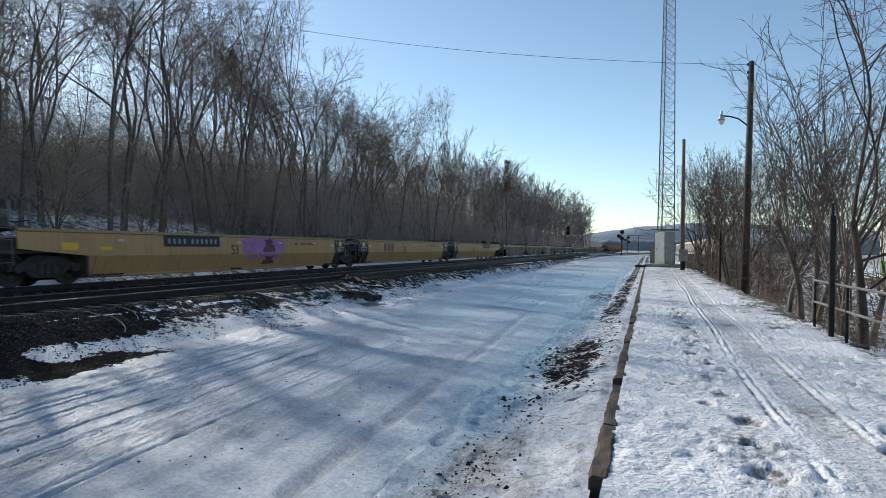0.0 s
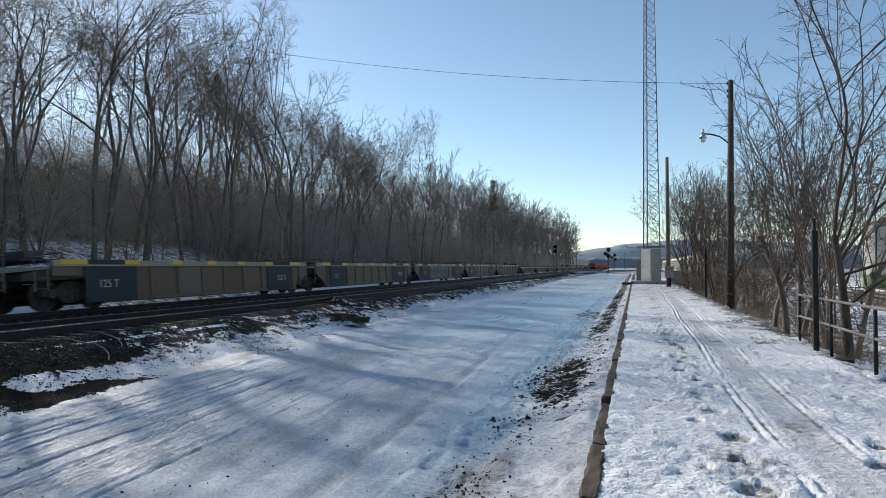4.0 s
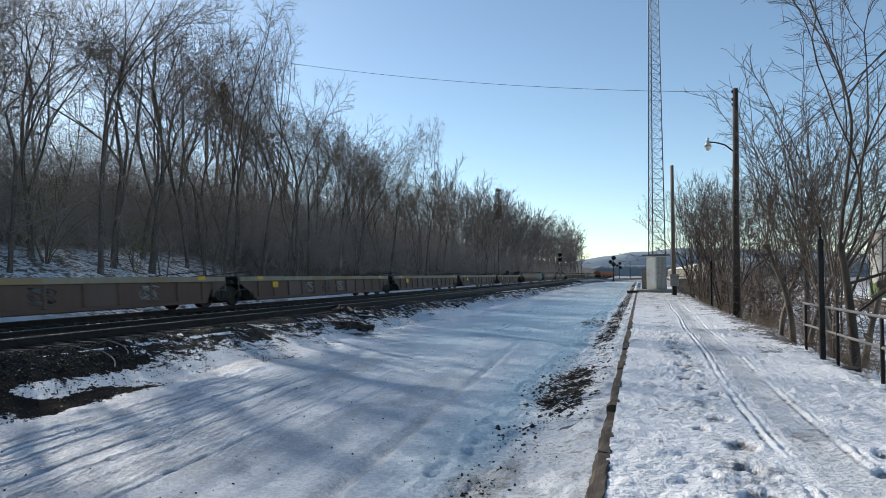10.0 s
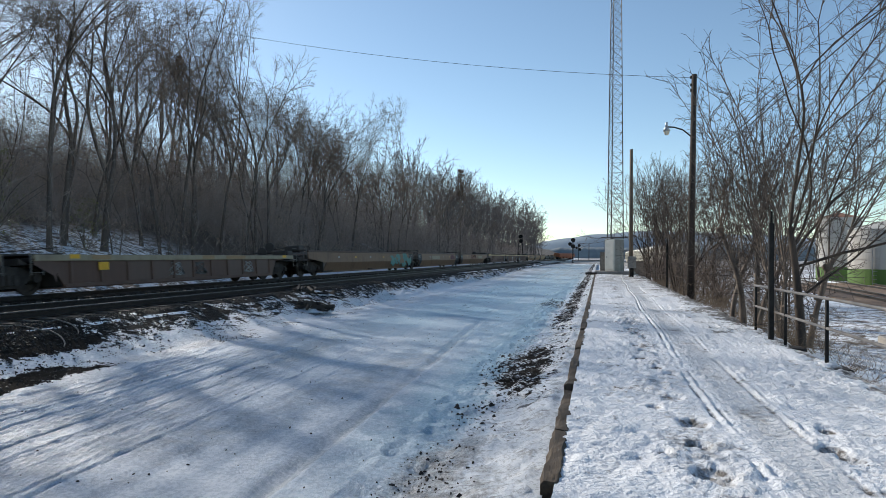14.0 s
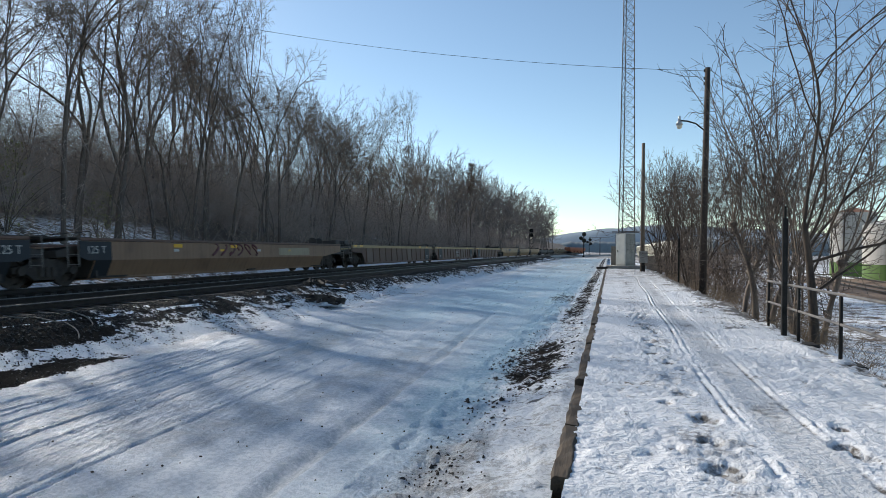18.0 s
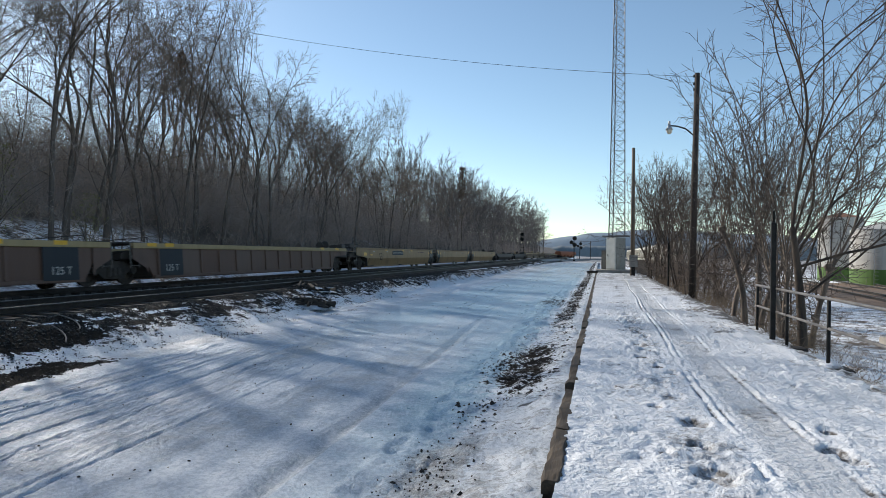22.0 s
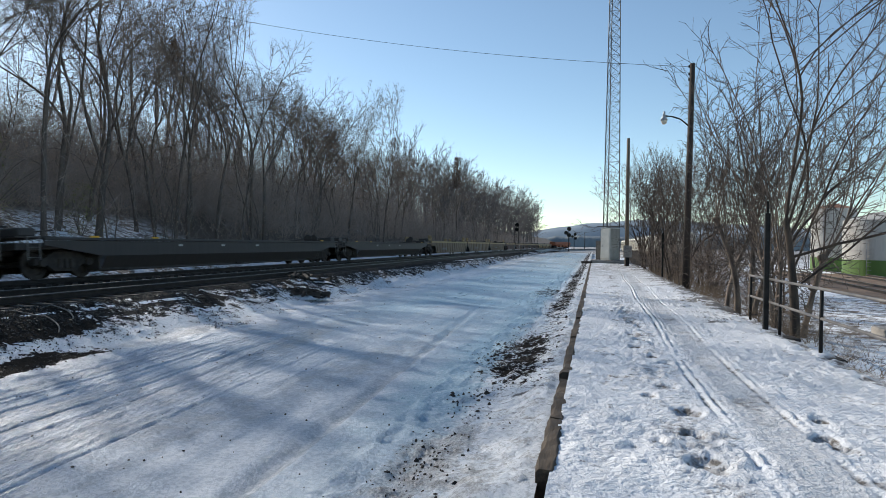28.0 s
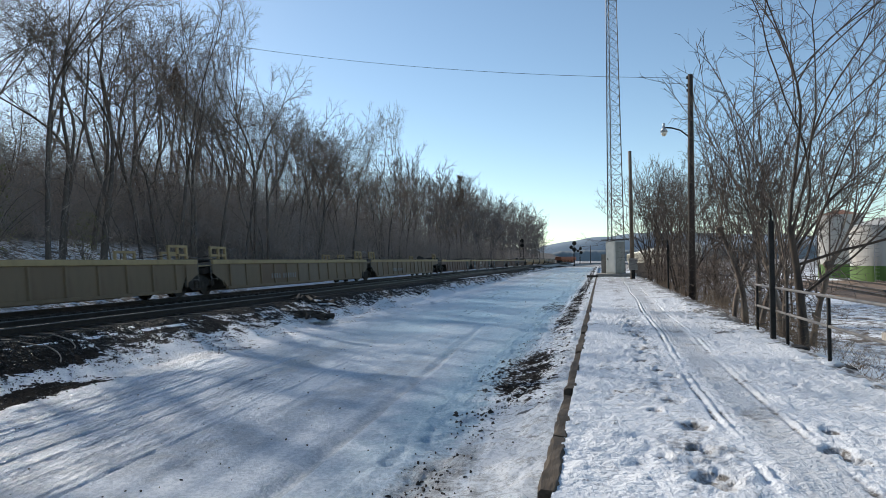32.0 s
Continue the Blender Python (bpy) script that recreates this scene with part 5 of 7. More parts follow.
            for x in (-1.2, 1.2):
                for d in (-0.3, 0.3):
                    part("guide_post", shared(("guide",), guide), unit, "upright container guide", Matrix.Translation((x, sgn * (half - 1.28) + d, top)))
        if "frames" in extras:
            def end_frame():
                bm = bmesh.new()
                for d in (-0.55, 0.0, 0.55):
                    box(bm, -0.05, 0.05, d - 0.05, d + 0.05, -0.02, 0.58, 0.01)
                for z in (0.16, 0.50):
                    box(bm, -0.04, 0.04, -0.6, 0.6, z, z + 0.09)
                return finish("end_frame", bm, chord)
            for x in (-1.2, 1.2):
                part("end_frame", shared(("end_frame", chord.name), end_frame), unit, "yellowish steel frame on the car's end", Matrix.Translation((x, sgn * (half - 1.4), top)))
        if kind == "C":
            add_truck(unit, sgn * (half - 2.15))

            def coupler():
                bm = bmesh.new()
                box(bm, -0.16, 0.16, min(sgn * (half + 0.05), sgn * (half - 1.2)), max(sgn * (half + 0.05), sgn * (half - 1.2)), 0.72, 0.98, 0.03)
                box(bm, -0.28, 0.28, min(sgn * (half - 0.02), sgn * (half - 0.35)), max(sgn * (half - 0.02), sgn * (half - 0.35)), 0.68, 1.02, 0.04)
                tube(bm, (0.55, sgn * (half - 0.5), 0.9), (0.3, sgn * half, 0.45), 0.03, sides=6)
                return finish("coupler", bm, M_TRUCK)
            part("coupler", shared(keys + ("coupler", sgn), coupler), unit)

            def reservoir():
                bm = bmesh.new()
                box(bm, 0.3, 1.2, min(sgn * (half - 0.4), sgn * (half - 1.0)), max(sgn * (half - 0.4), sgn * (half - 1.0)), top + 0.02, top + 0.28, 0.04)
                return finish("brake_box", bm, M_DARK)

            def brake_wheel():
                bm = bmesh.new()
                tube(bm, (-0.6, sgn * (half - 0.4), top + 0.3), (-0.6, sgn * (half - 0.46), top + 0.3), 0.26, sides=16)
                return finish("brake_wheel", bm, M_DARK)
            part("brake_box", shared(keys + ("brake", sgn), reservoir), unit)
            part("brake_wheel", shared(keys + ("brakew", sgn), brake_wheel), unit)
        elif sgn > 0:
            add_truck(unit, half)
    return unit, half


def rib_bm(lo, top, s):
    bm = bmesh.new()
    box(bm, *sorted((s * 1.41, s * 1.475)), -0.055, 0.055, lo + 0.09, top - 0.19, 0.01)
    return bm


def mark(unit, name, me, y, z, label="", x=0.0):
    part(name, me, unit, label, Matrix.Translation((x, y, z)))


def strip(w, h, material, x):
    return shared(("strip", round(w, 2), round(h, 2), material.name, round(x, 3)), lambda: slab_mesh(w, h, material, x))


def slab_mesh(w, h, material, x):
    bm = bmesh.new()
    slab(bm, [(-w / 2, -h / 2), (w / 2, -h / 2), (w / 2, h / 2), (-w / 2, h / 2)], x, x + 0.006)
    return finish("strip", bm, material)


def reflectors(unit, half, top, ys, x=1.49, w=0.62):
    for y in ys:
        mark(unit, "reflector", strip(w, 0.13, M_REFLECT, x), y, top - 0.085, "yellow reflective strip")


def code_panel(unit, y, z, w, h, back):
    """The board with the car's code, drawn as plain bars."""
    p = part("code_board", strip(w, h, back, 1.455), unit, "dark board with white characters" if back is M_NAVY else "grimy panel with pale characters", Matrix.Translation((0, y, z)))
    n = 10
    for i in range(n):
        off = -w / 2 + w * (i + 1 + (0.6 if i > 3 else 0)) / (n + 1.6)
        part("character_bar", strip(0.09, h * 0.46, M_LETTER, 1.463), p, "", Matrix.Translation((0, off, 0)))


TRAIN = []       # unit, and its place along the track at the clip's start
SPEED = 15.2
def run(bounds, kinds, style, paint, top, chord, label, extras=(), decorate=None):
    n = len(bounds) - 1
    for i in range(n):
        ends = ("C" if i == 0 or kinds == "single" else "A", "C" if i == n - 1 or kinds == "single" else "A")
        unit, half = well_unit(bounds[i], bounds[i + 1], ends, style, paint, top, chord, label, extras)
        if decorate:
            decorate(unit, half, i, ends)
        TRAIN.append((unit, (bounds[i] + bounds[i + 1]) / 2))


T53 = words("53", 0.52, M_BLACK)
T53_LARGE = words("53", 0.74, M_BLACK)
T125 = words("125 T", 0.34, M_WHITE)


def yellow_marks(unit, half, i, ends):
    top = 1.55
    for sgn in (-1, 1):
        if ends[(sgn + 1) // 2] == "A":
            mark(unit, "load_text", T125, sgn * (half - 1.55), top - 0.60, "white lettering", 1.464)
            mark(unit, "reflector", strip(0.36, 0.26, M_REFLECT, 1.46), sgn * (half - 1.55), top - 0.30)
            for k_ in (-0.42, 0.36, 0.5):
                mark(unit, "stencil_bar", strip(0.05, 0.17, M_WHITE, 1.46), sgn * (half - 1.55) + k_, top - 0.22)
            mark(unit, "reflector", strip(0.42, 0.16, M_REFLECT, 1.455), sgn * (half - 2.5), top - 0.40)
        else:
            mark(unit, "reflector", strip(0.55, 0.22, M_REFLECT, 1.46), sgn * (half - 2.6), top - 0.50)
            if i < 3:
                code_panel(unit, sgn * (half - 7.9), top - 0.30, 3.05, 0.38, M_NAVY)
            mark(unit, "reflector", strip(0.45, 0.10, M_REFLECT, 1.455), sgn * (half - 3.9), top - 0.55)
    if i < 3 or ends[0] == "A":
        mark(unit, "size_text", T53, -half + (10.4, 8.5, 7.9, 3.2)[i], top - (0.62 if i < 3 else 0.76), "black numerals", 1.456)
    for k_ in range(5):
        mark(unit, "reflector", strip(0.26, 0.07, M_WHITE, 1.453), -half + 4.5 + k_ * 3.1, top - 0.30, "small pale reflector")
    for k_ in range(3):
        mark(unit, "stencil_bar", strip(0.3 + 0.2 * k_, 0.08, M_BROWN, 1.453), half - 6.2 + 0.7 * k_, top - 0.33)
    if i == 1:
        for k_ in range(3):
            mark(unit, "letter_bar", strip(0.42, 0.50, M_UMBER, 1.453), -half + 4.9 + 0.62 * k_, top - 0.46)
    if i == 0:
        part("graffiti", blob(4, 4.2, 0.86, M_PURPLE, 1.453, 0.3), unit, "purple sprayed patch", Matrix.Translation((0, -half + 12.45, 1.12)))
        part("graffiti", blob(5, 4.1, 0.74, M_PURPLE, 0.004, 0.3), unit, "purple sprayed patch", Matrix.Translation((1.31, -half + 12.45, 0.495)) @ Matrix.Rotation(radians(25.8), 4, "Y"))
        part("graffiti", blob(9, 1.0, 0.72, M_MAROON, 1.458, 1.2), unit, "dark maroon sprayed figure", Matrix.Translation((0, -half + 12.9, 1.10)))
        part("graffiti", blob(11, 1.0, 0.5, M_MAROON, 0.009, 1.2), unit, "dark maroon sprayed figure", Matrix.Translation((1.31, -half + 12.95, 0.495)) @ Matrix.Rotation(radians(25.8), 4, "Y"))


def yellow_later(unit, half, i, ends):
    yellow_marks(unit, half, 3, ends)
    if i == 0:
        code_panel(unit, -half + 10.4, 1.15, 3.0, 0.34, M_NAVY)
        mark(unit, "size_text", T53_LARGE, -half + 6.0, 0.84, "large black numerals", 1.456)
        for k_ in range(3):
            mark(unit, "reflector", strip(0.5, 0.12, M_REFLECT, 1.455), -half + (7.4, 12.0, 14.6)[k_], 1.36)


def rib_marks_bright(unit, half, i, ends):
    top = 1.46
    reflectors(unit, half, top, [-half + 6.2, -half + 8.2, half - 6.2], w=0.5)
    for sgn in (-1, 1):
        reflectors(unit, half, top, [sgn * (half - 1.75)], w=1.0)
        reflectors(unit, half, top, [sgn * (half - 4.0)], w=0.62)
        mark(unit, "chord_patch", strip(1.5, 0.15, M_NAVY, 1.491), sgn * (half - 2.95), top - 0.085, "dark patch")
        mark(unit, "end_plate", strip(2.1, 1.12, M_NAVY, 1.476), sgn * (half - 3.15), 0.72, "dark painted plate")
        mark(unit, "load_text", T125, sgn * (half - 3.0), 0.70, "white lettering", 1.486)
    for k_ in range(3):
        mark(unit, "chord_patch", strip(0.3, 0.07, M_SILVER, 1.492), -half + 5.2 + 2.2 * k_, top - 0.075)
    if i == 2:
        rng = random.Random(8)
        for k_ in range(9):
            cy, cz, ph = -half + 4.6 + 0.55 * k_, 0.78, rng.uniform(0, 6.28)
            for w_ in range(2):
                pts = [(1.487, cy + 0.30 * math.sin(ph + s * 0.55 + w_ * 2.0) * (0.6 + 0.4 * math.sin(s * 0.9)), cz + 0.42 * math.sin(s * 0.5 + w_ + ph * 0.5)) for s in range(12)]
                part("graffiti", tubes_mesh("graffiti", [(pts, [0.045] * 12, 5)], M_SILVER), unit, "silver curling sprayed lettering")
        part("graffiti", strip(5.2, 1.0, M_DARKGREY, 1.478), unit, "dark sprayed ground", Matrix.Translation((0, -half + 6.8, 0.76)))


def rib_marks_dull(unit, half, i, ends):
    reflectors(unit, half, 1.17, [-half + 2.0, half - 2.0], w=0.4)
    mark(unit, "reflector", strip(0.45, 0.26, M_REFLECT, 1.484), -half + 3.2, 0.78)
    rng = random.Random(40 + i)
    for k_ in range(3):                  # sprayed scribbles on single panels
        cy, ph = rng.uniform(-half + 5.0, half - 4.5), rng.uniform(0, 6.28)
        for w_ in range(2):
            pts = [(1.427, cy + 0.36 * math.sin(ph + s_ * 1.05 + w_ * 1.3) + 0.02 * s_, 0.62 + 0.24 * math.sin(s_ * 0.8 + ph * 0.7 + w_ * 2.2)) for s_ in range(16)]
            part("graffiti", tubes_mesh("graffiti", [(pts, [0.022] * 16, 4)], M_LETTER if k_ else M_DARKGREY), unit, "pale sprayed scribble")
    for k_ in range(3):
        mark(unit, "chord_patch", strip(rng.uniform(0.7, 1.6), 0.14, M_OCHRE, 1.491), rng.uniform(-half + 3, half - 3), 1.17 - 0.11, "ochre patch of paint")


def tan_marks(unit, half, i, ends):
    for sgn in (-1, 1):
        if ends[(sgn + 1) // 2] == "A":
            mark(unit, "load_text", T125, sgn * (half - 1.55), 1.05, "white lettering", 1.464)
    for k_ in range(4):
        mark(unit, "reflector", strip(0.3, 0.09, M_REFLECT if k_ % 2 else M_WHITE, 1.453), -half + 5.5 + 3.0 * k_, 1.05)
    if i == 0:
        for k_, (y, w, h, z) in enumerate(((half - 4.2, 3.6, 1.25, 0.85), (half - 6.6, 2.2, 0.9, 0.75), (half - 2.2, 1.8, 0.8, 0.7))):
            part("graffiti", blob(70 + k_, w, h, M_TEAL, 1.453 + 0.004 * k_, 1.3), unit, "teal sprayed lettering", Matrix.Translation((0, y, z)))
        part("graffiti", blob(75, 1.3, 0.9, M_TAN, 1.468, 1.5), unit, "", Matrix.Translation((0, half - 4.4, 0.85)))
    else:
        part("lettering_board", strip(3.4, 0.36, M_CREAM, 1.453), unit, "faded pale lettering board", Matrix.Translation((0, half - 7.0 if i == 2 else -2.0, 1.0)))
    if i == 2:
        for k_ in range(6):
            pts = [(1.456, -half + 8.0 + 0.62 * k_ + 0.24 * math.sin(s * 0.8 + k_ * 1.7), 1.08 + 0.24 * math.cos(s * 0.55 + k_)) for s in range(10)]
            part("graffiti", tubes_mesh("graffiti", [(pts, [0.04] * 10, 5)], M_MAROON), unit, "dull maroon sprayed lettering")
        for y in (-half + 5.6, -half + 9.4):
            mark(unit, "reflector", strip(0.5, 0.13, M_REFLECT, 1.462), y, 1.22)
    if i == 1:
        part("graffiti", blob(83, 3.0, 0.62, M_MAROON, 1.455, 0.4), unit, "dull red sprayed patch", Matrix.Translation((0, half - 3.9, 1.0)))


def brown_marks(unit, half, i, ends):
    top = 1.44
    reflectors(unit, half, top, [-half + 1.5, -half + 2.5, half - 2.6, half - 4.8], w=0.5)
    for sgn in (-1, 1):
        if ends[(sgn + 1) // 2] == "A":
            mark(unit, "end_plate", strip(1.35, 1.0, M_NAVY, 1.477), sgn * (half - 2.6), 0.72, "dark painted plate")
            mark(unit, "load_text", T125, sgn * (half - 2.6), 0.50, "white lettering", 1.487)
    if i == 1:
        for k_, w in enumerate((0.42, 0.42, 0.40)):
            for z in (0.92, 0.52):
                pts = [(1.482, half - 10.6 + 0.5 * k_ + 0.14 * math.sin(s * 0.9 + k_ * 2 + z * 7), z + 0.13 * math.cos(s * 0.7 + k_)) for s in range(8)]
                part("graffiti", tubes_mesh("graffiti", [(pts, [0.028] * 8, 5)], M_WHITE), unit, "white sprayed lettering")


def olive_marks(unit, half, i, ends):
    top = 1.46
    for k_ in range(10):
        part("character_bar", strip(0.11, 0.24, M_SILVER, 1.478), unit, "", Matrix.Translation((0, -half + 5.6 + 0.26 * k_ + (0.2 if k_ > 3 else 0), 0.62)))
    for k_ in range(3):
        mark(unit, "chord_patch", strip(0.4, 0.08, M_OCHRE, 1.492), -half + 4.0 + 3.5 * k_, top - 0.09)


def dark_marks(unit, half, i, ends):
    reflectors(unit, half, 1.3, [-half + 3.0, -half + 6.0, half - 3.0], x=1.455, w=0.4)
    for k_ in range(3):
        mark(unit, "reflector", strip(0.25, 0.07, M_WHITE, 1.453), -half + 7.5 + 3.0 * k_, 0.98)


run([-31.0, -10.5, 11.6], "set", "smooth", M_YELLOW, 1.57, M_OCHRE, "faded yellow smooth-sided container well car in the train", ("posts",), yellow_later)
run([11.6, 33.0, 52.7, 74.0], "set", "smooth", M_YELLOW, 1.57, M_OCHRE, "faded yellow smooth-sided container well car in the train", ("posts",), yellow_marks)
run([74.0, 90.4, 106.7, 122.8, 138.8, 156.7], "set", "ribbed", M_UMBER, 1.46, M_CREAM, "brown ribbed container well car with yellow reflectors in the train", (), rib_marks_bright)
run([156.7, 174.4, 192.2, 209.8, 227.4, 245.3], "set", "ribbed", M_BROWN, 1.17, M_CREAM, "dark brown low ribbed container well car in the train", (), rib_marks_dull)
run([245.3, 269.0, 289.0, 311.1], "set", "smooth", M_TAN, 1.47, M_BROWN, "dusty brown smooth-sided well car with graffiti in the train", (), tan_marks)
run([311.1, 332.6, 353.0, 374.4], "set", "ribbed", M_BROWN, 1.44, M_OLIVE, "oxide brown ribbed container well car in the train", (), brown_marks)
run([374.4, 397.5, 417.3, 440.3], "set", "smooth", M_OCHRE, 1.52, M_OCHRE, "grimy ochre smooth-sided container well car in the train", ("posts",), yellow_later)
run([440.3, 464.6, 488.6], "single", "smooth", M_DARK, 1.25, M_DARK, "black smooth-sided single well car in the train", (), dark_marks)
run([488.6, 510.0, 530.0, 551.9], "set", "ribbed", M_KHAKI, 1.46, M_OLIVE, "dull olive-yellow ribbed container well car in the train", ("frames",), olive_marks)
run([551.9, 569.5, 587.1, 604.7, 622.3, 640.0], "set", "ribbed", M_BROWN, 1.40, M_OLIVE, "dark brown ribbed container well car in the train", (), brown_marks)
run([640.0, 661.0, 681.5, 703.0], "set", "smooth", M_OCHRE, 1.52, M_CREAM, "grimy ochre smooth-sided container well car in the train", (), yellow_later)
run([703.0, 724.0, 744.5, 766.0], "set", "smooth", M_TAN, 1.50, M_CREAM, "dusty brown smooth-sided container well car in the train", (), dark_marks)


def motions():
    for unit, at in TRAIN:
        rows = []
        for t in (0.0, 32.0):
            y = at - SPEED * t
            rows.append((t, pose(FAR_C + K * y, y, FAR_Z, 0, CANT, HEAD)))
        walk(unit, rows)


# ---------------------------------------------------------------- trees
def bend(rng, start, heading, length, n, wobble, lift):
    pts, d, p = [np.array(start)], np.array(heading, float), np.array(start, float)
    curl = rng.normal(0, wobble * 0.8, 3)
    for _ in range(n):
        d = d + curl + rng.normal(0, wobble * 0.65, 3) + np.array([0, 0, lift])
        d /= np.linalg.norm(d)
        p = p + d * length / n
        pts.append(p)
    return np.array(pts)


def unit_of(v):
    v = np.asarray(v, float)
    return v / (np.linalg.norm(v) + 1e-9)


def across(rng, d):
    """A random direction square to d."""
    v = rng.normal(0, 1, 3)
    return unit_of(v - d * np.dot(v, d))


def aside(rng, d, angle):
    return d * math.cos(angle) + across(rng, d) * math.sin(angle)


def point_on(path, f_):
    n = len(path) - 1
    j = min(n - 1, int(f_ * n))
    return path[j] + (path[j + 1] - path[j]) * (f_ * n - j), unit_of(path[j + 1] - path[j]), j


class Grower:
    """Collects the limbs and twigs of one leafless tree."""

    def __init__(self, seed, twig_r, wob, lift, twigs, bits=2):
        self.rng, self.twig_r, self.wob, self.lift, self.twigs, self.bits = np.random.RandomState(seed), twig_r, wob, lift, twigs, bits
        self.thick, self.thin = [], []

    def shoot(self, p, d, length, r):
        """A side branch with its twigs, some of which carry finer ones."""
        rng, tr = self.rng, self.twig_r
        path = bend(rng, p, d, length, 4, self.wob * 1.5, self.lift)
        self.thin.append((path, np.linspace(max(r, tr * 1.2), tr * 0.6, 5), 3))
        for i in range(self.twigs):
            q, h, _ = point_on(path, 0.15 + 0.83 * (i + rng.rand()) / self.twigs)
            L = length * rng.uniform(0.22, 0.5) * (1.2 - 0.5 * i / self.twigs)
            l2 = bend(rng, q, aside(rng, h, rng.uniform(0.5, 1.1)), L, self.bits, self.wob * 1.6, self.lift)
            self.thin.append((l2, np.linspace(tr * 0.95, tr * 0.35, self.bits + 1), 3))

    def axis(self, p, d, length, r, k, depth, spread, ratio, side, side_len, lo, three=0.3):
        """A limb that bears side branches and forks at its end until depth is reached."""
        rng = self.rng
        n = 7 if k == 0 else (6 if k == 1 else 4)
        path = bend(rng, p, d, length, n, self.wob * (0.25 if k == 0 else 0.9), self.lift * (0.3 if k == 0 else 1.4))
        r1 = max(self.twig_r, r * (0.74 if k < depth else 0.3))
        rad = np.linspace(r, r1, n + 1)
        if k == 0:
            rad[0] *= 1.35
        self.thick.append((path, rad, 8 if k == 0 else (6 if k == 1 else 4)))
        for i in range(side):
            f_ = lo + (1 - lo) * (i + rng.rand()) / side
            q, h, j = point_on(path, f_)
            self.shoot(q, aside(rng, h, rng.uniform(0.65, 1.25)), side_len * rng.uniform(0.5, 1.3), min(rad[j] * 0.45, self.twig_r * 2.6))
        if k >= depth:
            for _ in range(2):
                self.shoot(path[-1], aside(rng, unit_of(path[-1] - path[-2]), rng.uniform(0.15, 0.5)), side_len * rng.uniform(0.6, 1.0), r1)
            return path
        h = unit_of(path[-1] - path[-2])
        u = across(rng, h)
        m = 3 if rng.rand() < three else 2
        for i in range(m):
            w = unit_of(u * math.cos(i * 2 * math.pi / m) + np.cross(h, u) * math.sin(i * 2 * math.pi / m))
            a_ = rng.uniform(*spread) * (0.45 if i == 0 else 1.0) * (0.55 if k == 0 else 1.0)
            self.axis(path[-1] if i == 0 else path[-1 - (rng.rand() < 0.4)], h * math.cos(a_) + w * math.sin(a_), length * rng.uniform(*ratio) if k else self.first * rng.uniform(0.85, 1.1),
                      r1 * (0.84 if i == 0 else 0.66), k + 1, depth, spread, ratio, side, side_len, 0.1, three)
        return path

    def tree(self, label, bark, twig, height):
        """The grown lines as a thing of that height."""
        top = max(float(pts[:, 2].max()) for pts, _, _ in self.thin)
        s = height / top
        ob = thing("bare_tree", label, "tree", "bare winter trees")
        for name, lines, mat_, lab in (("trunk", self.thick, bark, ""), ("crown", self.thin, twig, "leafless twigs")):
            part(name, tubes_mesh(name, [(pts * s, np.asarray(rad), n) for pts, rad, n in lines], mat_), ob, lab)
        ob["tall"] = height
        return ob


def hardwood(seed, height, r0, label, bark, twig, fork=0.36, depth=4, spread=(0.28, 0.62), ratio=(0.66, 0.86), side=4, side_len=0.11, twigs=5, stems=1, lean=0.03, wob=0.12, lift=0.05, twig_r=0.0102, lo=0.5, three=0.3, bits=2):
    """A tree whose trunk forks again and again into an uneven rounded crown."""
    g = Grower(seed, twig_r, wob, lift, twigs, bits)
    for s in range(stems):
        h = height * (1.0 if s == 0 else g.rng.uniform(0.65, 0.98))
        g.first = h * (1 - fork) / sum(0.76 ** i for i in range(depth)) * 1.05
        d = unit_of((g.rng.normal(0, lean), g.rng.normal(0, lean), 1.0))
        foot = (g.rng.normal(0, 0.22) * (stems > 1), g.rng.normal(0, 0.22) * (stems > 1), -0.3)
        g.axis(foot, d, h * fork, r0 * (1 if s == 0 else g.rng.uniform(0.55, 0.9)), 0, depth, spread, ratio, side, h * side_len, lo, three)
    return g.tree(label, bark, twig, height)


LAB = "tall bare grey-barked tree on the wooded slope"
ROUND = [hardwood(20 + i, 16.0, 0.125 + 0.025 * (i % 3), LAB, M_BARK, M_TWIG, (0.30, 0.38, 0.26, 0.42)[i % 4], 4, three=0.2, side=5, side_len=0.09, twigs=4, bits=1) for i in range(5)]
SLIM = [hardwood(45 + i, 16.0, 0.13, "tall slender bare tree with few upright leaders on the slope", M_BARK, M_TWIG, (0.34, 0.46, 0.3)[i % 3], 3, (0.2, 0.5), (0.72, 0.92), 8, 0.10, 6, lean=0.02, wob=0.10, lo=0.4, three=0.15, bits=1) for i in range(4)]
MODELS = ROUND + SLIM
MID_MODELS = [hardwood(35 + i, 16.0, 0.15, LAB, M_BARK, M_TWIG, (0.34, 0.46)[i % 2], 3, (0.25, 0.55), (0.7, 0.9), 4, 0.14, 4, twig_r=0.0125, bits=1) for i in range(4)]
SAPLING = [hardwood(60 + i, 8.0, 0.05, "slim bare sapling at the edge of the woods", M_BARK, M_TWIG, 0.3, 2, (0.2, 0.5), (0.7, 0.95), 4, 0.16, 4, stems=2, lean=0.14, twig_r=0.010, bits=1) for i in range(4)]

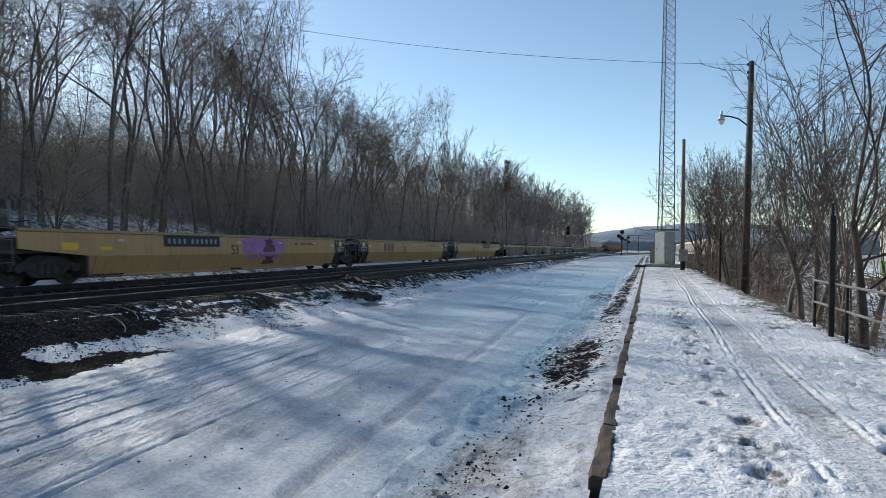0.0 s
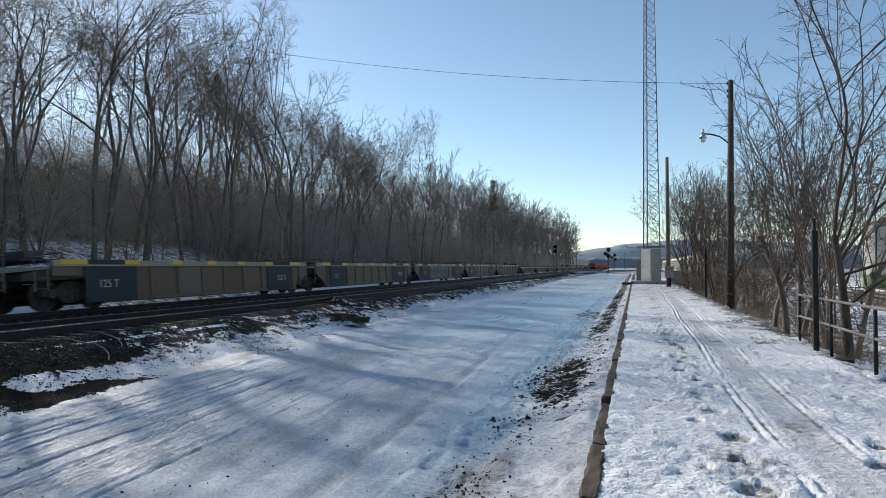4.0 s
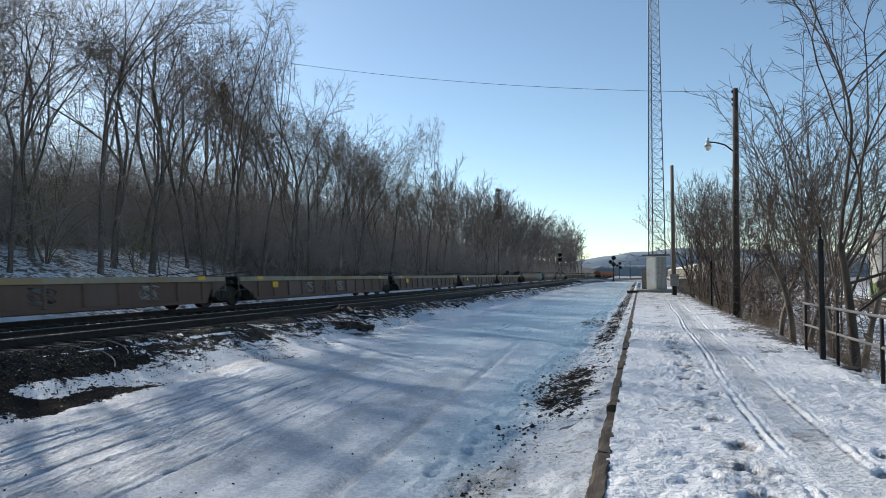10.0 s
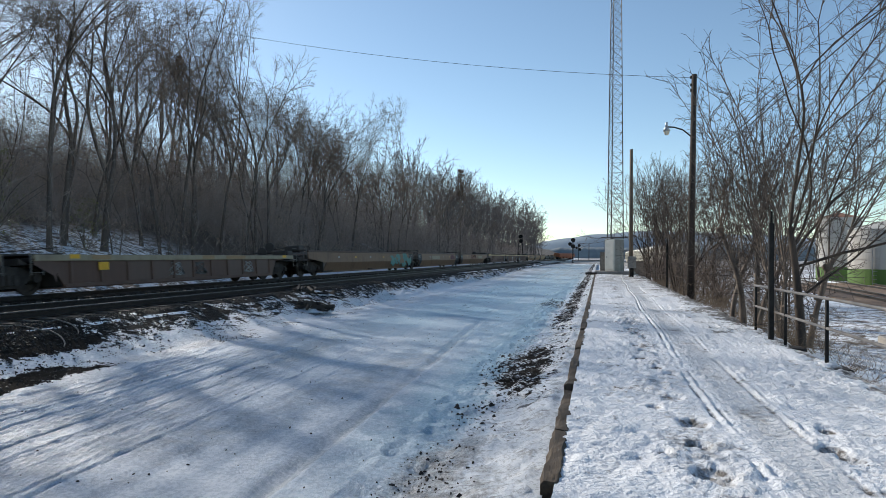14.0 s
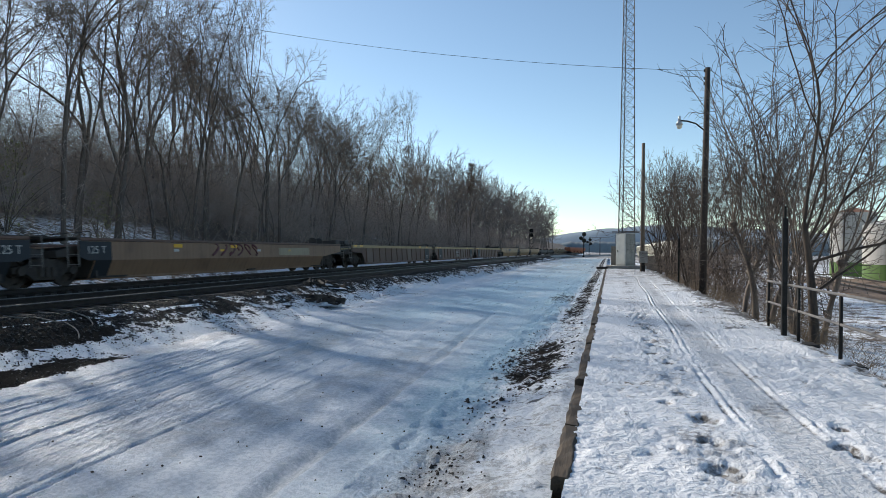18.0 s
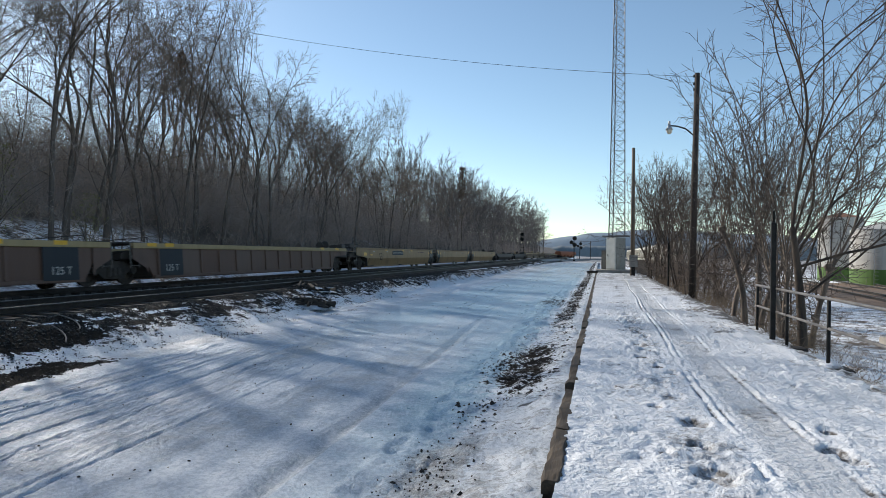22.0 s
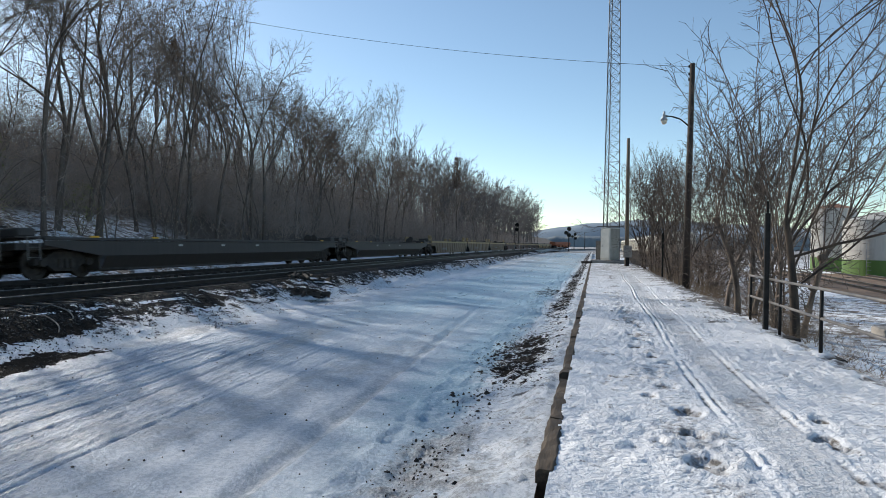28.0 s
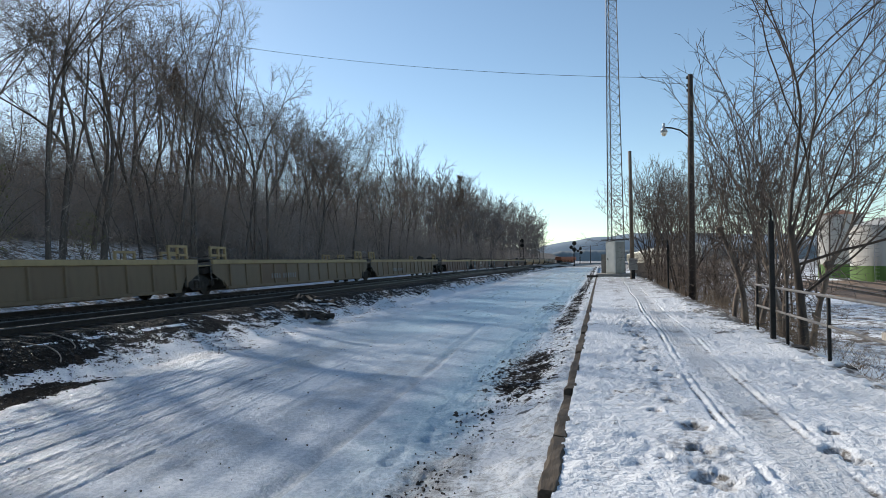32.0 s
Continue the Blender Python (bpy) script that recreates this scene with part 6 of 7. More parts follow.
# crown line of the woods as seen along the railway: tangent left of ahead, tangent up
LINE = [(0.05, 0.03), (0.10, 0.080), (0.147, 0.097), (0.165, 0.120), (0.19, 0.112), (0.215, 0.142), (0.235, 0.145), (0.27, 0.170), (0.31, 0.195), (0.345, 0.200), (0.37, 0.195), (0.40, 0.225), (0.45, 0.26), (0.50, 0.29), (0.55, 0.34),
        (0.60, 0.42), (0.70, 0.47), (0.80, 0.50), (1.0, 0.57), (1.4, 0.70), (3.0, 1.1)]


def crown_line(tan_left):
    for (p, v), (q, w) in zip(LINE, LINE[1:]):
        if tan_left <= q:
            return v + (w - v) * max(0, (tan_left - p)) / (q - p)
    return LINE[-1][1]


rng = random.Random(42)
used = []


def copy_sized(ob, m):
    """A copy at the pose and size m, whatever the size of the first."""
    return copy_thing(ob, m @ Matrix.Diagonal((1 / ob.scale[0], 1 / ob.scale[1], 1 / ob.scale[2], 1)))


def plant(models, x, y, h, wide=1.0, rz=None):
    src = rng.choice(models)
    k_ = h / src["tall"]
    w = k_ * rng.uniform(0.85, 1.15) * wide
    m = Matrix.Translation((x, y, land_z(x, y) - 0.05)) @ Matrix.Rotation(rng.uniform(0, 6.28) if rz is None else rz, 4, "Z") @ Matrix.Diagonal((w, w, k_, 1))
    if src not in used:
        used.append(src)
        src.matrix_basis = m
        return src
    return copy_sized(src, m)


def height_for(x, y, lo, hi):
    if -x / y > 0.9:                 # near stand, mostly out of view, made tall to shade the yard
        return min(22.5, 20.6 - land_z(x, y)) * rng.uniform(lo, hi)
    return (y * crown_line(-x / y) + 1.7 - land_z(x, y)) * rng.uniform(lo, hi)


# lanes between the trees, along which the low sun reaches the yard
LANES = [(0.3, 1.4), (5.0, 7.4), (9.0, 10.0), (12.2, 14.6), (16.2, 17.6), (19.2, 20.2), (22.0, 23.4), (25.4, 26.4), (28.0, 29.6), (34.0, 36.0), (41.0, 43.5), (50.0, 53.0)]


def lane(x, y):
    c = y + 0.70 * x
    return any(p < c < q for p, q in LANES)


# the trees that stand out over the rest: tangent left, tangent up, distance left, kind, width
for tl, tu, x, kind, wide in ((0.64, 0.465, -26.0, SLIM, 0.85), (0.574, 0.41, -25.0, SLIM, 1.05), (0.457, 0.292, -25.5, ROUND, 1.0), (0.335, 0.262, -25.0, SLIM, 0.7), (0.397, 0.228, -25.0, ROUND, 1.1),
                              (0.2145, 0.146, -25.0, SLIM, 0.9), (0.182, 0.121, -25.0, ROUND, 1.0), (0.72, 0.50, -25.5, ROUND, 0.9), (0.80, 0.52, -26.5, SLIM, 1.0), (0.88, 0.56, -25.0, ROUND, 1.0), (0.97, 0.62, -26.0, ROUND, 1.1)):
    y = -x / tl
    plant(kind, x, y, y * tu + 1.7 - land_z(x, y), wide)
y = 2.0
while y < 120:
    x = track_x(-24.0 - rng.random() * 5.0, y)
    if not lane(x, y):
        plant(MODELS, x, y, max(5.0, min(22, height_for(x, y, 0.62, 0.92))))
    y += rng.uniform(1.3, 2.8) * (1 + y / 90)
for _ in range(4):                   # a close group added mostly out of view to shade the near yard
    x = -24.5 - 11 * rng.random()
    y = rng.uniform(-3.5, 4.2) - 0.70 * x
    plant(ROUND, x, y, max(8.0, height_for(x, y, 0.8, 1.0)))
for _ in range(26):
    y = 4 + 62 * rng.random()
    x = track_x(-28 - 12 * rng.random(), y)
    if not lane(x, y):
        plant(MODELS, x, y, max(6.0, min(22, height_for(x, y, 0.66, 0.98))))
for _ in range(64):
    y = 3 + 107 * rng.random() ** 1.1
    x = track_x(-29 - 26 * rng.random(), y)
    if not lane(x, y):
        plant(MID_MODELS, x, y, max(6.0, min(22, height_for(x, y, 0.55, 0.94))))
for _ in range(52):                  # close ranks down the line
    y = 52 + 75 * rng.random()
    x = track_x(-27 - 26 * rng.random(), y)
    if not lane(x, y):
        plant(MID_MODELS, x, y, max(5.0, min(18, height_for(x, y, 0.5, 0.86))))
for _ in range(46):                  # the stand farther up the slope
    y = 7 + 36 * rng.random()
    x = -40 - 18 * rng.random()
    plant(MID_MODELS, x, y, rng.uniform(10, 15))
for _ in range(95):
    y = 5 + 150 * rng.random() ** 1.4
    x = track_x(-22.5 - 18 * rng.random(), y)
    plant(SAPLING, x, y, max(3.0, min(rng.uniform(4, 11), height_for(x, y, 0.6, 0.9))))


# the woods farther down the line, past counting
def far_woods():
    rs = np.random.RandomState(91)
    lines = []
    y = 112.0
    spots = []
    while y < 360:
        spots.append((track_x(-24 - 5 * rs.rand(), y), y, 0.8, 1.0))
        y += rs.uniform(1.5, 3.2) * y / 100
    spots += [(track_x(-26 - 26 * rs.rand(), yy_), yy_, 0.6, 0.95) for yy_ in 105 + 260 * rs.rand(170) ** 1.1]
    for x, y, lo, hi in spots:
        h = max(5.0, min(22, (y * crown_line(-x / y) + 1.7 - land_z(x, y)) * rs.uniform(lo * 0.92, hi)))
        k_ = 0.020 + y * 0.00006
        trunk = bend(rs, (x, y, land_z(x, y) - 0.3), (rs.normal(0, 0.06), rs.normal(0, 0.06), 1.0), h, 6, 0.06, 0.02)
        lines.append((trunk, np.linspace(0.17, 0.03, 7), 5))
        for i in range(18):
            f_ = rs.uniform(0.08, 0.98)
            j = min(5, int(f_ * 6))
            d = trunk[j + 1] - trunk[j]
            d /= np.linalg.norm(d)
            L1 = h * rs.uniform(0.16, 0.34) * (1.2 - 0.6 * f_)
            l1 = bend(rs, trunk[j] + (trunk[j + 1] - trunk[j]) * (f_ * 6 - j), aside(rs, d, rs.uniform(0.4, 0.9)), L1, 4, 0.16, 0.06)
            lines.append((l1, np.linspace(0.05, k_, 5), 3))
            for _ in range(7):
                q = rs.randint(1, 4)
                d2 = l1[q + 1] - l1[q]
                d2 /= np.linalg.norm(d2)
                lines.append((bend(rs, l1[q] + (l1[q + 1] - l1[q]) * rs.rand(), aside(rs, d2, rs.uniform(0.3, 1.0)), L1 * rs.uniform(0.25, 0.6), 1, 0.22, 0.05), [k_, k_ * 0.5], 3))
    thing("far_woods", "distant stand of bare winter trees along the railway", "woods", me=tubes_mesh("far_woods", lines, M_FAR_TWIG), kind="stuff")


far_woods()


# brush along the foot of the woods: one mass of stems and twigs
def brush(name, clumps, stems, material, label, r=0.011, seed=7):
    rs = np.random.RandomState(seed)
    C = np.array(clumps)
    n = len(C) * stems
    base = np.repeat(C[:, :3], stems, 0) + rs.normal(0, 1, (n, 3)) * np.repeat(C[:, 3], stems)[:, None] * np.array([0.35, 0.35, 0.0])
    H = np.repeat(C[:, 3], stems) * rs.uniform(0.35, 1.15, n)
    def unit_(v):
        return v / (np.linalg.norm(v, axis=1)[:, None] + 1e-9)

    d = rs.normal(0, 0.75, (n, 3))
    d[:, 2] = 1
    curl = rs.normal(0, 0.6, (n, 3))
    p, segs = base, []
    for k_ in range(3):
        d = unit_(d + (curl + rs.normal(0, 0.22, (n, 3)) if k_ else 0))
        q = p + d * (H * 0.36)[:, None]
        segs.append((p, q, r * (1 - 0.28 * k_), r * (0.72 - 0.26 * k_)))
        for _ in range(2 if k_ == 0 else 3):
            f_ = rs.uniform(0.1, 1.0, n)[:, None]
            a_ = p + (q - p) * f_
            segs.append((a_, a_ + unit_(d * 0.6 + rs.normal(0, 0.75, (n, 3))) * (np.minimum(H * 0.35, 1.3) * rs.uniform(0.4, 1.0, n))[:, None], r * 0.55, 0.0))
        p = q
    ang = np.array([0, 2.094, 4.189])
    V, F, o = [], [], 0
    for a_, b_, r0, r1 in segs:
        t_ = b_ - a_
        t_ /= np.linalg.norm(t_, axis=1)[:, None] + 1e-9
        u = np.cross(t_, np.array([0.3, 0.9, 0.1]))
        u /= np.linalg.norm(u, axis=1)[:, None] + 1e-9
        w = np.cross(t_, u)
        ring = u[:, None] * np.cos(ang)[None, :, None] + w[:, None] * np.sin(ang)[None, :, None]
        if r1 > 0:
            V.append(np.concatenate([a_[:, None] + ring * r0, b_[:, None] + ring * r1], 1).reshape(-1, 3))
            q, k_ = np.array([[0, 1, 4, 3], [1, 2, 5, 4], [2, 0, 3, 5]]), 6
        else:                        # a side twig ends in a point
            V.append(np.concatenate([a_[:, None] + ring * r0, b_[:, None]], 1).reshape(-1, 3))
            q, k_ = np.array([[0, 1, 3], [1, 2, 3], [2, 0, 3]]), 4
        F += (q[None] + (np.arange(n) * k_)[:, None, None] + o).reshape(-1, q.shape[1]).tolist()
        o += n * k_
    return thing(name, label, "undergrowth", me=mesh_of(name, np.concatenate(V).tolist(), F, material), kind="stuff")


rng = random.Random(77)
cl = []
for _ in range(440):
    y = 5 + 290 * rng.random() ** 1.5
    x = track_x(-23.2 - 14 * rng.random() ** 1.3, y)
    if (17 < y < 36 and x > -29 and rng.random() < 0.6) or (lane(x, y) and rng.random() < 0.8):
        continue
    cl.append((x, y, land_z(x, y) - 0.05, rng.uniform(1.2, 3.8) * (1 + y / 300)))
for _ in range(1350):
    y = 8 + 200 * rng.random() ** 1.3
    x = track_x(-25.5 - 22 * rng.random() ** 1.2, y)
    if (17 < y < 36 and x > -29 and rng.random() < 0.6) or (lane(x, y) and rng.random() < 0.8):
        continue
    h = min(4.0 + 8.5 * rng.random() ** 1.7, 0.70 * (y * crown_line(-x / y) + 1.7 - land_z(x, y)))
    cl.append((x, y, land_z(x, y) - 0.05, max(2.5, h)))
for _ in range(330):
    y = 6 + 46 * rng.random()
    x = track_x(-28.5 - 15 * rng.random() ** 1.2, y)
    if lane(x, y):
        continue
    cl.append((x, y, land_z(x, y) - 0.05, 2.5 + 7.5 * rng.random() ** 2))
for _ in range(1150):                # tall thickets up the slope
    y = 9 + 75 * rng.random() ** 1.2
    x = track_x(-29.5 - 20 * rng.random(), y)
    if lane(x, y):
        continue
    h = min(3.5 + 6.5 * rng.random(), 0.7 * (y * crown_line(-x / y) + 1.7 - land_z(x, y)))
    cl.append((x, y, land_z(x, y) - 0.05, max(3.0, h)))
for _ in range(150):                 # and above the near end of the yard
    y = 6 + 18 * rng.random()
    x = -29.0 - 16 * rng.random()
    if not lane(x, y):
        cl.append((x, y, land_z(x, y) - 0.05, 6.5 + 6.5 * rng.random()))
brush("undergrowth", cl, 10, M_BRUSH, "dense brown leafless brush below the trees", 0.011)


far_cl = []
for _ in range(900):                 # thickets down the line
    y = 40 + 95 * rng.random() ** 1.1
    x = track_x(-25.5 - 24 * rng.random() ** 1.2, y)
    if lane(x, y) and rng.random() < 0.6:
        continue
    h = min(3.5 + 7.0 * rng.random(), 0.75 * (y * crown_line(-x / y) + 1.7 - land_z(x, y)))
    far_cl.append((x, y, land_z(x, y) - 0.05, max(2.5, h)))
brush("thicket", far_cl, 8, M_BRUSH, "dense grey-brown leafless thicket under the farther trees", 0.019, 8)


def dead_leaves(count):
    """Withered leaves that still hang in the brush and low boughs."""
    rs = np.random.RandomState(55)
    C = np.array(cl)
    near = C[C[:, 1] < 90]
    pick = near[rs.randint(0, len(near), count)]
    c = pick[:, :3] + rs.normal(0, 1, (count, 3)) * np.array([0.9, 0.9, 0.0])
    c[:, 2] += rs.uniform(0.15, 1.25, count) * pick[:, 3]
    a_ = rs.normal(0, 1, (count, 3))
    a_ /= np.linalg.norm(a_, axis=1)[:, None]
    b_ = np.cross(a_, rs.normal(0, 1, (count, 3)))
    b_ /= np.linalg.norm(b_, axis=1)[:, None] + 1e-9
    s_ = rs.uniform(0.025, 0.065, count)[:, None]
    V = np.stack([c - a_ * s_, c + b_ * s_ * 0.55, c + a_ * s_, c - b_ * s_ * 0.55], 1).reshape(-1, 3)
    F = np.arange(count * 4).reshape(-1, 4)
    thing("withered_leaves", "withered russet leaves clinging to the brush", "leaves", me=mesh_of("withered_leaves", V.tolist(), F.tolist(), M_LEAF), kind="stuff")


dead_leaves(120000)


def leaf_clump(name, label, category, at, size, count, leaf, material, seed, stem_r, top=1.0):
    """Clinging leaves round a few twigs; top below one narrows it upwards."""
    rs = np.random.RandomState(seed)
    ob = thing(name, label, category, m=Matrix.Translation(at))
    u = rs.uniform(0, 1, count)
    ang, rad = rs.uniform(0, 6.283, count), rs.uniform(0, 1, count) ** 0.6
    rad = rad * (1 - (1 - top) * u) * (1 + 0.25 * np.sin(ang * 3 + u * 9))
    c = np.stack([np.cos(ang) * rad * size[0], np.sin(ang) * rad * size[1], u * size[2]], 1) + rs.normal(0, 0.05, (count, 3))
    a_ = rs.normal(0, 1, (count, 3))
    a_ /= np.linalg.norm(a_, axis=1)[:, None]
    b_ = np.cross(a_, rs.normal(0, 1, (count, 3)))
    b_ /= np.linalg.norm(b_, axis=1)[:, None] + 1e-9
    s_ = rs.uniform(0.5, 1.2, count)[:, None] * leaf
    V = np.stack([c - a_ * s_, c + b_ * s_ * 0.5, c + a_ * s_, c - b_ * s_ * 0.5], 1).reshape(-1, 3)
    part("foliage", mesh_of("foliage", V.tolist(), np.arange(count * 4).reshape(-1, 4).tolist(), material), ob)
    lines = []
    for _ in range(14):
        d = unit_of((rs.normal(0, 0.5) * size[0], rs.normal(0, 0.5) * size[1], size[2]))
        lines.append((bend(rs, (0, 0, -0.3), d, size[2] * rs.uniform(0.6, 1.1), 5, 0.12, 0.0), np.linspace(stem_r, stem_r * 0.3, 6), 4))
    part("stem", tubes_mesh("stem", lines, M_BARK), ob)


M_OLIVE_LEAF = plain("olive_leaf", (0.14, 0.14, 0.05), (0.28, 0.26, 0.10), 1.0, 9, 0.5, bump=0)
M_NEST = plain("dead_leaf_nest", (0.06, 0.037, 0.026), (0.15, 0.092, 0.06), 2.0, 12, 0.8, bump=0)
leaf_clump("evergreen_shrub", "olive-green leafy shrub at the edge of the woods", "shrub", (-26.4, 23.2, land_z(-26.4, 23.2)), (1.7, 1.7, 4.2), 750, 0.07, M_OLIVE_LEAF, 3, 0.03, 0.5)
leaf_clump("evergreen_shrub", "small olive-green shrub below the trees", "shrub", (-25.2, 27.4, land_z(-25.2, 27.4)), (0.9, 0.9, 2.6), 420, 0.06, M_OLIVE_LEAF, 4, 0.02, 0.7)
leaf_clump("leaf_nest", "dark nest of dead leaves high in a bare tree", "nest", (-27.0, 37.1, 13.2), (0.62, 0.62, 1.5), 520, 0.08, M_NEST, 5, 0.015, 0.15)
leaf_clump("vine_clump", "vine hanging thick on a far bare tree", "vine", (-25.0, 116.6, 12.0), (0.9, 0.9, 5.6), 900, 0.16, M_NEST, 6, 0.05, 0.6)
rng = random.Random(78)
cl = []
for _ in range(75):
    y = 16 + 43 * rng.random() ** 1.2
    x = 4.1 + 1.6 * rng.random()
    cl.append((x, y, land_z(x, y), rng.uniform(0.4, 1.2)))
for _ in range(14):
    y = 8 + 9 * rng.random()
    x = 4.3 + 1.4 * rng.random()
    cl.append((x, y, land_z(x, y), rng.uniform(0.3, 0.8)))
brush("weeds", cl, 22, M_GRASS, "dry brown weeds and brambles along the platform edge", 0.005, 9)

# trees along the platform's right side
def pollard(seed, stems, label):
    """Crooked stems cut back to knuckles, from which long shoots rise; stems: foot, way, length, radius, shoots, shoot length."""
    g = Grower(seed, 0.0078, 0.10, 0.05, 4)
    rng = g.rng
    for (fx, fy), way, length, r, shoots, reach in stems:
        path = bend(rng, (fx, fy, -0.3), unit_of(way), length, 9, 0.085, 0.05)
        path = 0.45 * path + 0.55 * (path[0] + np.linspace(0, length, 10)[:, None] * unit_of(way))
        rad = np.linspace(r * 0.95, r * 0.62, 10) * rng.uniform(0.86, 1.14, 10)
        rad[0] *= 1.25
        rad[-2:] *= 1.0, 1.45
        g.thick.append((path, rad, 8))
        for _ in range(5):                   # the swollen knuckle
            d = aside(rng, unit_of(path[-1] - path[-2]), rng.uniform(0.3, 1.7))
            g.thick.append((np.array([path[-1] - d * 0.02, path[-1] + d * r * 0.9, path[-1] + d * r * 1.6]), [r * 1.05, r * 0.95, r * 0.25], 6))
        for f_ in (0.42, 0.66, 0.84):        # scars of boughs cut earlier
            q, h, _ = point_on(path, f_ + rng.uniform(-0.08, 0.08))
            d = unit_of(across(rng, h) + 0.4 * h)
            g.thick.append((np.array([q, q + d * r * 1.3, q + d * r * 1.9]), [r * 0.8, r * 0.72, r * 0.2], 6))
            for _ in range(3):
                g.shoot(q + d * r * 1.5, aside(rng, d, 0.8), reach * 0.35 * rng.uniform(0.4, 1.0), 0.012)
        for _ in range(3):
            q, h, _ = point_on(path, rng.uniform(0.35, 0.9))
            g.shoot(q, aside(rng, h, 0.9), reach * 0.3 * rng.uniform(0.4, 1.0), 0.012)
        for i in range(shoots):
            f_ = 1.0 if i < shoots * 0.65 else rng.uniform(0.55, 0.95)
            q, h, _ = point_on(path, f_)
            d = unit_of(h * 0.35 + across(rng, h) * rng.uniform(0.3, 0.85) + np.array([0, 0, 0.6]))
            d[0] = max(d[0], -0.20)
            L = reach * rng.uniform(0.5, 0.98)
            r1 = rng.uniform(0.012, 0.026)
            sp = bend(rng, q, d, L, 11, 0.06, 0.075)
            g.thick.append((sp, np.linspace(r1, 0.007, 12), 5))
            for j in range(13):
                f2 = 0.18 + 0.80 * (j + rng.rand()) / 13
                q2, h2, _ = point_on(sp, f2)
                g.shoot(q2, aside(rng, h2, rng.uniform(0.5, 0.95)), L * 0.27 * (1.25 - 0.75 * f2) * rng.uniform(0.5, 1.2), 0.010)
    ob = thing("bare_tree", label, "tree", "trees by the platform")
    part("trunk", tubes_mesh("trunk", g.thick, M_PALE), ob)
    part("crown", tubes_mesh("crown", g.thin, M_EDGE_TWIG), ob, "long leafless shoots")
    return ob


def spreading(seed, trunk, arms, label):
    """A short dark trunk with given main boughs; arms: share of the trunk, way, length, radius."""
    g = Grower(seed, 0.0065, 0.12, 0.045, 5)
    rng = g.rng
    path = bend(rng, (0, 0, -0.4), unit_of(trunk[0]), trunk[1], 7, 0.02, 0.02)
    rad = np.linspace(trunk[2] * 1.05, trunk[2] * 0.5, 8)
    rad[0] *= 1.3
    g.thick.append((path, rad, 10))
    for f_, way, length, r in arms:
        q, _, _ = point_on(path, f_)
        g.first = length * 0.5
        g.axis(q, unit_of(way), length * 0.5, r, 1, 3, (0.25, 0.6), (0.62, 0.85), 5, 0.95, 0.2, 0.2)
    ob = thing("bare_tree", label, "tree", "trees by the platform")
    part("trunk", tubes_mesh("trunk", g.thick, M_EDGE_BARK), ob)
    part("crown", tubes_mesh("crown", g.thin, M_EDGE_TWIG), ob, "leafless twigs")
    return ob


pollard(101, [((-0.15, 0.4), (0.0, 0.1, 1.0), 2.7, 0.085, 11, 6.4), ((0.1, 0.0), (-0.04, 0.0, 1.0), 3.1, 0.10, 11, 6.0), ((0.35, -0.7), (-0.02, -0.05, 1.0), 2.5, 0.10, 12, 6.8), ((0.25, -1.3), (0.10, 0.05, 1.0), 2.3, 0.085, 11, 6.6)],
        "cut-back tree with knuckled stems and long shoots beside the platform").matrix_basis = Matrix.Translation((4.25, 21.6, -0.05))
pollard(109, [((0.0, 0.0), (-0.05, 0.2, 1.0), 2.6, 0.10, 10, 6.4), ((0.5, -0.3), (0.20, -0.1, 1.0), 2.2, 0.09, 10, 6.2), ((-0.2, -0.7), (-0.05, -0.2, 1.0), 2.0, 0.07, 7, 5.2)],
        "smaller cut-back tree with long upright shoots by the platform").matrix_basis = Matrix.Translation((4.6, 18.2, -0.35))
spreading(117, ((0.03, 0.0, 1.0), 3.2, 0.115), [(1.0, (0.1, 0.1, 1.0), 6.4, 0.038), (0.98, (0.1, 0.6, 1.0), 5.6, 0.036), (0.72, (1.0, -0.15, 0.42), 5.8, 0.036), (0.86, (0.75, 0.3, 0.9), 5.8, 0.03), (0.93, (0.3, -0.5, 1.0), 5.4, 0.027), (0.5, (0.6, -0.5, 0.5), 4.2, 0.028), (0.62, (0.45, 0.5, 0.6), 4.6, 0.028), (0.8, (0.5, 0.6, 0.8), 5.2, 0.034)],
          "dark-stemmed bare tree with wide arching boughs beside the platform").matrix_basis = Matrix.Translation((4.4, 15.9, -0.4))
LAB_E = "slender many-stemmed bare tree beside the platform"
EDGE = [hardwood(131 + i, 9.0, 0.075, LAB_E, M_EDGE_BARK, M_EDGE_TWIG, (0.24, 0.3)[i % 2], 3, (0.2, 0.5), (0.72, 0.92), 3, 0.11, 4, stems=(5, 3)[i % 2], lean=0.1, wob=0.08, lift=0.07, twig_r=0.0085, lo=0.35) for i in range(3)]
SHRUB = [hardwood(151 + i, 5.0, 0.04, "tangled brown leafless shrub along the platform", M_EDGE_BARK, M_BRUSH_EDGE, 0.2, 2, (0.3, 0.7), (0.75, 1.0), 5, 0.2, 5, stems=6, lean=0.28, wob=0.2, lift=0.02, twig_r=0.007, lo=0.2) for i in range(2)]
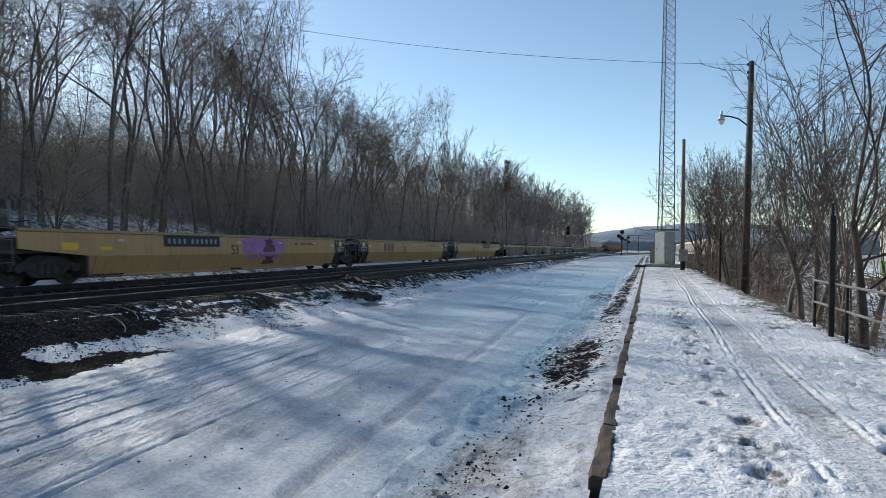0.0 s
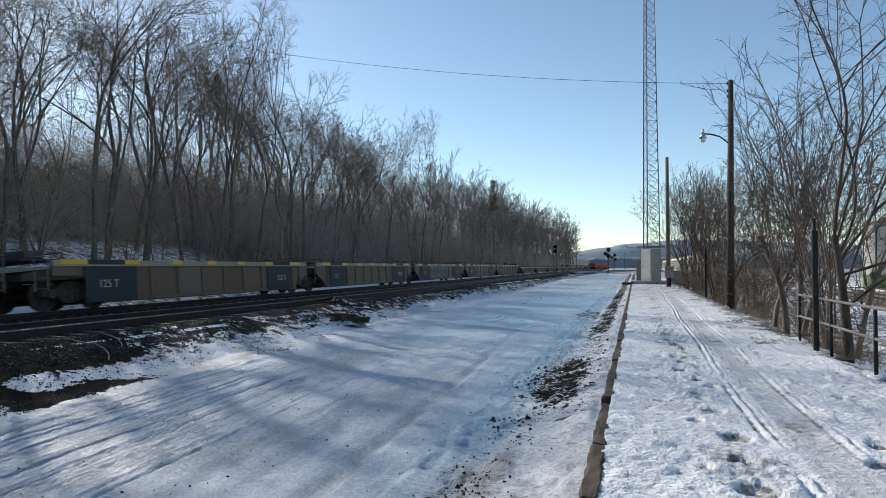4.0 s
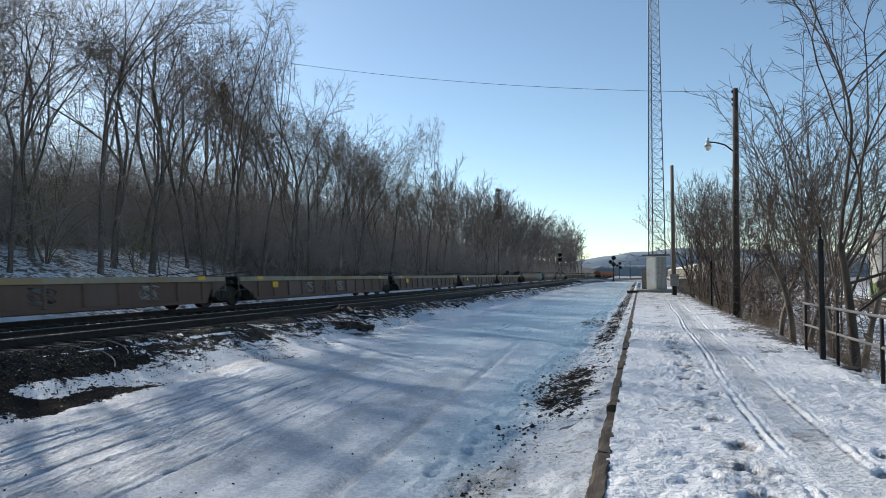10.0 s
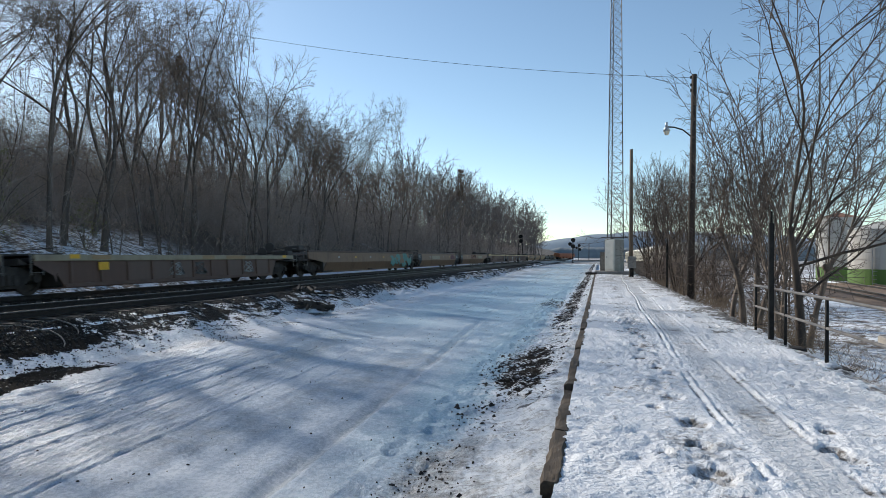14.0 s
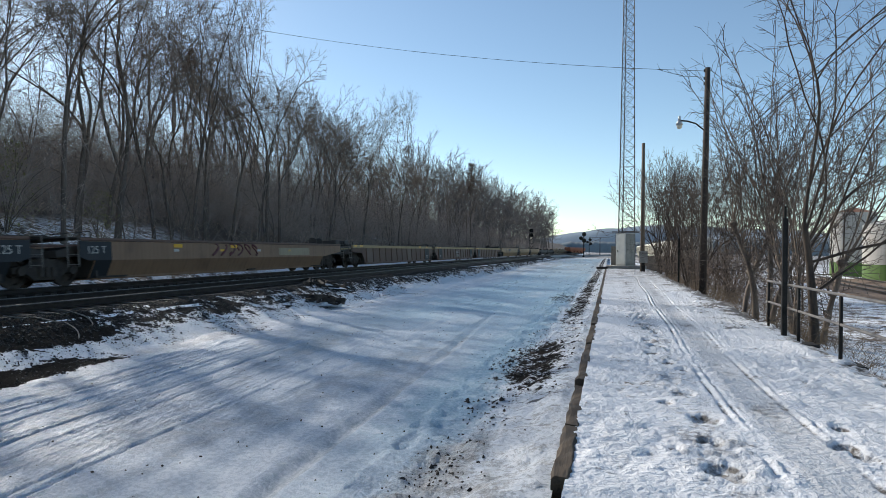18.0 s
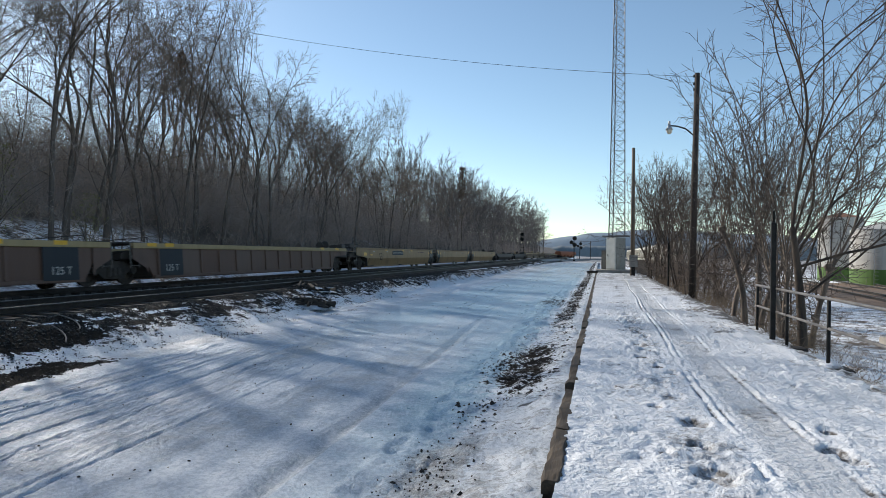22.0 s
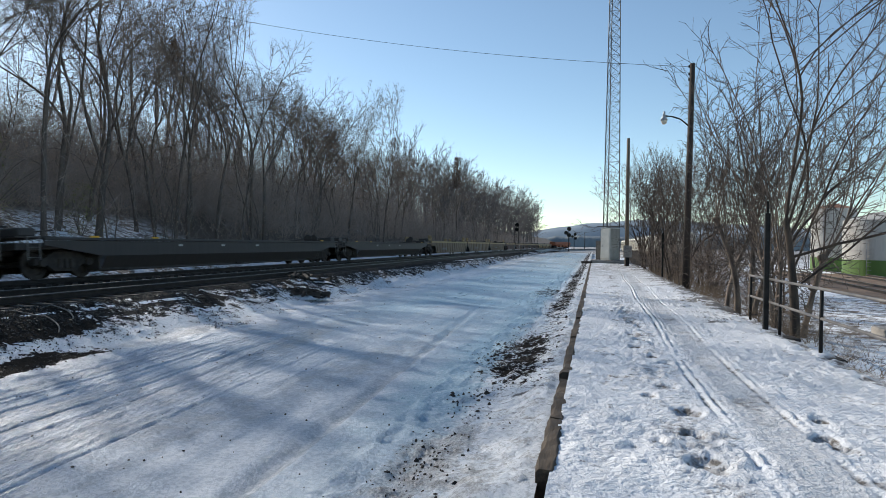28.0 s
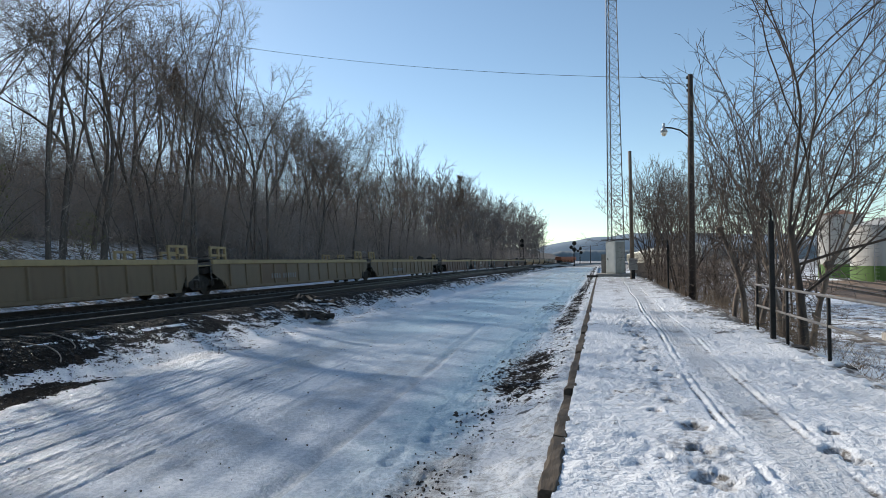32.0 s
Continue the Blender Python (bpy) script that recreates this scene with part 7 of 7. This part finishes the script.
for x, y, h, rz, i in [(4.2, 57.0, 10.6, 0.3, 0), (4.5, 62.0, 9.5, 1.0, 1), (4.7, 66.0, 8.6, 5.5, 2), (4.5, 51.5, 10.2, 0.7, 2), (5.3, 47.0, 9.4, 1.7, 1), (4.9, 54.0, 9.8, 4.4, 1), (6.2, 60.0, 8.4, 0.2, 0), (5.0, 43.0, 8.2, 2.9, 2),
                       (5.8, 38.0, 7.4, 0.4, 0), (4.6, 35.6, 7.6, 1.1, 2), (4.5, 40.6, 8.4, 0.5, 1), (6.4, 32.5, 7.0, 3.3, 2), (6.6, 26.0, 6.6, 1.2, 1)]:
    m = Matrix.Translation((x, y, land_z(x, y))) @ Matrix.Rotation(rz, 4, "Z") @ Matrix.Diagonal((h / 9.0, h / 9.0, h / 9.0, 1))
    if i is not None and EDGE[i] not in used:
        used.append(EDGE[i])
        EDGE[i].matrix_basis = m
    else:
        copy_sized(EDGE[i], m)
rng = random.Random(6)
for k_ in range(18):
    y = 23.5 + 40 * (k_ + rng.random()) / 18
    x = 4.7 + 2.0 * rng.random()
    s = rng.uniform(0.45, 0.85) * (0.8 if y < 30 else 1.0)
    m = Matrix.Translation((x, y, land_z(x, y))) @ Matrix.Rotation(rng.uniform(0, 6.28), 4, "Z") @ Matrix.Diagonal((s, s, s, 1))
    if k_ < 2:
        SHRUB[k_].matrix_basis = m
    else:
        copy_sized(SHRUB[k_ % 2], m)

# dumped timbers and hoses on and below the ballast
def heap(x, y, z, wide, high, ties, hoses, seed, label):
    rng = random.Random(seed)
    pile = thing("debris_pile", label, "debris pile", "debris piles", m=Matrix.Translation((x, y, z)))
    bm = bmesh.new()
    n = 22
    rings = []
    for j in range(6):
        f_ = j / 5
        rings.append([bm.verts.new((wide / 2 * (1 - f_) * math.cos(i * 2 * math.pi / n) * (1 + 0.35 * fbm(i * 0.7, f_, 1.0, seed)), wide * 0.36 * (1 - f_) * math.sin(i * 2 * math.pi / n) * (1 + 0.35 * fbm(i * 0.7, f_, 1.0, seed + 3)), -0.08 + high * 0.75 * f_ ** 0.8 + 0.05 * fbm(i * 1.3, j, 1.0, seed + 5))) for i in range(n)])
    for p, q in zip(rings, rings[1:]):
        for i in range(n):
            bm.faces.new((p[i], p[(i + 1) % n], q[(i + 1) % n], q[i]))
    part("rubble", finish("rubble", bm, M_BALLAST), pile, "mound of black ballast and snow")
    for k_ in range(ties):
        bm = bmesh.new()
        L = rng.uniform(0.25, 0.9)
        r = rng.uniform(0.02, 0.065)
        px, py = rng.uniform(-0.42, 0.42) * wide, rng.uniform(-0.28, 0.28) * wide
        lift = high * max(0.1, 1 - 2.1 * math.hypot(px, py * 1.3) / wide)
        box(bm, -L / 2, L / 2, -r, r, -r, r, r * 0.25, pose(px, py, lift, rng.uniform(-25, 25), rng.uniform(-22, 22), rng.uniform(-80, 80)))
        part("broken_tie", finish("broken_tie", bm, M_TIE if k_ % 3 else M_BLACK), pile)
    for k_ in range(hoses):
        r = rng.uniform(0.3, 0.62)
        cx = rng.uniform(-0.35, 0.35) * wide
        pts = [(cx + r * math.cos(s * 0.3 + k_), -0.2 + 0.5 * r * math.sin(s * 0.3 + k_), high * 0.5 + 0.45 * high * math.sin(s * 0.3 + k_)) for s in range(12)]
        part("hose", tubes_mesh("hose", [(pts, [0.022] * 12, 6)], M_BLACK), pile)


heap(-11.35, 23.9, 0.12, 2.1, 0.34, 22, 3, 31, "dark heap of broken ties and old hose beside the track")
heap(-9.75, 20.7, -0.22, 1.7, 0.26, 26, 2, 37, "low heap of splintered ties and rubble with snow below the ballast")
bm = bmesh.new()
box(bm, -0.10, 0.10, -0.06, 0.06, 0.0, 0.11, 0.012)
thing("track_box", "small grey junction box between the rails", "junction box", me=finish("track_box", bm, M_CONCRETE), m=Matrix.Translation((-12.1, 16.7, 0.24)))

# slack cables lying on the ballast shoulder
for k_, (x, y, r, lift) in enumerate(((-10.6, 10.0, 0.55, 0.05), (-10.9, 10.9, 0.42, 0.04))):
    pts = []
    for s in range(14):
        a_ = 0.4 + s * 0.21
        cx, cy = x + r * math.cos(a_) * 1.5, y + r * math.sin(a_)
        pts.append((cx, cy, max(ballast_z(cx, cy), yard_z(cx, cy)) + lift + 0.05 * math.sin(s * 0.5)))
    thing("cable", "pale slack cable lying on the black ballast", "cable", "slack cables", tubes_mesh("cable", [(pts, [0.014] * 14, 6)], M_PIPE))

motions()
